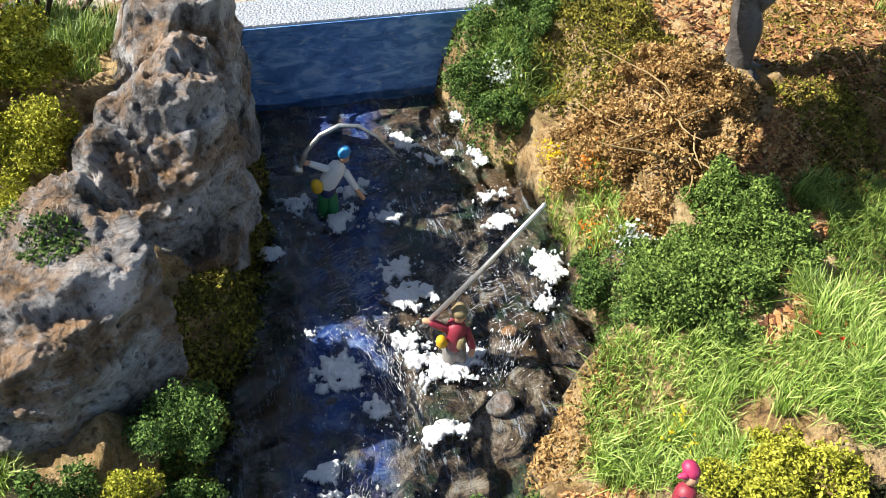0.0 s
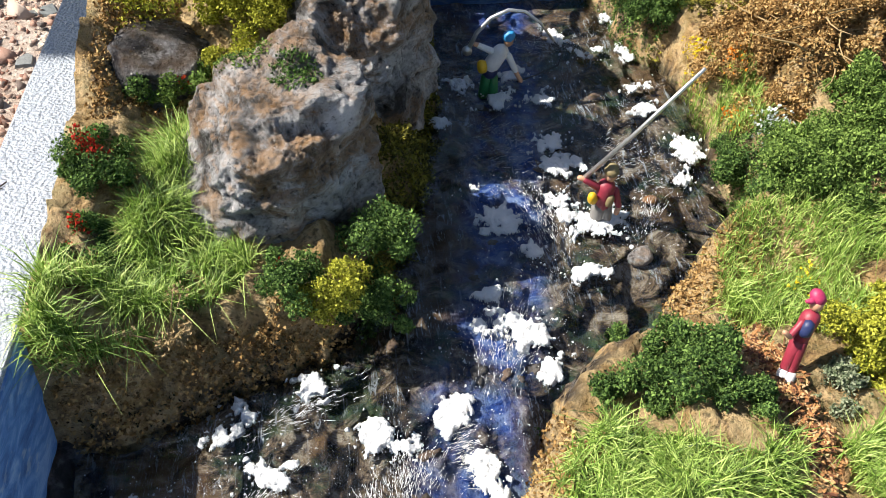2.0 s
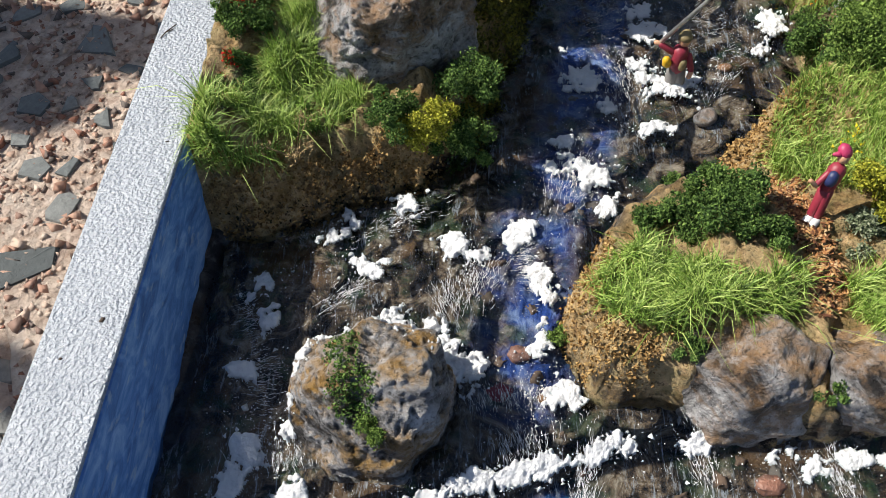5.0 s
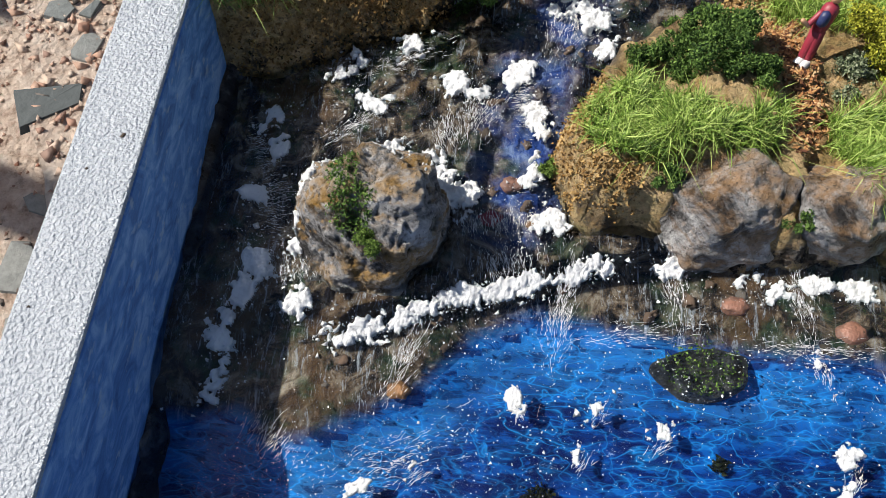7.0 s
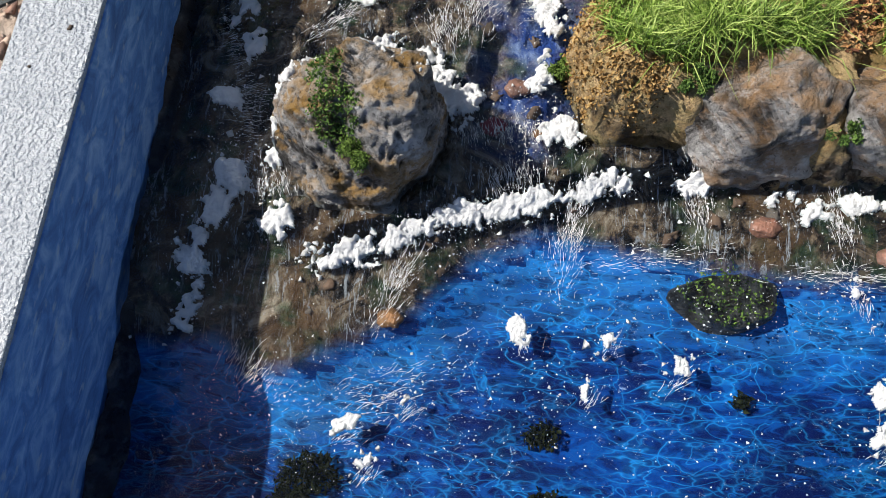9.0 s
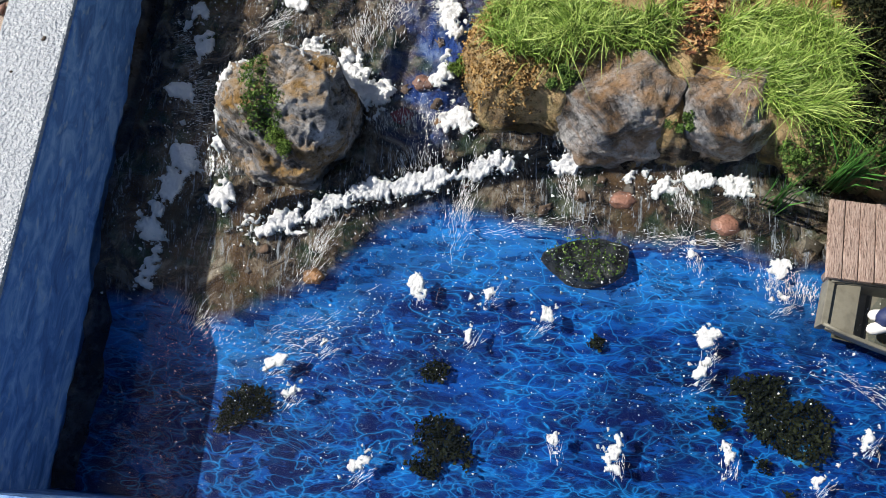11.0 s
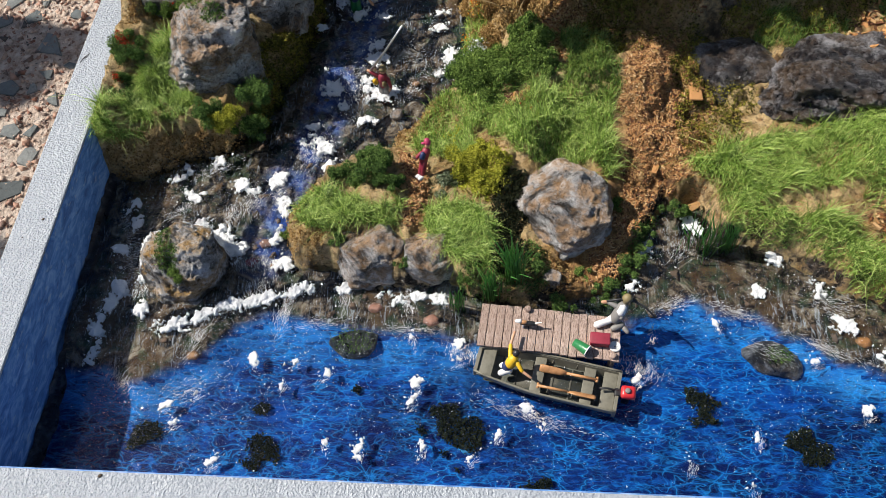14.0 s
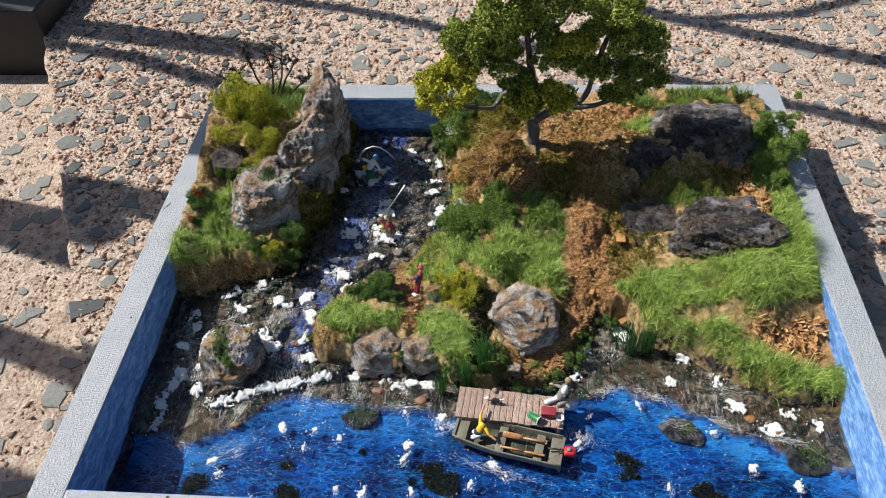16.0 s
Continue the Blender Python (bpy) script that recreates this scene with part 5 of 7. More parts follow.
for fx, fy, ln, wd, tn, k in ((11.9, 18.0, 0.9, 0.7, 60, 34), (13.6, 17.9, 0.8, 0.5, 10, 26), (10.8, 18.8, 0.7, 0.6, -40, 24), (12.7, 19.3, 0.7, 0.4, 0, 16), (14.7, 21.6, 0.9, 0.5, -30, 16), (15.5, 20.4, 0.6, 0.5, 0, 14),
                             (17.0, 22.7, 0.5, 0.6, 70, 14), (17.0, 20.3, 0.4, 0.8, 0, 16), (16.9, 18.1, 0.6, 0.4, 20, 14), (17.0, 16.9, 0.5, 0.4, 20, 13), (17.6, 14.9, 0.4, 0.8, 10, 16), (17.2, 13.5, 0.5, 0.5, 30, 12),
                             (13.4, 14.5, 0.8, 0.9, 70, 34), (13.5, 15.6, 0.5, 0.4, 0, 14), (14.0, 11.7, 1.6, 0.8, -20, 70), (14.7, 12.2, 0.6, 0.6, 0, 24), (12.8, 12.9, 0.6, 0.5, 0, 18), (11.9, 10.9, 0.4, 0.35, 0, 12),
                             (13.2, 9.9, 0.5, 0.2, 0, 10), (10.5, 9.6, 0.4, 0.25, 20, 9), (11.0, 8.5, 1.4, 0.65, -25, 60), (11.3, 12.4, 0.6, 0.6, 60, 14), (9.9, 16.9, 0.3, 0.3, 0, 8), (10.6, 13.5, 0.3, 0.2, 0, 6),
                             (11.8, 7.1, 0.7, 0.25, 40, 14), (9.2, 6.2, 0.8, 0.3, 60, 20), (9.7, 4.4, 0.25, 0.9, 5, 18), (5.7, 7.15, 0.9, 0.4, 25, 22), (3.85, 6.3, 0.8, 0.4, 45, 22), (7.2, 5.7, 0.7, 0.5, -10, 24), (7.9, 5.4, 0.4, 0.4, 0, 9),
                             (4.7, 5.0, 0.6, 0.5, -20, 22), (1.8, 4.5, 0.5, 0.35, 40, 12), (2.2, 3.1, 0.3, 0.7, 10, 16), (1.9, 1.7, 0.5, 0.45, 10, 20), (2.2, -0.2, 0.35, 0.7, 30, 16), (2.1, -1.3, 0.4, 0.7, 20, 18),
                             (1.6, -2.6, 0.5, 0.9, 10, 34), (1.8, -3.6, 0.4, 0.7, -10, 20), (3.6, -1.5, 0.5, 0.4, 40, 16), (10.1, 1.2, 0.6, 0.7, 60, 26), (9.6, 2.5, 0.25, 0.8, 0, 14), (4.5, -2.4, 0.6, 0.35, 70, 18),
                             (13.1, 0.0, 0.5, 0.3, 0, 12), (15.7, -0.4, 0.8, 0.4, -20, 16), (16.9, -0.2, 0.5, 0.25, 40, 9), (17.8, -0.3, 0.3, 0.2, 0, 6),
                             (27.0, 0.8, 0.9, 0.4, 60, 24), (27.4, 2.3, 0.3, 0.8, -20, 14), (30.1, 4.0, 0.5, 0.6, 30, 18), (33.8, 2.3, 0.6, 0.7, 40, 22), (35.3, 0.7, 0.3, 0.8, 20, 14), (36.3, -1.2, 0.8, 0.5, -10, 20), (32.9, 0.4, 0.4, 0.3, 0, 8),
                             (39.3, -1.8, 0.7, 0.5, -20, 18), (38.0, -2.6, 0.5, 0.4, 0, 12), (40.6, -2.4, 0.5, 0.3, 0, 9)):
    foam(fx, fy, ln, wd, tn, int(k * 1.3), "lumpy white foam in the stream" if fx < 19 else "lumpy white foam by the shore")
# the long foam crest over the weir
for i in range(13):
    fx = 4.6 + 7.0 * i / 12
    foam(fx, np.interp(fx, [4.6, 5.7, 6.7, 8.1, 9.3, 10.75, 11.6], [-2.2, -2.1, -1.55, -1.05, -0.75, -0.32, -0.1]), 0.62, 0.10, 24, 14 + i, "long crest of lumpy white foam over the weir", 0.12)
# foam piled against the boulder in the rapids
boulder_top = on_top(rock_three)
over_boulder = lambda px, py: np.array([max(boulder_top(a, b), water_at(a, b)) if math.hypot(a - 5.5, b - 0.5) < 3.3 else water_at(a, b) for a, b in zip(px, py)])
for fx, fy, ln, wd, tn in ((5.4, 3.0, 1.3, 0.8, 10), (6.5, 2.75, 1.3, 0.9, -15), (7.2, 2.0, 0.7, 1.0, 20), (4.5, 2.45, 0.8, 0.2, 55), (3.75, 1.5, 0.9, 0.1, 65), (3.2, 0.1, 0.8, 0.1, 80), (7.7, 1.9, 0.4, 0.4, 0)):
    foam(fx, fy, ln, wd, tn, 30, "white foam piled against the boulder", 0.24, over_boulder)
for fx, fy in ((18.8, -3.4), (12.8, -4.3), (10.9, -4.8), (11.3, -3.7), (14.7, -7.6), (13.2, -7.4), (16.8, -5.5), (17.4, -7.5), (20.7, -6.8), (22.7, -6.2), (19.6, -7.8), (6.3, -6.7), (5.7, -6.0), (8.4, -8.4), (17.0, -4.7),
               (16.6, -2.4), (36.3, -5.3), (31.6, -6.5), (28.7, -7.7), (26.8, -4.1), (27.5, -1.9), (31.1, -8.7), (9.4, -3.6), (21.9, -5.5), (18.7, -2.7), (7.0, -5.4), (38.6, -6.2), (30.5, -1.2), (34.5, -3.0)):
    tn = rng.uniform(30, 110)
    foam(fx, fy, rng.uniform(0.3, 0.8), rng.uniform(0.1, 0.3), tn, int(rng.integers(7, 16)), "small white foam fleck on the lake", 0.04)
    streak(fx + 0.1, fy - 0.3, 0.45, 0.25, tn, 14)
for sx, sy, ln, wd, tn, k in ((12.4, 12.0, 2.0, 1.2, 100, 150), (10.6, 8.0, 1.6, 0.9, 70, 130), (15.5, 11.9, 1.0, 0.6, 60, 70), (7.9, 4.5, 1.2, 0.9, 75, 130), (7.0, 3.9, 0.8, 0.6, 110, 80), (4.3, 4.2, 1.4, 0.5, 40, 90), (2.4, 1.4, 0.5, 1.6, 10, 90),
                              (3.2, -0.5, 0.6, 1.6, 100, 100), (8.8, 1.0, 0.5, 1.4, 95, 110), (9.1, -0.2, 0.6, 1.0, 100, 80), (6.5, -2.8, 1.5, 0.5, 70, 110), (10.5, -1.2, 1.8, 0.5, 80, 150), (13.3, -0.4, 1.5, 0.4, 95, 80), (16.4, -0.8, 1.6, 0.4, 95, 90),
                              (12.4, -1.8, 1.8, 0.4, 10, 70), (16.6, -2.0, 1.8, 0.4, 0, 80), (3.4, -5.0, 0.5, 1.4, 60, 70), (19.3, -3.2, 0.5, 1.4, 80, 120), (22, -5.9, 3.0, 0.4, -15, 160), (26.9, -3.6, 0.6, 1.6, 70, 130), (28.6, -0.4, 1.6, 0.5, 20, 120),
                              (31.5, -0.7, 1.6, 0.4, -20, 110), (35.2, -2.4, 2.0, 0.4, -25, 120), (38.6, -3.4, 1.6, 0.4, -10, 90), (32.9, -2.6, 1.2, 0.5, -20, 80), (36.0, -0.3, 1.8, 0.9, -20, 110), (29.2, 2.5, 1.0, 1.0, 60, 90), (5.6, 6.6, 1.6, 0.5, 20, 80),
                              (12.0, 15.5, 1.2, 2.0, 20, 90), (15.5, 14.5, 1.0, 2.0, 20, 80), (14.0, 21.0, 1.6, 0.8, -10, 80), (9.3, 5.0, 0.4, 1.2, 10, 80), (1.6, 3.4, 0.4, 1.2, 20, 60), (6.6, -5.2, 2.0, 0.8, 25, 60)):
    streak(sx, sy, ln, wd, tn, k)

# spray over the rapids, and white flecks that stand in for sun glints
sp = []
for ax, ay, rx, ry, k in ((12.5, 12.5, 2.6, 2.2, 900), (10.5, 8, 1.8, 1.6, 600), (8.5, 5, 2.0, 1.4, 600), (4.5, 4.5, 2.4, 1.6, 500), (2.2, 0, 0.9, 3.0, 500), (9.2, 1, 1.0, 1.6, 600), (7.5, -1.6, 3.0, 0.8, 600), (14.5, -0.5, 3.2, 0.6, 450), (16.5, 14, 0.9, 2.6, 450),
                          (14, 19, 2.2, 2.2, 350), (28, 2, 1.2, 2.2, 350), (34.5, 0.6, 3.2, 1.2, 600), (31, -1.2, 3.0, 0.7, 350), (38, -2.6, 2.2, 1.0, 350), (20, -5.6, 9, 2.4, 1500), (9, -5, 4, 2.4, 1100), (33, -5.5, 5, 2.2, 900), (5, -6, 3, 2, 700), (14, -2.8, 6, 1.0, 900)):
    k = int(k * 0.8)
    p = np.stack([rng.normal(ax, rx * 0.6, k), rng.normal(ay, ry * 0.6, k)], 1)
    p = p[(p[:, 0] > 0.3) & (p[:, 0] < 41.6) & (p[:, 1] > -9.6) & (p[:, 1] < 24.4)]
    sp.append(p[bank_height(p[:, 0], p[:, 1])[1] < 0.1])
sp = np.concatenate(sp)
v, f = grains(np.stack([sp[:, 0], sp[:, 1], water_height(sp[:, 0], sp[:, 1]) + 0.015], 1), 0.006 + 0.011 * rng.gamma(1.1, 0.6, len(sp)), 0.5)
tagged(new("spray", mesh_of("spray", v, f, FOAM, None, False)), "fine white flecks of spray on the water", "foam", kind="stuff")

# ---- stones in the shallows ----
for k in range(80):
    if k < 46:
        t = rng.random()
        px = np.interp(t, [0, 0.35, 0.5, 1], [3.5, 18.5, 27, 41.5])
        py = np.interp(px, LAKE_X, LAKE_Y) + rng.uniform(0.1, 1.5)
    else:
        t = rng.random() * 5.99
        a, b = STREAM[int(t)], STREAM[int(t) + 1]
        px, py = a[0] + (b[0] - a[0]) * (t % 1) + rng.normal(0, 2.0), a[1] + (b[1] - a[1]) * (t % 1)
    if bank_height(np.array([px]), np.array([py]))[1][0] > -0.2:
        continue
    r = rng.uniform(0.10, 0.26)
    s = Shape().ball((0, 0, 0), (r, r * rng.uniform(0.5, 0.9), r * 0.3), 0, 2, 1.5, k * 1.3)
    ob = tagged(placed(new("river_stone", s.mesh("river_stone", RIVER_STONE)), px, py, float(bed_height(np.array([px]), np.array([py]))[0][0]) + 0.0), "small brownish stone on the stream bed", "stone", "stones in the shallows")
    ob.rotation_euler = (0, 0, rng.uniform(0, 6.28))
for px, py, r, mat, label in ((6.45, -3.6, 0.38, AMBER, "amber leaf-shaped stone in the shallows"), (8.5, 1.2, 0.4, MAROON, "dull red stone in the rapids"), (9.0, 2.3, 0.42, DUSKY, "pinkish stone in the rapids"), (17.5, -1.5, 0.5, DUSKY, "pink stone by the shore"), (9.65, 1.05, 0.25, AMBER, "orange stone in the rapids"), (14.8, -0.9, 0.45, DUSKY, "brownish pink stone by the shore"), (15.8, 12.6, 0.3, AMBER, "orange stone under the water"), (36.9, -2.0, 0.45, AMBER, "rust-orange stone in the shallows"), (38.2, -2.9, 0.4, AMBER, "rust-orange stone by the blue wall"), (19.35, -7.3, 0.5, CYAN, "bright sky-blue painted stone under the water")):
    s = Shape().ball((0, 0, 0), (r * 0.8, r * 0.6, r * 0.3), 0, 3, 0.3, px)
    tagged(placed(new("coloured_stone", s.mesh("coloured_stone", mat)), px, py, (-0.66 if mat == CYAN else water_at(px, py) - 0.1)), label, "stone")


# ---- litter of bark and soil on the banks ----
def chips(outline, number, size, label, mat=CHIPS):
    xs, ys = [p[0] for p in outline], [p[1] for p in outline]
    px, py = rng.uniform(min(xs), max(xs), number * 3), rng.uniform(min(ys), max(ys), number * 3)
    keep = polygon_distance(outline, px, py) + 0.8 * fractal(px, py, 0.6) > 0
    px, py = px[keep][:number], py[keep][:number]
    n = len(px)
    pz = bank_height(px, py)[0]
    a, ln, wd = rng.uniform(0, 6.28, n), size * rng.gamma(3, 0.33, n), size * rng.uniform(0.2, 0.5, n)
    ux = np.stack([np.cos(a), np.sin(a), rng.normal(0, 0.3, n)], 1) * ln[:, None] / 2
    uy = np.stack([-np.sin(a), np.cos(a), rng.normal(0, 0.3, n)], 1) * wd[:, None] / 2
    uz = np.stack([0 * a, 0 * a, 0 * a + 1], 1) * (0.05 + 0.08 * rng.random(n))[:, None] * size
    c = np.stack([px, py, pz + 0.06 * size], 1)
    j = lambda k: 1 + rng.uniform(-k, k, (n, 1))
    v = np.stack([c - ux * j(0.3) - uy * j(0.5) - uz, c + ux * j(0.3) - uy * j(0.5) - uz, c + ux * j(0.3) + uy * j(0.5) - uz, c - ux * j(0.3) + uy * j(0.5) - uz,
                  c - ux * j(0.3) - uy * j(0.5) + uz, c + ux * j(0.3) - uy * j(0.5) + uz, c + ux * j(0.3) + uy * j(0.5) + uz, c - ux * j(0.3) + uy * j(0.5) + uz], 1).reshape(-1, 3)
    quads = np.array([(0, 3, 2, 1), (4, 5, 6, 7), (0, 1, 5, 4), (1, 2, 6, 5), (2, 3, 7, 6), (3, 0, 4, 7)])
    return tagged(new("bark_litter", mesh_of("bark_litter", v, (quads[None] + 8 * np.arange(n)[:, None, None]).reshape(-1, 4), mat, None, False)), label, "litter", kind="stuff")


chips([(23.2, 0.0), (25.4, 0.2), (26.6, 2.4), (28.4, 5.2), (30.6, 5.8), (31.2, 9), (31.0, 13), (27.3, 14.2), (26.6, 9), (26.4, 5), (24.8, 1.6)], 10500, 0.115, "orange-brown bark chips strewn down the gully path")
chips([(24.5, 18.5), (31, 14), (32.5, 19), (33.5, 22.5), (24, 23.6), (21, 21)], 3800, 0.19, "brown bark chips under the tree")
chips([(21.5, 11), (24, 11.5), (26.8, 14), (25, 16.5), (22, 15)], 2600, 0.16, "bark chips and soil on the hillside")
chips([(16.2, 2.6), (17.2, 3.2), (17.3, 5.0), (16.4, 7.5), (15.2, 7.5), (16.2, 5)], 1500, 0.13, "fine reddish crumbs on the footpath")
chips([(20.6, 9.0), (22.6, 9.2), (22.6, 10.4), (20.6, 10.2)], 220, 0.28, "reddish crumbs in the grass")
chips([(37.4, 3.6), (41.6, 3.8), (41.6, 1.0), (38, 1.6)], 360, 0.32, "brown crumbly soil on the shore slope")
chips([(37.5, 12.5), (41.5, 9.6), (41.8, 15), (39, 16)], 320, 0.35, "orange-brown soil crumbs by the rim")
chips([(12.5, 4.2), (14.6, 4.4), (14, 3.6), (11.6, 3.8)], 160, 0.28, "reddish crumbs under the bushes")
for px, py, ln, wd, tn, tilt in ((30.2, 10.2, 1.7, 0.55, 85, 10), (30.3, 5.3, 1.3, 0.7, 20, -15), (22.7, 11.2, 1.3, 0.35, 5, 5), (28.2, 6.4, 0.8, 0.3, 70, 8), (22.8, 13.9, 1.1, 0.3, -30, 8)):
    s = Shape().box(-ln / 2, -wd / 2, -0.05, ln / 2, wd / 2, 0.06, 0.03)
    s.v = [(x, y * (1 + 0.3 * math.sin(7 * x)), z + 0.05 * math.sin(5 * x + 3 * y)) for x, y, z in s.v]
    ob = tagged(placed(new("bark_piece", s.mesh("bark_piece", CHIPS)), px, py, land(px, py) + 0.12), "flat piece of brown bark lying on the soil", "bark", "bark pieces")
    ob.rotation_euler = (0, radians(tilt), radians(tn))

# heap of dry brush
brush = thing("dry_brush_heap", 21.2, 16.2, land(21.2, 16.2) - 0.2, "heap of tan dry brush and crumbs on the hill", "brush")
for k in range(22):
    a, r0 = rng.uniform(0, 6.28), rng.uniform(0, 1.5)
    bx, by = r0 * math.cos(a), r0 * math.sin(a)
    ln, b2, rise = rng.uniform(0.9, 2.8), rng.uniform(0, 6.28), rng.uniform(-0.05, 0.75)
    z0 = land(21.2 + bx, 16.2 + by) - (land(21.2, 16.2) - 0.2) + 0.2
    pts = [(bx + math.cos(b2) * ln * t + 0.12 * math.sin(5 * t + k), by + math.sin(b2) * ln * t, z0 + rise * ln * t * (1.2 - 0.6 * t) + 0.08 * math.sin(7 * t)) for t in (0, 0.25, 0.5, 0.75, 1)]
    part("branch", Shape().tube(pts, [0.035, 0.032, 0.026, 0.02, 0.01], 5), TWIG, brush)
for k in range(26):
    a, r0 = rng.uniform(0, 6.28), 2.5 * math.sqrt(rng.random())
    bx, by = r0 * math.cos(a), r0 * 1.1 * math.sin(a)
    z0 = land(21.2 + bx, 16.2 + by) - (land(21.2, 16.2) - 0.2)
    v, f = flakes(clump_points(0.75, 0.75, 0.7, 10, 700, 0.24)[0] + (bx, by, z0 + 0.1), 0.07 * rng.uniform(0.5, 1.5, 700))
    part("debris", mesh_of("debris", v, f, TURF_TAN, None, False), TURF_TAN, brush, "tan crumbly debris")

# ---- trees and shrubs ----
def limb(points, r0, r1, parent, name="limb", mat=BARK, sides=10):
    pts, n = [Vector(p) for p in points], len(points)
    fine = []
    for i in range(n - 1):
        p0, p1, p2, p3 = pts[max(i - 1, 0)], pts[i], pts[i + 1], pts[min(i + 2, n - 1)]
        for k in range(5):
            t = k / 5
            q = 0.5 * ((2 * p1) + (p2 - p0) * t + (2 * p0 - 5 * p1 + 4 * p2 - p3) * t * t + (3 * p1 - p0 - 3 * p2 + p3) * t**3)
            fine.append(q + Vector((noise.noise(q * 1.1), noise.noise(q * 1.1 + Vector((9, 0, 0))), 0)) * 0.12)
    fine.append(pts[-1])
    m = len(fine)
    rad = [(r0 + (r1 - r0) * i / (m - 1)) * (1 + 0.22 * noise.noise(fine[i] * 2.0)) for i in range(m)]
    return part(name, Shape().tube(fine, rad, sides), mat, parent)


TX, TY = 24.3, 18.0
TZ = land(TX, TY) - 0.15
tree = thing("tree", TX, TY, TZ, "gnarled model tree with dark wire trunk and green turf foliage", "tree")
trunk = limb([(0, 0, -0.2), (0.1, 0.1, 1.2), (-0.1, 0.2, 2.6), (0.2, 0.1, 4.2), (-0.3, 0.2, 6.2), (-0.6, 0.3, 8.4), (-1.0, 0.2, 10.4)], 0.5, 0.16, tree, "trunk")
limb([(0.1, 0.1, 2.2), (1.3, 0.3, 2.9), (2.6, 0.3, 3.2), (3.6, 0.2, 4.4), (3.9, 0.1, 6.6), (4.6, 0.3, 8.8)], 0.34, 0.1, tree)
limb([(2.4, 0.3, 3.1), (4.2, 0.0, 3.6), (5.6, 0.2, 4.0), (7.0, 0.1, 5.2)], 0.24, 0.08, tree)
limb([(-0.1, 0.2, 3.4), (-1.8, 0.3, 4.4), (-2.6, 0.1, 3.6), (-3.1, -0.7, 3.8), (-4.5, -1.5, 4.4), (-6.0, -2.2, 5.6)], 0.28, 0.08, tree)
limb([(-0.2, 0.2, 6.0), (-2.0, -0.8, 7.8), (-4.4, -2.0, 9.6)], 0.24, 0.07, tree)
limb([(0.1, 0.1, 4.6), (0.8, -0.8, 5.0), (1.0, -1.8, 4.4)], 0.2, 0.07, tree)
limb([(3.8, 0.2, 5.8), (5.6, 0.3, 7.0), (7.4, 0.2, 7.6)], 0.18, 0.05, tree)
limb([(0.0, 0.2, 8.6), (1.6, 0.2, 10.0), (2.6, 0.2, 11.6)], 0.18, 0.05, tree)
for a in range(6):
    limb([(0, 0, 0.3), (0.9 * math.cos(a * 1.05), 0.9 * math.sin(a * 1.05), -0.02), (1.7 * math.cos(a * 1.05 + 0.2), 1.7 * math.sin(a * 1.05 + 0.2), -0.35)], 0.3, 0.08, tree, "root")
# Lime clumps mix true lime turf with sunlit highlights put into the colour.
for cx, cy, cz, rx, rz, mat, k in ((-6.1, -2.4, 6.0, 1.7, 1.5, TURF_LIME, 2600), (-5.0, -1.8, 7.6, 1.2, 0.9, TURF_LIME, 1300), (-4.2, -1.8, 9.4, 1.7, 1.1, TURF_TREE, 2200), (-2.6, -0.4, 7.6, 1.5, 1.1, TURF_TREE, 2000), (-2.2, -0.8, 10.6, 1.9, 1.2, TURF_TREE, 2400),
                                   (-0.3, 0.4, 9.0, 1.5, 1.0, TURF_TREE, 1800), (0.6, -1.6, 4.9, 1.6, 1.2, TURF_LIME, 2800), (-0.7, -1.3, 4.4, 1.0, 0.8, TURF_LIME, 1400), (-0.9, -1.0, 5.6, 1.1, 0.8, TURF_TREE, 1200), (1.7, -0.3, 7.2, 1.4, 1.0, TURF_TREE, 1700), (2.2, -0.8, 8.6, 1.2, 0.8, TURF_LIME, 1200),
                                   (1.6, 0.3, 11.2, 2.0, 1.1, TURF_TREE, 2200), (4.4, 0.0, 8.8, 1.7, 1.1, TURF_TREE, 2200), (4.0, -0.4, 6.6, 1.0, 0.7, TURF_TREE, 1000), (6.4, 0.2, 8.4, 1.6, 0.9, TURF_TREE, 2000), (6.9, 0.1, 5.8, 1.5, 1.1, TURF_TREE, 2000), (5.6, 0.0, 4.4, 0.9, 0.6, TURF_TREE, 900), (-0.8, 0.3, 12.6, 2.4, 1.1, TURF_TREE, 2200), (5.0, 0.2, 10.8, 1.7, 1.0, TURF_TREE, 1800)):
    k = int(k * 1.25)
    pts = clump_points(rx * 1.35, rx * 1.1, rz * 1.3, 30, 2 * k, 0.30 * rx)[0] + (cx, cy, cz)
    v, f = flakes(pts, 0.125 * rng.uniform(0.5, 1.4, 2 * k))
    part("foliage_clump", mesh_of("foliage_clump", v, f, mat, None, False), mat, trunk, "lumpy " + mat.name.replace("_turf", "").replace("_", " ") + " turf foliage")
    knot = min(((-0.4, 0.2, 7.0), (-0.1, 0.2, 4.0), (3.8, 0.2, 6.4), (-4.0, -1.2, 4.3), (-2.0, -0.8, 7.8), (5.0, 0.1, 3.9), (-0.6, 0.3, 8.4)), key=lambda q: math.dist(q, (cx, cy, cz - 1)))
    limb([knot, ((knot[0] + cx) / 2 + 0.2, (knot[1] + cy) / 2, (knot[2] + cz) / 2 - 0.2), (cx, cy, cz)], 0.12, 0.04, tree, "twig", BARK, 6)

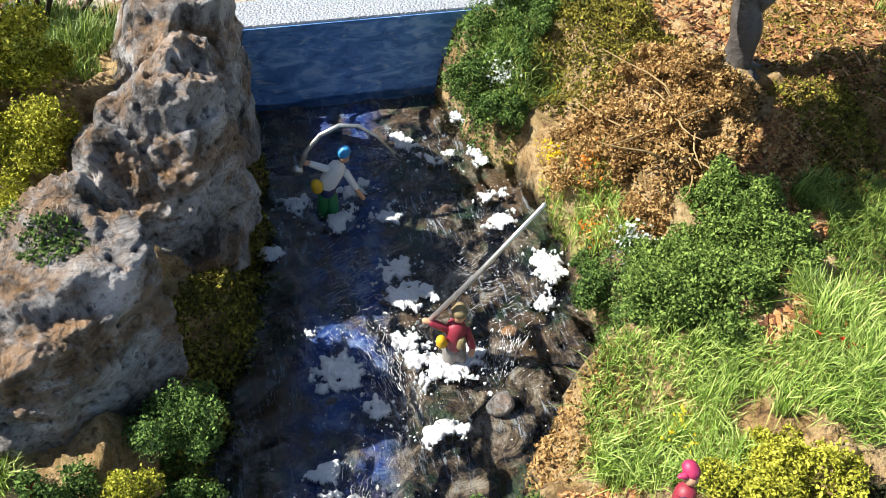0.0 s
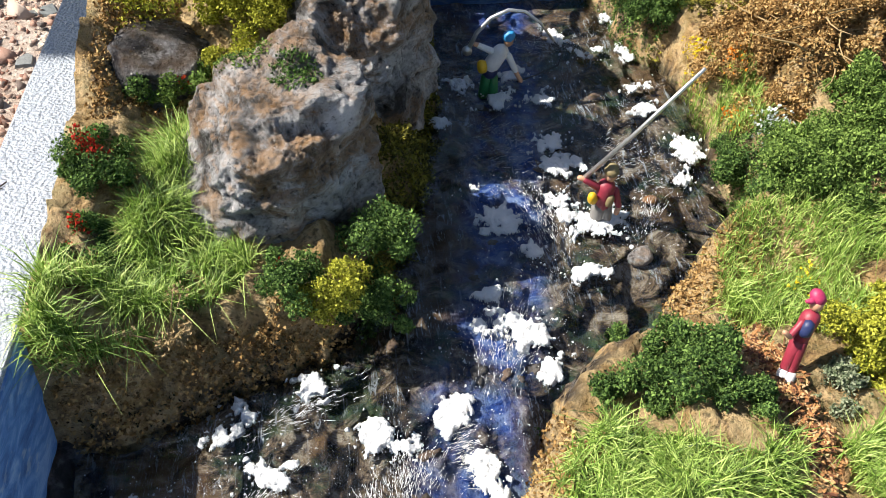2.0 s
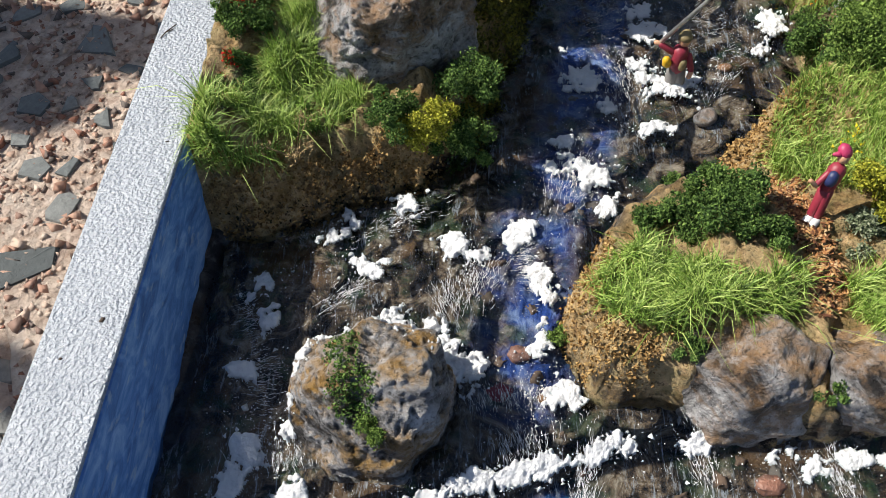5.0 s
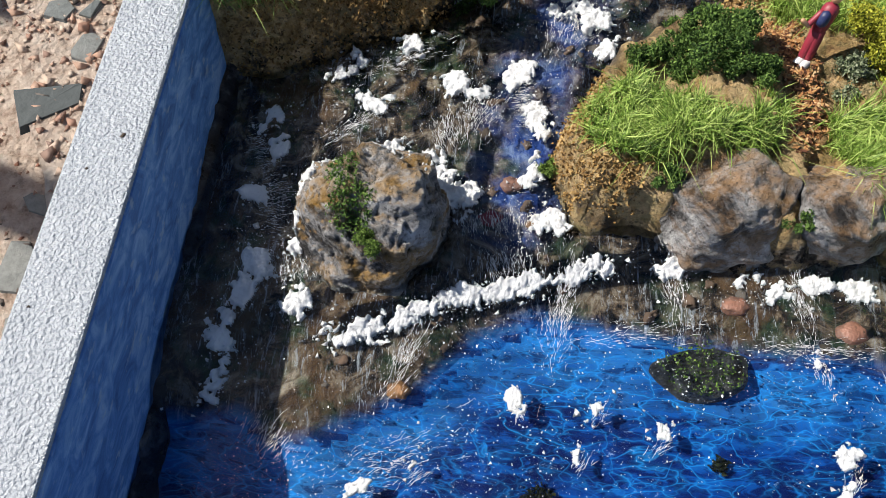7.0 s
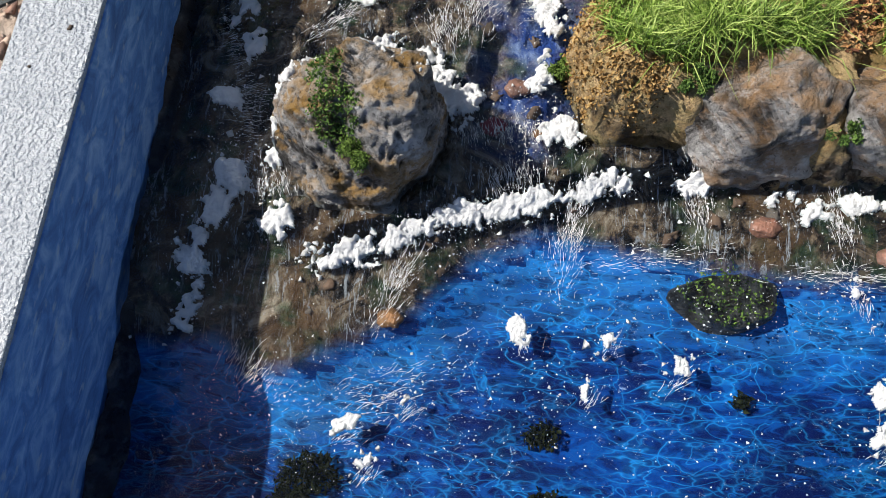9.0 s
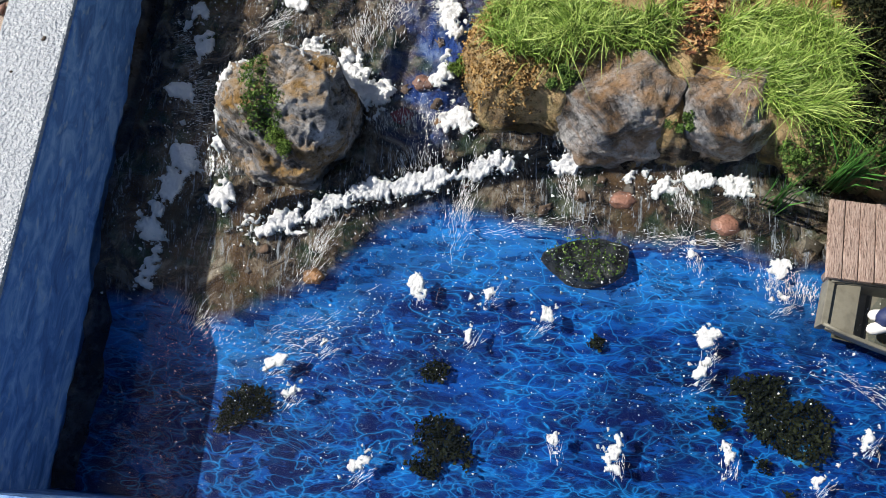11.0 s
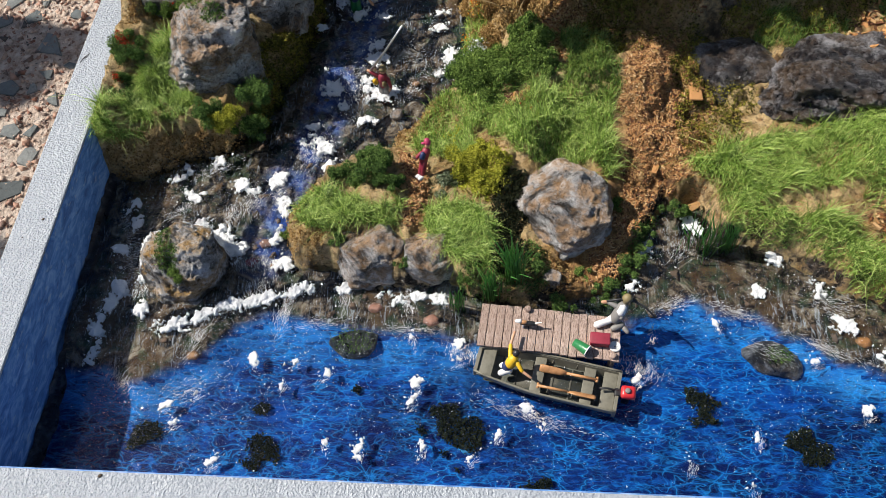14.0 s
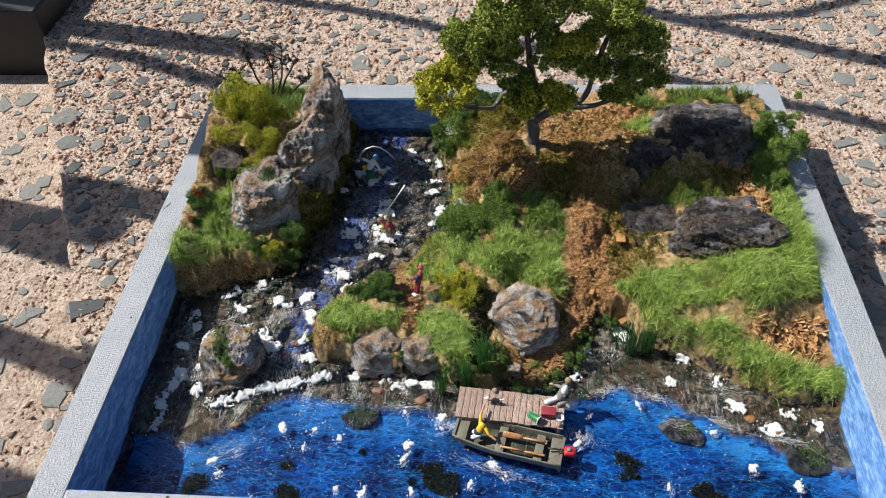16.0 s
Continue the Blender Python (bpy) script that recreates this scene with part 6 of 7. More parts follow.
shrub = thing("dead_shrub", 3.6, 23.6, land(3.6, 23.6), "bare dark brown shrub with knobbly twigs behind the grass", "shrub")
for k in range(7):
    a = (k - 3) * 0.33
    bx = (k - 3) * 0.35
    tip = (bx + math.sin(a) * 3.2, rng.normal(0, 0.6), 4.6 * math.cos(a) * rng.uniform(0.75, 1.1))
    midp = (bx + (tip[0] - bx) * 0.5 + rng.normal(0, 0.3), tip[1] * 0.5, tip[2] * 0.5)
    limb([(bx, 0, -0.2), midp, tip], 0.1, 0.04, shrub, "twig", TWIG_DARK, 6)
    for j in range(7):
        t = rng.uniform(0.1, 0.95)
        q = Vector(midp).lerp(Vector(tip), t)
        e = q + Vector((rng.normal(0, 0.6), rng.normal(0, 0.3), rng.uniform(0.3, 1.0)))
        part("twig", Shape().tube([q, (q + e) / 2 + Vector((0.06, 0, 0.05)), e], [0.045, 0.035, 0.02], 5), TWIG_DARK, shrub)
        v, f = flakes(np.array([q.lerp(e, u)[:] for u in np.linspace(0.1, 1, 10)]) + rng.normal(0, 0.06, (10, 3)), 0.12 * rng.uniform(0.6, 1.4, 10))
        part("bud", mesh_of("bud", v, f, TWIG_DARK, None, False), TWIG_DARK, shrub)

# ---- the jetty ----
JX, JY, JT = 19.78, -1.98, -5.5           # middle of the left end and turn
jetty = thing("jetty", JX, JY, 0.0, "small weathered brown plank jetty at the lake shore", "jetty")
jetty.rotation_euler = (0, 0, radians(JT))
plank_mesh = None
for k in range(17):
    w = 6.3 / 17
    if plank_mesh is None:
        s = Shape().box(0.012, -1.04, 0, w - 0.012, 1.04, 0.16, 0.02)
        plank_mesh = s.mesh("plank", PLANK)
    ob = part("plank", plank_mesh, PLANK, jetty)
    placed(ob, k * w, rng.normal(0, 0.02), 0.64 + rng.normal(0, 0.008))
    ob.rotation_euler = (rng.normal(0, 0.006), rng.normal(0, 0.01), rng.normal(0, 0.006))
for y in (-0.75, 0.75):
    part("beam", Shape().box(0.1, y - 0.1, 0.4, 6.2, y + 0.1, 0.63, 0.02), PLANK, jetty)
for px, py, top in ((2.1, 0.95, 0.98), (6.0, -0.85, 0.98), (0.4, -0.7, 0.62), (0.4, 0.75, 0.62), (6.05, 0.8, 0.9), (3.2, -0.75, 0.62)):
    part("post", Shape().tube([(px, py, -1.2), (px, py, top - 0.03), (px, py, top)], [0.15, 0.15, 0.11], 12), PLANK, jetty)

# ---- the boat ----
BX, BY, BT = 19.75, -3.6, -12.0
boat = thing("rowing_boat", BX, BY, -0.12, "flat drab olive model jon boat moored at the jetty", "boat")
boat.rotation_euler = (0, 0, radians(BT))
LEN = 6.25


def half_width(t):
    return 0.60 + 0.37 * min(1.0, t / 0.42) ** 0.75


stations = [i / 16 for i in range(17)]
s = Shape()
rings = []
for t in stations:
    w = half_width(t)
    rise = 0.22 * max(0, 1 - t / 0.3) ** 2
    top = 0.62 + 0.06 * max(0, 1 - t / 0.35)
    rings.append([(t * LEN, -w, top), (t * LEN, -w * 0.88, 0.0 + rise), (t * LEN, w * 0.88, 0.0 + rise), (t * LEN, w, top), (t * LEN, w - 0.1, top), (t * LEN, w * 0.88 - 0.09, 0.1 + rise), (t * LEN, -w * 0.88 + 0.09, 0.1 + rise), (t * LEN, -w + 0.1, top)])
verts = [p for r in rings for p in r]
faces = [(i * 8 + k, i * 8 + (k + 1) % 8, (i + 1) * 8 + (k + 1) % 8, (i + 1) * 8 + k) for i in range(16) for k in range(8)]
s.add(verts, faces)
s.box(-0.06, -0.6, 0.2, 0.1, 0.6, 0.7, 0.02).box(LEN - 0.1, -0.97, 0.0, LEN + 0.05, 0.97, 0.64, 0.02)
part("hull", s, BOAT, boat, shade=False)
for side in (-1, 1):
    g = Shape().tube([(t * LEN, side * (half_width(t) - 0.03), 0.66 + 0.06 * max(0, 1 - t / 0.35)) for t in stations], 0.055, 6)
    part("gunwale", g, BOAT, boat)
part("bow_deck", Shape().box(0.1, -0.66, 0.5, 0.75, 0.66, 0.6, 0.02), BOAT, boat)
for bx, bw in ((2.75, 0.5), (4.95, 0.5)):
    part("bench", Shape().box(bx - bw / 2, -0.88, 0.36, bx + bw / 2, 0.88, 0.46, 0.02), BOAT, boat)
part("stern_bench", Shape().box(5.55, -0.88, 0.36, 6.15, 0.88, 0.46, 0.02), BOAT, boat)
for bx in (1.1, 1.8, 3.4, 4.2, 5.3):
    part("rib", Shape().box(bx - 0.04, -0.72, 0.1, bx + 0.04, 0.72, 0.15, 0.01), BOAT_IN, boat)
part("floor", Shape().box(0.4, -0.7, 0.1, 6.1, 0.7, 0.115, 0.0), BOAT_IN, boat)
for bx, side in ((3.3, 1), (3.3, -1), (4.35, 1), (4.35, -1)):
    part("rowlock", Shape().tube([(bx, side * 0.7, 0.45), (bx, side * 0.7, 0.78)], 0.03, 6).box(bx - 0.06, side * 0.7 - 0.03, 0.4, bx + 0.06, side * 0.7 + 0.03, 0.5, 0.01), BOAT_IN, boat)
motor = thing("outboard_motor", 26.0, -4.95, 0.55, "red outboard motor with a grey cap on the boat's stern", "motor")
motor.rotation_euler = (0, 0, radians(-6))
m = Shape().box(-0.05, -0.28, -0.1, 0.58, 0.28, 0.28, 0.14)
cowl = part("cowl", m, RED, motor, "glossy red cowl")
part("cap", Shape().tube([(0.22, 0, 0.27), (0.22, 0, 0.36), (0.22, 0, 0.38)], [0.12, 0.12, 0.07], 12), GREY, cowl)
part("leg", Shape().box(0.1, -0.1, -1.1, 0.4, 0.1, -0.1, 0.03), BLACK, motor)
part("clamp", Shape().box(-0.3, -0.16, -0.2, 0.0, 0.16, 0.05, 0.03), BLACK, motor)
part("tiller", Shape().tube([(0.0, 0.05, 0.0), (-0.6, 0.1, 0.02), (-0.95, 0.05, 0.05)], [0.05, 0.05, 0.06], 8), BLACK, motor)
for (ax, ay), (bx, by), flip in (((22.5, -3.9), (25.1, -4.42), 0), ((22.3, -4.72), (24.9, -5.2), 1)):
    ln, an = math.hypot(bx - ax, by - ay), math.atan2(by - ay, bx - ax)
    oar = thing("oar", ax if not flip else bx, ay if not flip else by, 0.5, "varnished orange-brown wooden oar lying across the benches", "oar", "oars")
    oar.rotation_euler = (0, 0, an + (math.pi if flip else 0))
    part("blade", Shape().tube([(0, 0, 0), (0.1, 0, 0), (0.9, 0, 0.01), (1.25, 0, 0.02)], [0.15, 0.19, 0.17, 0.07], 10, 0, 0.35), OAR, oar)
    part("shaft", Shape().tube([(1.2, 0, 0.02), (ln - 0.1, 0, 0.03)], 0.065, 8), OAR, oar)
    part("grip", Shape().tube([(ln - 0.12, -0.12, 0.03), (ln - 0.12, 0.12, 0.03)], 0.06, 8), OAR, oar)

# ---- things on the jetty ----
bucket = thing("bucket", 24.3, -3.05, 0.98, "green bucket lying on its side on the jetty", "bucket")
bucket.rotation_euler = (0, 0, radians(-35))
b = Shape().tube([(-0.38, 0, 0), (-0.36, 0, 0), (0.30, 0, 0.02), (0.34, 0, 0.02), (0.33, 0, 0.02), (-0.25, 0, 0)], [0.16, 0.19, 0.25, 0.27, 0.21, 0.16], 18)
body = part("body", b, GREEN, bucket)
part("rim", Shape().tube([(0.33 + 0.0 * a, 0.25 * math.cos(a), 0.02 + 0.25 * math.sin(a)) for a in np.linspace(0, 6.283, 19)], 0.03, 6), WHITE, body, "pale worn rim")
# Black disc across the mouth puts the hollow's shade into the shape.
part("inside", Shape().tube([(0.335, 0, 0.02), (0.34, 0, 0.02)], 0.215, 16), BLACK, body, "dark hollow inside")
cooler = thing("cool_box", 25.12, -2.72, 0.80, "small dark red cool box on the jetty", "cool box")
cooler.rotation_euler = (0, 0, radians(-4))
part("box", Shape().box(-0.42, -0.26, 0, 0.42, 0.26, 0.32, 0.05), MAROON, cooler)
part("lid", Shape().box(-0.44, -0.28, 0.325, 0.44, 0.28, 0.43, 0.05), MAROON, cooler)
coil = thing("rope_coil", 25.78, -2.95, 0.83, "coil of pale grey rope on the jetty", "rope")
for r in (0.22, 0.15, 0.08):
    part("turn", Shape().tube([(r * math.cos(a), r * math.sin(a), 0.03) for a in np.linspace(0, 6.283, 22)], 0.04, 6), WHITE, coil)
part("core", Shape().tube([(0, 0, -0.02), (0, 0, 0.03)], 0.23, 16), GREY, coil)


# ---- model figurines: plain single shapes ----
def figurine(name, x, y, z, turn, pieces, mats, label, category="figurine"):
    s = Shape()
    for a, b, ra, rb, slot in pieces:
        s.capsule(a, b, ra, rb, slot)
    ob = tagged(placed(new(name, s.mesh(name, mats)), x, y, z), label, category, "model figurines")
    ob.rotation_euler = (0, 0, radians(turn))
    return ob


figurine("figurine", 21.15, -3.95, 0.25, 0, [((-0.35, -0.25, 0.25), (0.02, -0.15, 0.32), 0.15, 0.15, 0), ((-0.3, 0.1, 0.25), (0.02, 0.12, 0.32), 0.14, 0.14, 0), ((-0.1, 0, 0.42), (0.05, 0.08, 0.55), 0.24, 0.25, 1), ((0.05, 0.05, 0.62), (0.18, 0.15, 0.9), 0.25, 0.23, 2),
         ((0.05, 0.25, 0.95), (0.05, 0.75, 1.0), 0.11, 0.09, 2), ((0.05, 0.78, 1.0), (0.22, 1.4, 0.98), 0.07, 0.06, 3), ((0.35, 0.0, 0.85), (0.55, -0.3, 0.7), 0.11, 0.09, 2), ((0.57, -0.32, 0.68), (0.95, -0.55, 0.55), 0.07, 0.06, 3), ((0.28, 0.3, 1.12), (0.3, 0.32, 1.18), 0.15, 0.16, 4)],
         [WHITE, NAVY, YELLOW, SKIN, BLACK], "seated toy figurine in a yellow top inside the boat")
figurine("figurine", 25.75, -1.5, 0.80, 0, [((-0.7, -0.45, 0.12), (-0.25, -0.3, 0.2), 0.17, 0.15, 0), ((-0.25, -0.3, 0.22), (0.05, -0.15, 0.3), 0.15, 0.2, 0), ((0.0, -0.6, 0.1), (0.35, -0.45, 0.15), 0.14, 0.16, 1), ((0.1, -0.2, 0.35), (0.35, 0.1, 0.85), 0.27, 0.26, 1), ((0.2, 0.1, 0.8), (-0.25, 0.35, 0.8), 0.12, 0.1, 1),
         ((-0.28, 0.36, 0.8), (-0.5, 0.35, 0.82), 0.08, 0.08, 2), ((0.5, 0.0, 0.8), (0.3, -0.3, 0.6), 0.11, 0.1, 1), ((0.5, 0.3, 1.12), (0.52, 0.34, 1.22), 0.19, 0.24, 3), ((0.28, -0.08, 0.75), (0.34, 0.0, 0.95), 0.22, 0.18, 0), ((0.45, -0.55, 0.1), (0.6, -0.75, 0.1), 0.12, 0.1, 1)],
         [WHITE, GREY, SKIN, KHAKI], "crouching toy figurine in grey and white on the jetty")
figurine("toy_dog", 21.95, -2.05, 0.80, -4, [((-0.25, 0, 0.3), (0.25, 0, 0.3), 0.11, 0.12, 1), ((-0.36, 0.02, 0.42), (-0.5, 0.02, 0.4), 0.11, 0.08, 0), ((-0.2, 0.08, 0.05), (-0.2, 0.07, 0.25), 0.05, 0.06, 0), ((-0.2, -0.08, 0.05), (-0.2, -0.07, 0.25), 0.05, 0.06, 0), ((0.25, 0.08, 0.05), (0.22, 0.07, 0.25), 0.05, 0.06, 2),
         ((0.25, -0.08, 0.05), (0.22, -0.07, 0.25), 0.05, 0.06, 2), ((0.33, 0, 0.36), (0.6, 0.02, 0.48), 0.04, 0.03, 0), ((-0.22, 0, 0.38), (-0.12, 0, 0.39), 0.1, 0.1, 3)], [WHITE, BLACK, GREY, OAR], "tiny black and white toy dog on the jetty", "toy dog")
figurine("figurine", 16.6, 5.6, land(16.6, 5.6) - 0.02, 0, [((0.0, 0.0, 0.08), (-0.12, -0.12, 0.1), 0.13, 0.13, 0), ((0.15, -0.1, 0.08), (0.02, -0.22, 0.1), 0.12, 0.12, 0), ((0.02, 0.05, 0.2), (0.2, 0.3, 0.85), 0.12, 0.17, 1), ((0.15, -0.02, 0.2), (0.25, 0.28, 0.85), 0.12, 0.17, 1), ((0.24, 0.34, 0.95), (0.38, 0.5, 1.4), 0.2, 0.22, 1), ((0.2, 0.25, 1.25), (0.24, 0.3, 1.4), 0.15, 0.14, 2),
         ((0.15, 0.4, 1.4), (-0.1, 0.25, 1.15), 0.09, 0.08, 1), ((-0.12, 0.22, 1.15), (-0.28, 0.25, 1.3), 0.06, 0.06, 3), ((0.45, 0.6, 1.72), (0.46, 0.62, 1.78), 0.15, 0.15, 3), ((0.47, 0.66, 1.86), (0.44, 0.72, 1.92), 0.17, 0.16, 4), ((0.3, 0.62, 1.86), (0.2, 0.62, 1.86), 0.08, 0.05, 4)],
         [WHITE, MAROON, NAVY, SKIN, PINK], "leaning toy figurine in maroon and navy on the bank")
figurine("figurine", 14.05, 12.0, 0.35, 0, [((-0.08, 0, 0.0), (-0.05, 0, 0.6), 0.2, 0.22, 0), ((0.2, -0.05, 0.0), (0.12, 0, 0.6), 0.18, 0.22, 0), ((0.03, 0, 0.75), (0.06, 0.05, 1.3), 0.24, 0.27, 1), ((0.12, -0.2, 0.9), (0.15, -0.2, 1.1), 0.12, 0.12, 2), ((-0.2, 0.05, 1.35), (-0.55, 0.15, 1.55), 0.11, 0.1, 1), ((-0.57, 0.16, 1.57), (-0.7, 0.2, 1.6), 0.08, 0.08, 3),
         ((0.32, 0, 1.2), (0.45, -0.15, 0.75), 0.12, 0.1, 1), ((0.46, -0.18, 0.68), (0.4, -0.25, 0.55), 0.08, 0.08, 3), ((0.12, 0.05, 1.72), (0.13, 0.05, 1.8), 0.17, 0.17, 3), ((0.13, 0.06, 1.92), (0.14, 0.07, 1.98), 0.22, 0.17, 2), ((-0.33, -0.1, 1.0), (-0.36, -0.12, 1.15), 0.15, 0.13, 4)],
         [GREY, MAROON, KHAKI, SKIN, YELLOW], "toy angler figurine in maroon shirt and khaki hat in the stream")
figurine("figurine", 12.0, 18.5, 0.35, 0, [((-0.4, 0, 0.0), (-0.3, 0, 0.7), 0.18, 0.2, 0), ((-0.05, -0.1, 0.0), (-0.1, 0, 0.7), 0.18, 0.2, 0), ((-0.2, 0, 0.9), (-0.15, 0.05, 1.0), 0.26, 0.26, 1), ((-0.15, 0, 1.2), (0.15, 0.05, 1.65), 0.28, 0.27, 2), ((-0.1, 0.05, 1.65), (-0.6, 0.1, 1.9), 0.12, 0.1, 2), ((-0.62, 0.1, 1.92), (-0.8, 0.1, 1.98), 0.08, 0.08, 3),
         ((0.4, 0, 1.5), (0.65, -0.15, 1.0), 0.12, 0.1, 2), ((0.66, -0.16, 0.95), (0.85, -0.2, 0.6), 0.08, 0.08, 3), ((0.38, 0.05, 2.0), (0.4, 0.05, 2.05), 0.16, 0.16, 3), ((0.38, 0.08, 2.18), (0.42, 0.06, 2.24), 0.21, 0.19, 4), ((-0.5, -0.2, 1.2), (-0.52, -0.2, 1.35), 0.18, 0.17, 5)],
         [GREEN, NAVY, WHITE, SKIN, CYAN, YELLOW], "toy angler figurine in white shirt and blue cap in the stream")
rod = thing("fishing_rod", 13.3, 12.25, 1.75, "straight silvery fishing rod held over the stream", "fishing rod")
part("blank", Shape().tube([(0.0, 0, -0.1), (1.2, -0.4, 1.95), (2.38, -0.8, 4.15)], [0.075, 0.06, 0.045], 8), SILVER, rod)
part("reel", Shape().ball((0.0, 0.0, -0.1), (0.12, 0.1, 0.12), 0, 2), BLACK, rod)
rod = thing("fishing_rod", 11.05, 18.5, 2.2, "silvery fishing rod bent in a full arc", "fishing rod")
part("blank", Shape().tube([(0, 0, 0), (0.25, 0, 0.6), (0.7, 0, 1.1), (1.25, 0, 1.35), (1.8, 0, 1.25), (2.35, 0, 0.8), (2.85, 0, 0.1)], [0.08, 0.075, 0.07, 0.065, 0.06, 0.05, 0.04], 8), SILVER, rod)
part("line", Shape().tube([(2.85, 0, 0.1), (3.2, 0, -0.35), (3.1, 0, -0.85), (2.4, -0.05, -1.15), (1.7, -0.1, -1.35)], 0.025, 5), BLACK, rod)
part("reel", Shape().tube([(-0.05, 0.05, -0.05), (-0.05, -0.08, -0.05)], 0.16, 12), SILVER, rod)
rod = thing("fishing_rod", 25.4, -1.15, 1.7, "black fishing rod bending over the lake", "fishing rod")
part("blank", Shape().tube([(0, 0, 0), (0.6, 0.05, 0.12), (1.2, -0.02, 0.12), (1.7, -0.3, 0.02), (2.1, -0.7, -0.12)], [0.05, 0.055, 0.06, 0.05, 0.04], 8), BLACK, rod)

# ---- the paving round the frame ----
EDGE = (-6.3, 2.0), (-27.1, 42.7)          # the slab's edge
ex, ey = EDGE[1][0] - EDGE[0][0], EDGE[1][1] - EDGE[0][1]
el = math.hypot(ex, ey)
ex, ey = ex / el, ey / el


def slab_side(x, y):
    """Distance to the inside of the slab's edge."""
    return (x - EDGE[0][0]) * ey - (y - EDGE[0][1]) * ex


def slab_height(x, y):
    return FLOOR - 0.03 + 0.05 * fractal(x, y, 0.5, 4) - 0.05


def slab_mesh():
    s = np.linspace(-60, 140, 400)
    d = np.concatenate([np.linspace(0, 12, 60), np.linspace(12.5, 30, 60), np.linspace(31, 150, 60)])
    gs, gd = np.meshgrid(s, d)
    wob = 0.5 * fractal(gs, 0 * gs, 0.35, 4) * smooth(1 - gd / 1.5)
    x, y = EDGE[0][0] + gs * ex + (gd + wob) * ey, EDGE[0][1] + gs * ey - (gd + wob) * ex
    z = slab_height(x, y)
    top = np.stack([x, y, z], -1).reshape(-1, 3)
    low = np.stack([x[0] - 0.2 * ey, y[0] + 0.2 * ex, z[0] - 6], -1)
    mid = np.stack([x[0] - 0.15 * ey, y[0] + 0.15 * ex, z[0] - 0.35], -1)
    nx, ny, n = len(s), len(d), top.shape[0]
    i = (np.arange(ny - 1)[:, None] * nx + np.arange(nx - 1)[None]).ravel()
    f = [np.stack([i, i + nx, i + nx + 1, i + 1], 1)]
    j = np.arange(nx - 1)
    f += [np.stack([n + j, j, j + 1, n + j + 1], 1), np.stack([n + nx + j, n + j, n + j + 1, n + nx + j + 1], 1)]
    return mesh_of("pavement", np.concatenate([top, mid, low]), np.concatenate(f), MATRIX)


pavement = tagged(new("pavement", slab_mesh()), "pinkish exposed-aggregate concrete slab under the frame", "paving", kind="structure")
LOW = FLOOR - 5.0
gx, gy = np.meshgrid(np.linspace(-400, 400, 60), np.linspace(-400, 400, 60))
i = (np.arange(59)[:, None] * 60 + np.arange(59)[None]).ravel()
ground = tagged(new("ground", mesh_of("ground", np.stack([gx.ravel(), gy.ravel(), LOW + 0 * gx.ravel()], 1), np.stack([i, i + 1, i + 61, i + 60], 1), MATRIX)), "pinkish aggregate concrete, lower than the slab", "ground", kind="structure")


def stone_shape(seed):
    r = random.Random(seed)
    n = r.randint(5, 8)
    ang = sorted(r.uniform(0, 6.28) for _ in range(n))
    if max(b - a for a, b in zip(ang, ang[1:] + [ang[0] + 6.28])) > 2.4:
        ang = [6.28 * k / n + r.uniform(-0.3, 0.3) for k in range(n)]
    el2 = r.uniform(0.5, 0.95)
    low, top = [], []
    for a in ang:
        q = r.uniform(0.75, 1.1)
        low.append((math.cos(a) * q, math.sin(a) * q * el2, -0.3))
        top.append((math.cos(a) * q * 0.86, math.sin(a) * q * el2 * 0.86, r.uniform(0.10, 0.22)))
    s = Shape().add(low + top + [(0, 0, 0.24)], [(k, (k + 1) % n, n + (k + 1) % n, n + k) for k in range(n)] + [(n + k, n + (k + 1) % n, 2 * n) for k in range(n)])
    return s


stone_meshes = [stone_shape(k).mesh("stone", CHIP_GREY, False) for k in range(14)]
made, tries, rest, near_spots = 0, 0, Shape(), []
spots = []
while len(spots) < 2400 and tries < 26000:
    tries += 1
    x, y = rng.uniform(-34, 66), rng.uniform(-22, 62)
    if slab_side(x, y) < 0.7 or (-2.6 < x < 44.3 and -12.4 < y < 27.2):
        continue
    r = (rng.gamma(4, 0.2) + 0.28) * (1.0 if x < 8 or x > 44 else 0.7)
    if x > 8 and y > 27 and rng.random() < 0.55:
        continue
    if any(abs(x - a) < (r + b) * 0.95 and abs(y - c) < (r + b) * 0.95 for a, c, b in spots):
        continue
    spots.append((x, y, r))
spots.sort(key=lambda q: abs(q[0] + 6) + 0.4 * abs(q[1] - 12))
for k, (x, y, r) in enumerate(spots):
    turn = rng.uniform(0, 6.28)
    if k < 290:
        ob = part("stone", stone_meshes[k % 14], CHIP_GREY, pavement)
        placed(ob, x, y, float(slab_height(np.array([x]), np.array([y]))[0]))
        ob.rotation_euler, ob.scale = (rng.normal(0, 0.05), rng.normal(0, 0.05), turn), (r, r, 0.7)
    else:
        s = stone_shape(k)
        c, sn, z = math.cos(turn), math.sin(turn), float(slab_height(np.array([x]), np.array([y]))[0])
        rest.add([(x + (p[0] * c - p[1] * sn) * r, y + (p[0] * sn + p[1] * c) * r, z + p[2] * 0.7) for p in s.v], s.f)
tagged(part("far_stones", rest, CHIP_GREY, pavement, "grey slate stones set in concrete", False), kind="stuff")


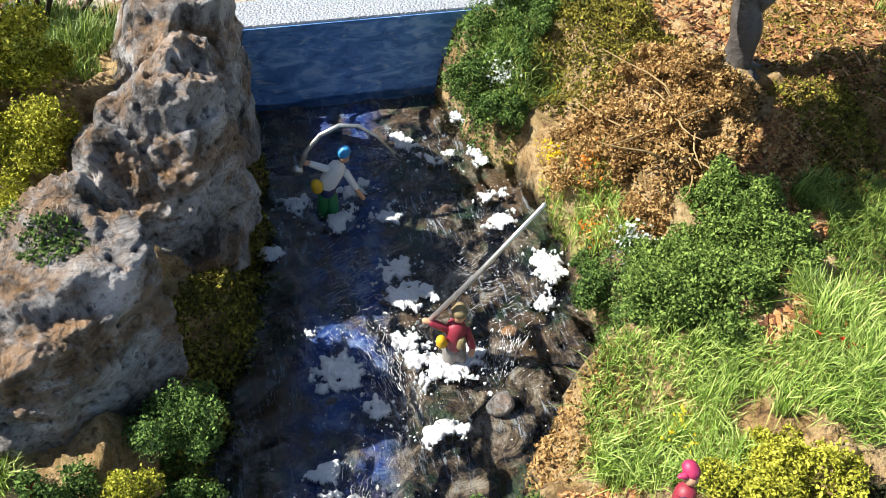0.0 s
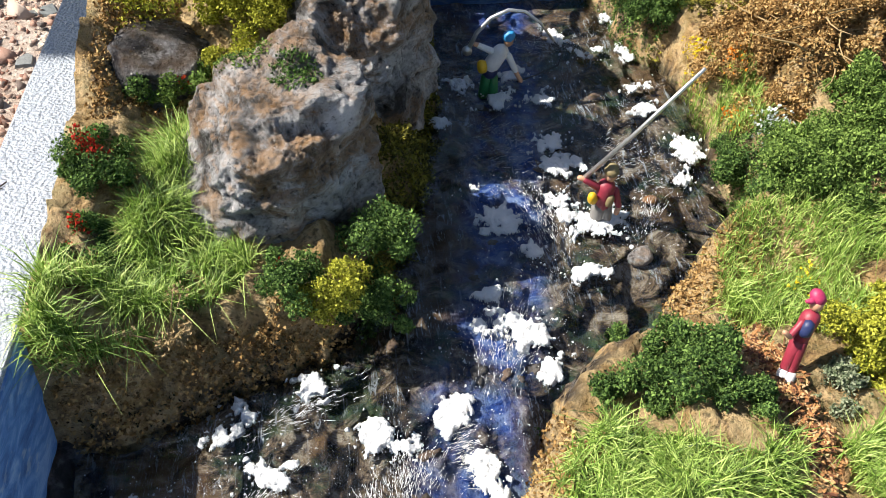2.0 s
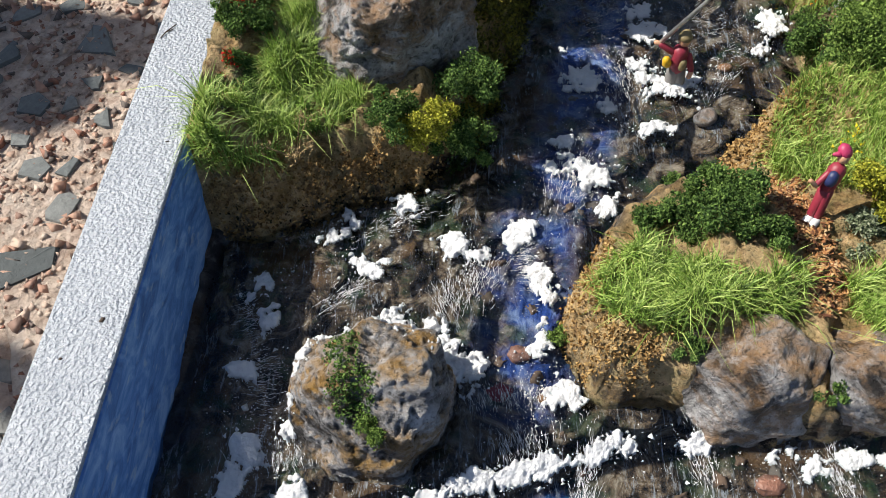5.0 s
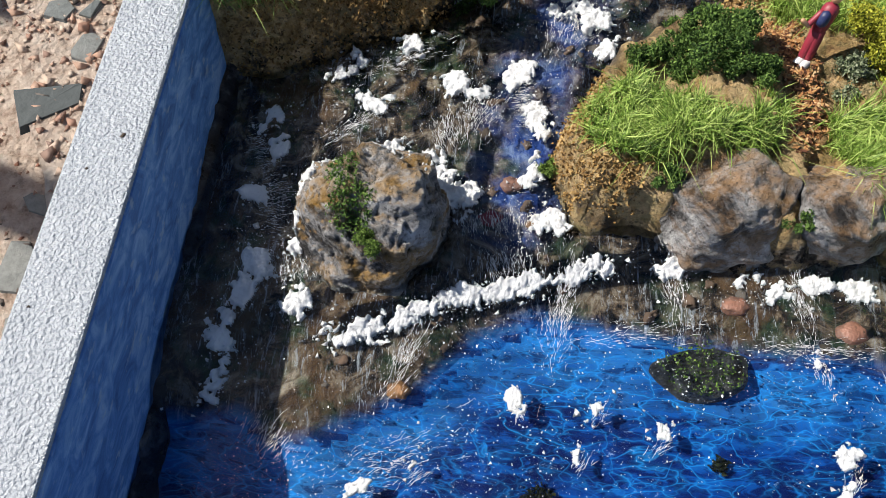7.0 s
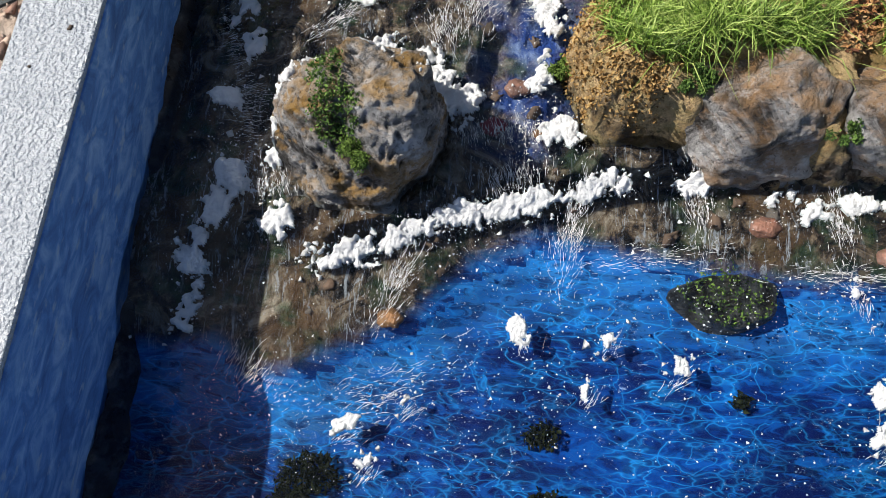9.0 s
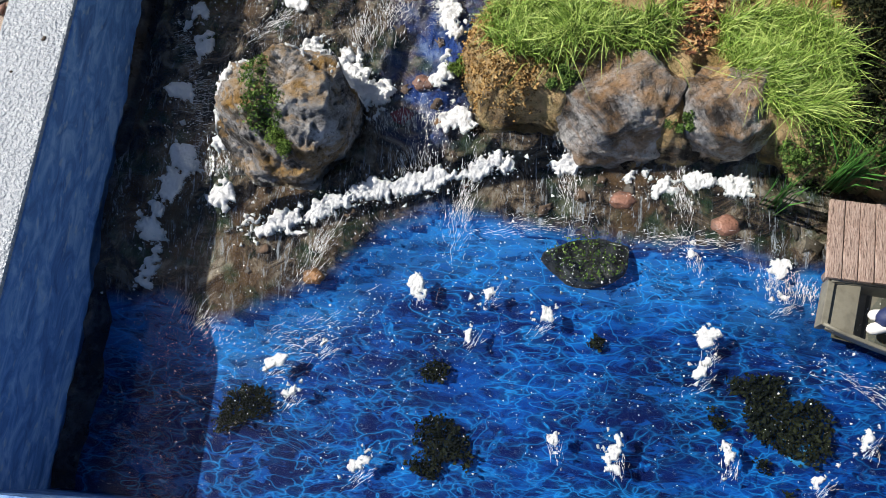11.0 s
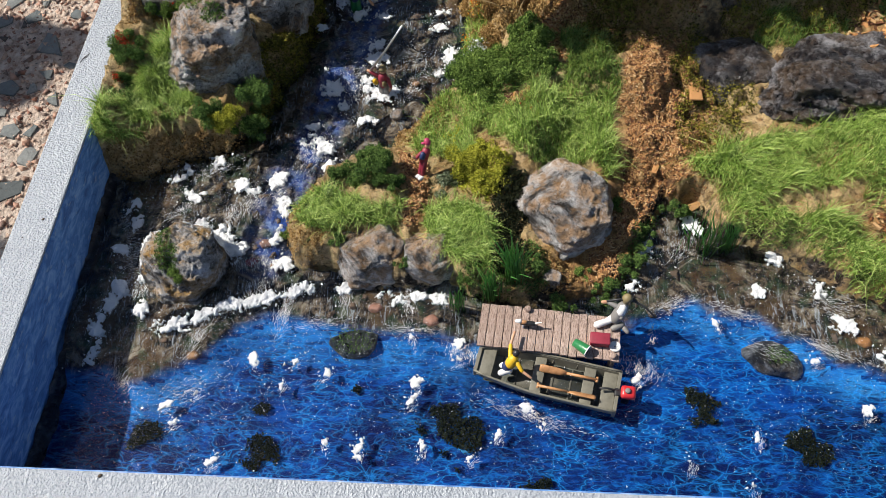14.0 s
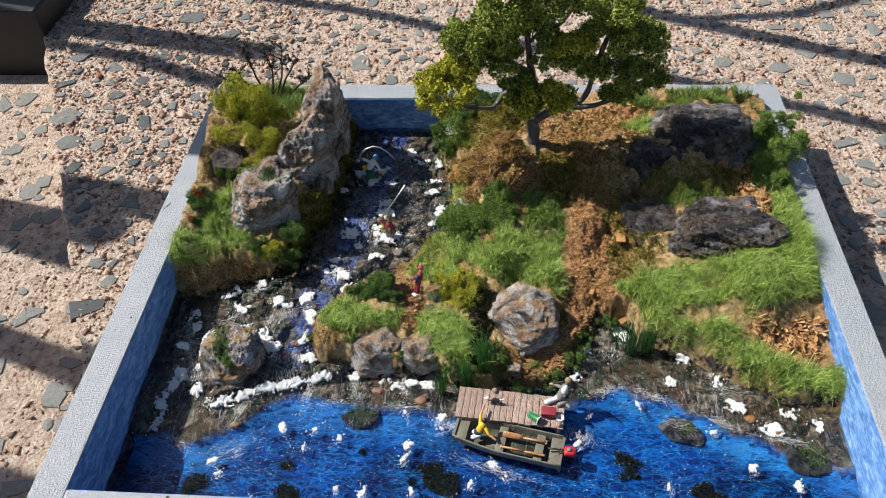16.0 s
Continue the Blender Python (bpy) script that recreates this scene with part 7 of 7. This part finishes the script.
def pebble_field(name, number, area, height, parent, allowed):
    px, py = rng.uniform(area[0], area[1], number), rng.uniform(area[2], area[3], number)
    ok = allowed(px, py)
    px, py = px[ok], py[ok]
    v, f = grains(np.stack([px, py, height(px, py)], 1), rng.gamma(1.8, 0.05, len(px)) + 0.045, 0.8)
    return tagged(part(name, mesh_of(name, v, f, PEBBLES, None, True), PEBBLES, parent, "mixed pinkish and tan pebbles in concrete"), kind="stuff")


pebble_field("pebbles", 24000, (-32, 0, -20, 58), slab_height, pavement, lambda x, y: (slab_side(x, y) > 0.2) & ~((x > -2.2) & (y < 27)))
pebble_field("pebbles", 16000, (-2, 66, 10, 60), slab_height, pavement, lambda x, y: ((x > 44.2) | (y > 27)))
pebble_field("pebbles", 7000, (-50, -5, -30, 40), lambda x, y: LOW + 0 * x, ground, lambda x, y: slab_side(x, y) < -0.5)
s = Shape()
for k in range(330):
    x, y = rng.uniform(-48, -4), rng.uniform(-28, 40)
    if slab_side(x, y) < -1:
        st, r, turn = stone_shape(k + 5000), rng.gamma(4, 0.17) + 0.25, rng.uniform(0, 6.28)
        c, sn = math.cos(turn), math.sin(turn)
        s.add([(x + (p[0] * c - p[1] * sn) * r, y + (p[0] * sn + p[1] * c) * r, LOW + p[2] * 0.7) for p in st.v], st.f)
tagged(part("low_stones", s, CHIP_GREY, ground, "grey slate stones set in concrete", False), kind="stuff")

# ---- iron railing added out of view to throw the bars of shade over the paving ----
railing = thing("iron_railing", -60, 30, LOW, "black iron railing whose bars shade the paving", "railing")
sx, sy = math.cos(radians(SUN_AZ)) / math.tan(radians(SUN_EL)), math.sin(radians(SUN_AZ)) / math.tan(radians(SUN_EL))


def rail(points, thick, height, at=FLOOR):
    """A bar whose shade falls through the given places at the level at; height: of the bar over that level."""
    pts = [(x + sx * height + 60, y + sy * height - 30, at + height - LOW) for x, y in points]
    return part("bar", Shape().tube(pts, thick / 2, 10), IRON, railing)


rail([(-40, 48.3), (-26.9, 42.8), (-16.5, 40.0), (-5.5, 35.0), (8, 29.6)], 2.0, 60)
rail([(-60, 33), (-21.1, 18.5), (-9.5, 14.6)], 4.0, 50)
rail([(-40, 14.5), (-14, 5.6), (-6.2, 2.0)], 2.8, 50)
rail([(-20, 56.5), (-1.5, 51.0), (6.4, 48.9), (15.8, 45.0), (34, 37.6), (49, 31.2), (60, 26)], 1.7, 60)
rail([(20, 55.5), (37.8, 47.8), (52.5, 41.0), (58, 38.5), (75, 31)], 2.2, 60)
rail([(40, 46.8), (46, 47.0), (52, 47.6), (58, 50.2), (64, 55)], 1.5, 60)
# Short bar added only to shade the left rim.
rail([(-1.0, 17.4), (-1.0, 25.6)], 2.2, 40, H)
part("foot", Shape().box(10, 14.0, 0, 32.6, 34, 8.0, 0.3), IRON, railing)
for x, y in ((0, 0), (0, 24), (0, -24)):
    part("upright", Shape().box(x - 1.5, y - 1.5, 0, x + 1.5, y + 1.5, 66, 0.2), IRON, railing)
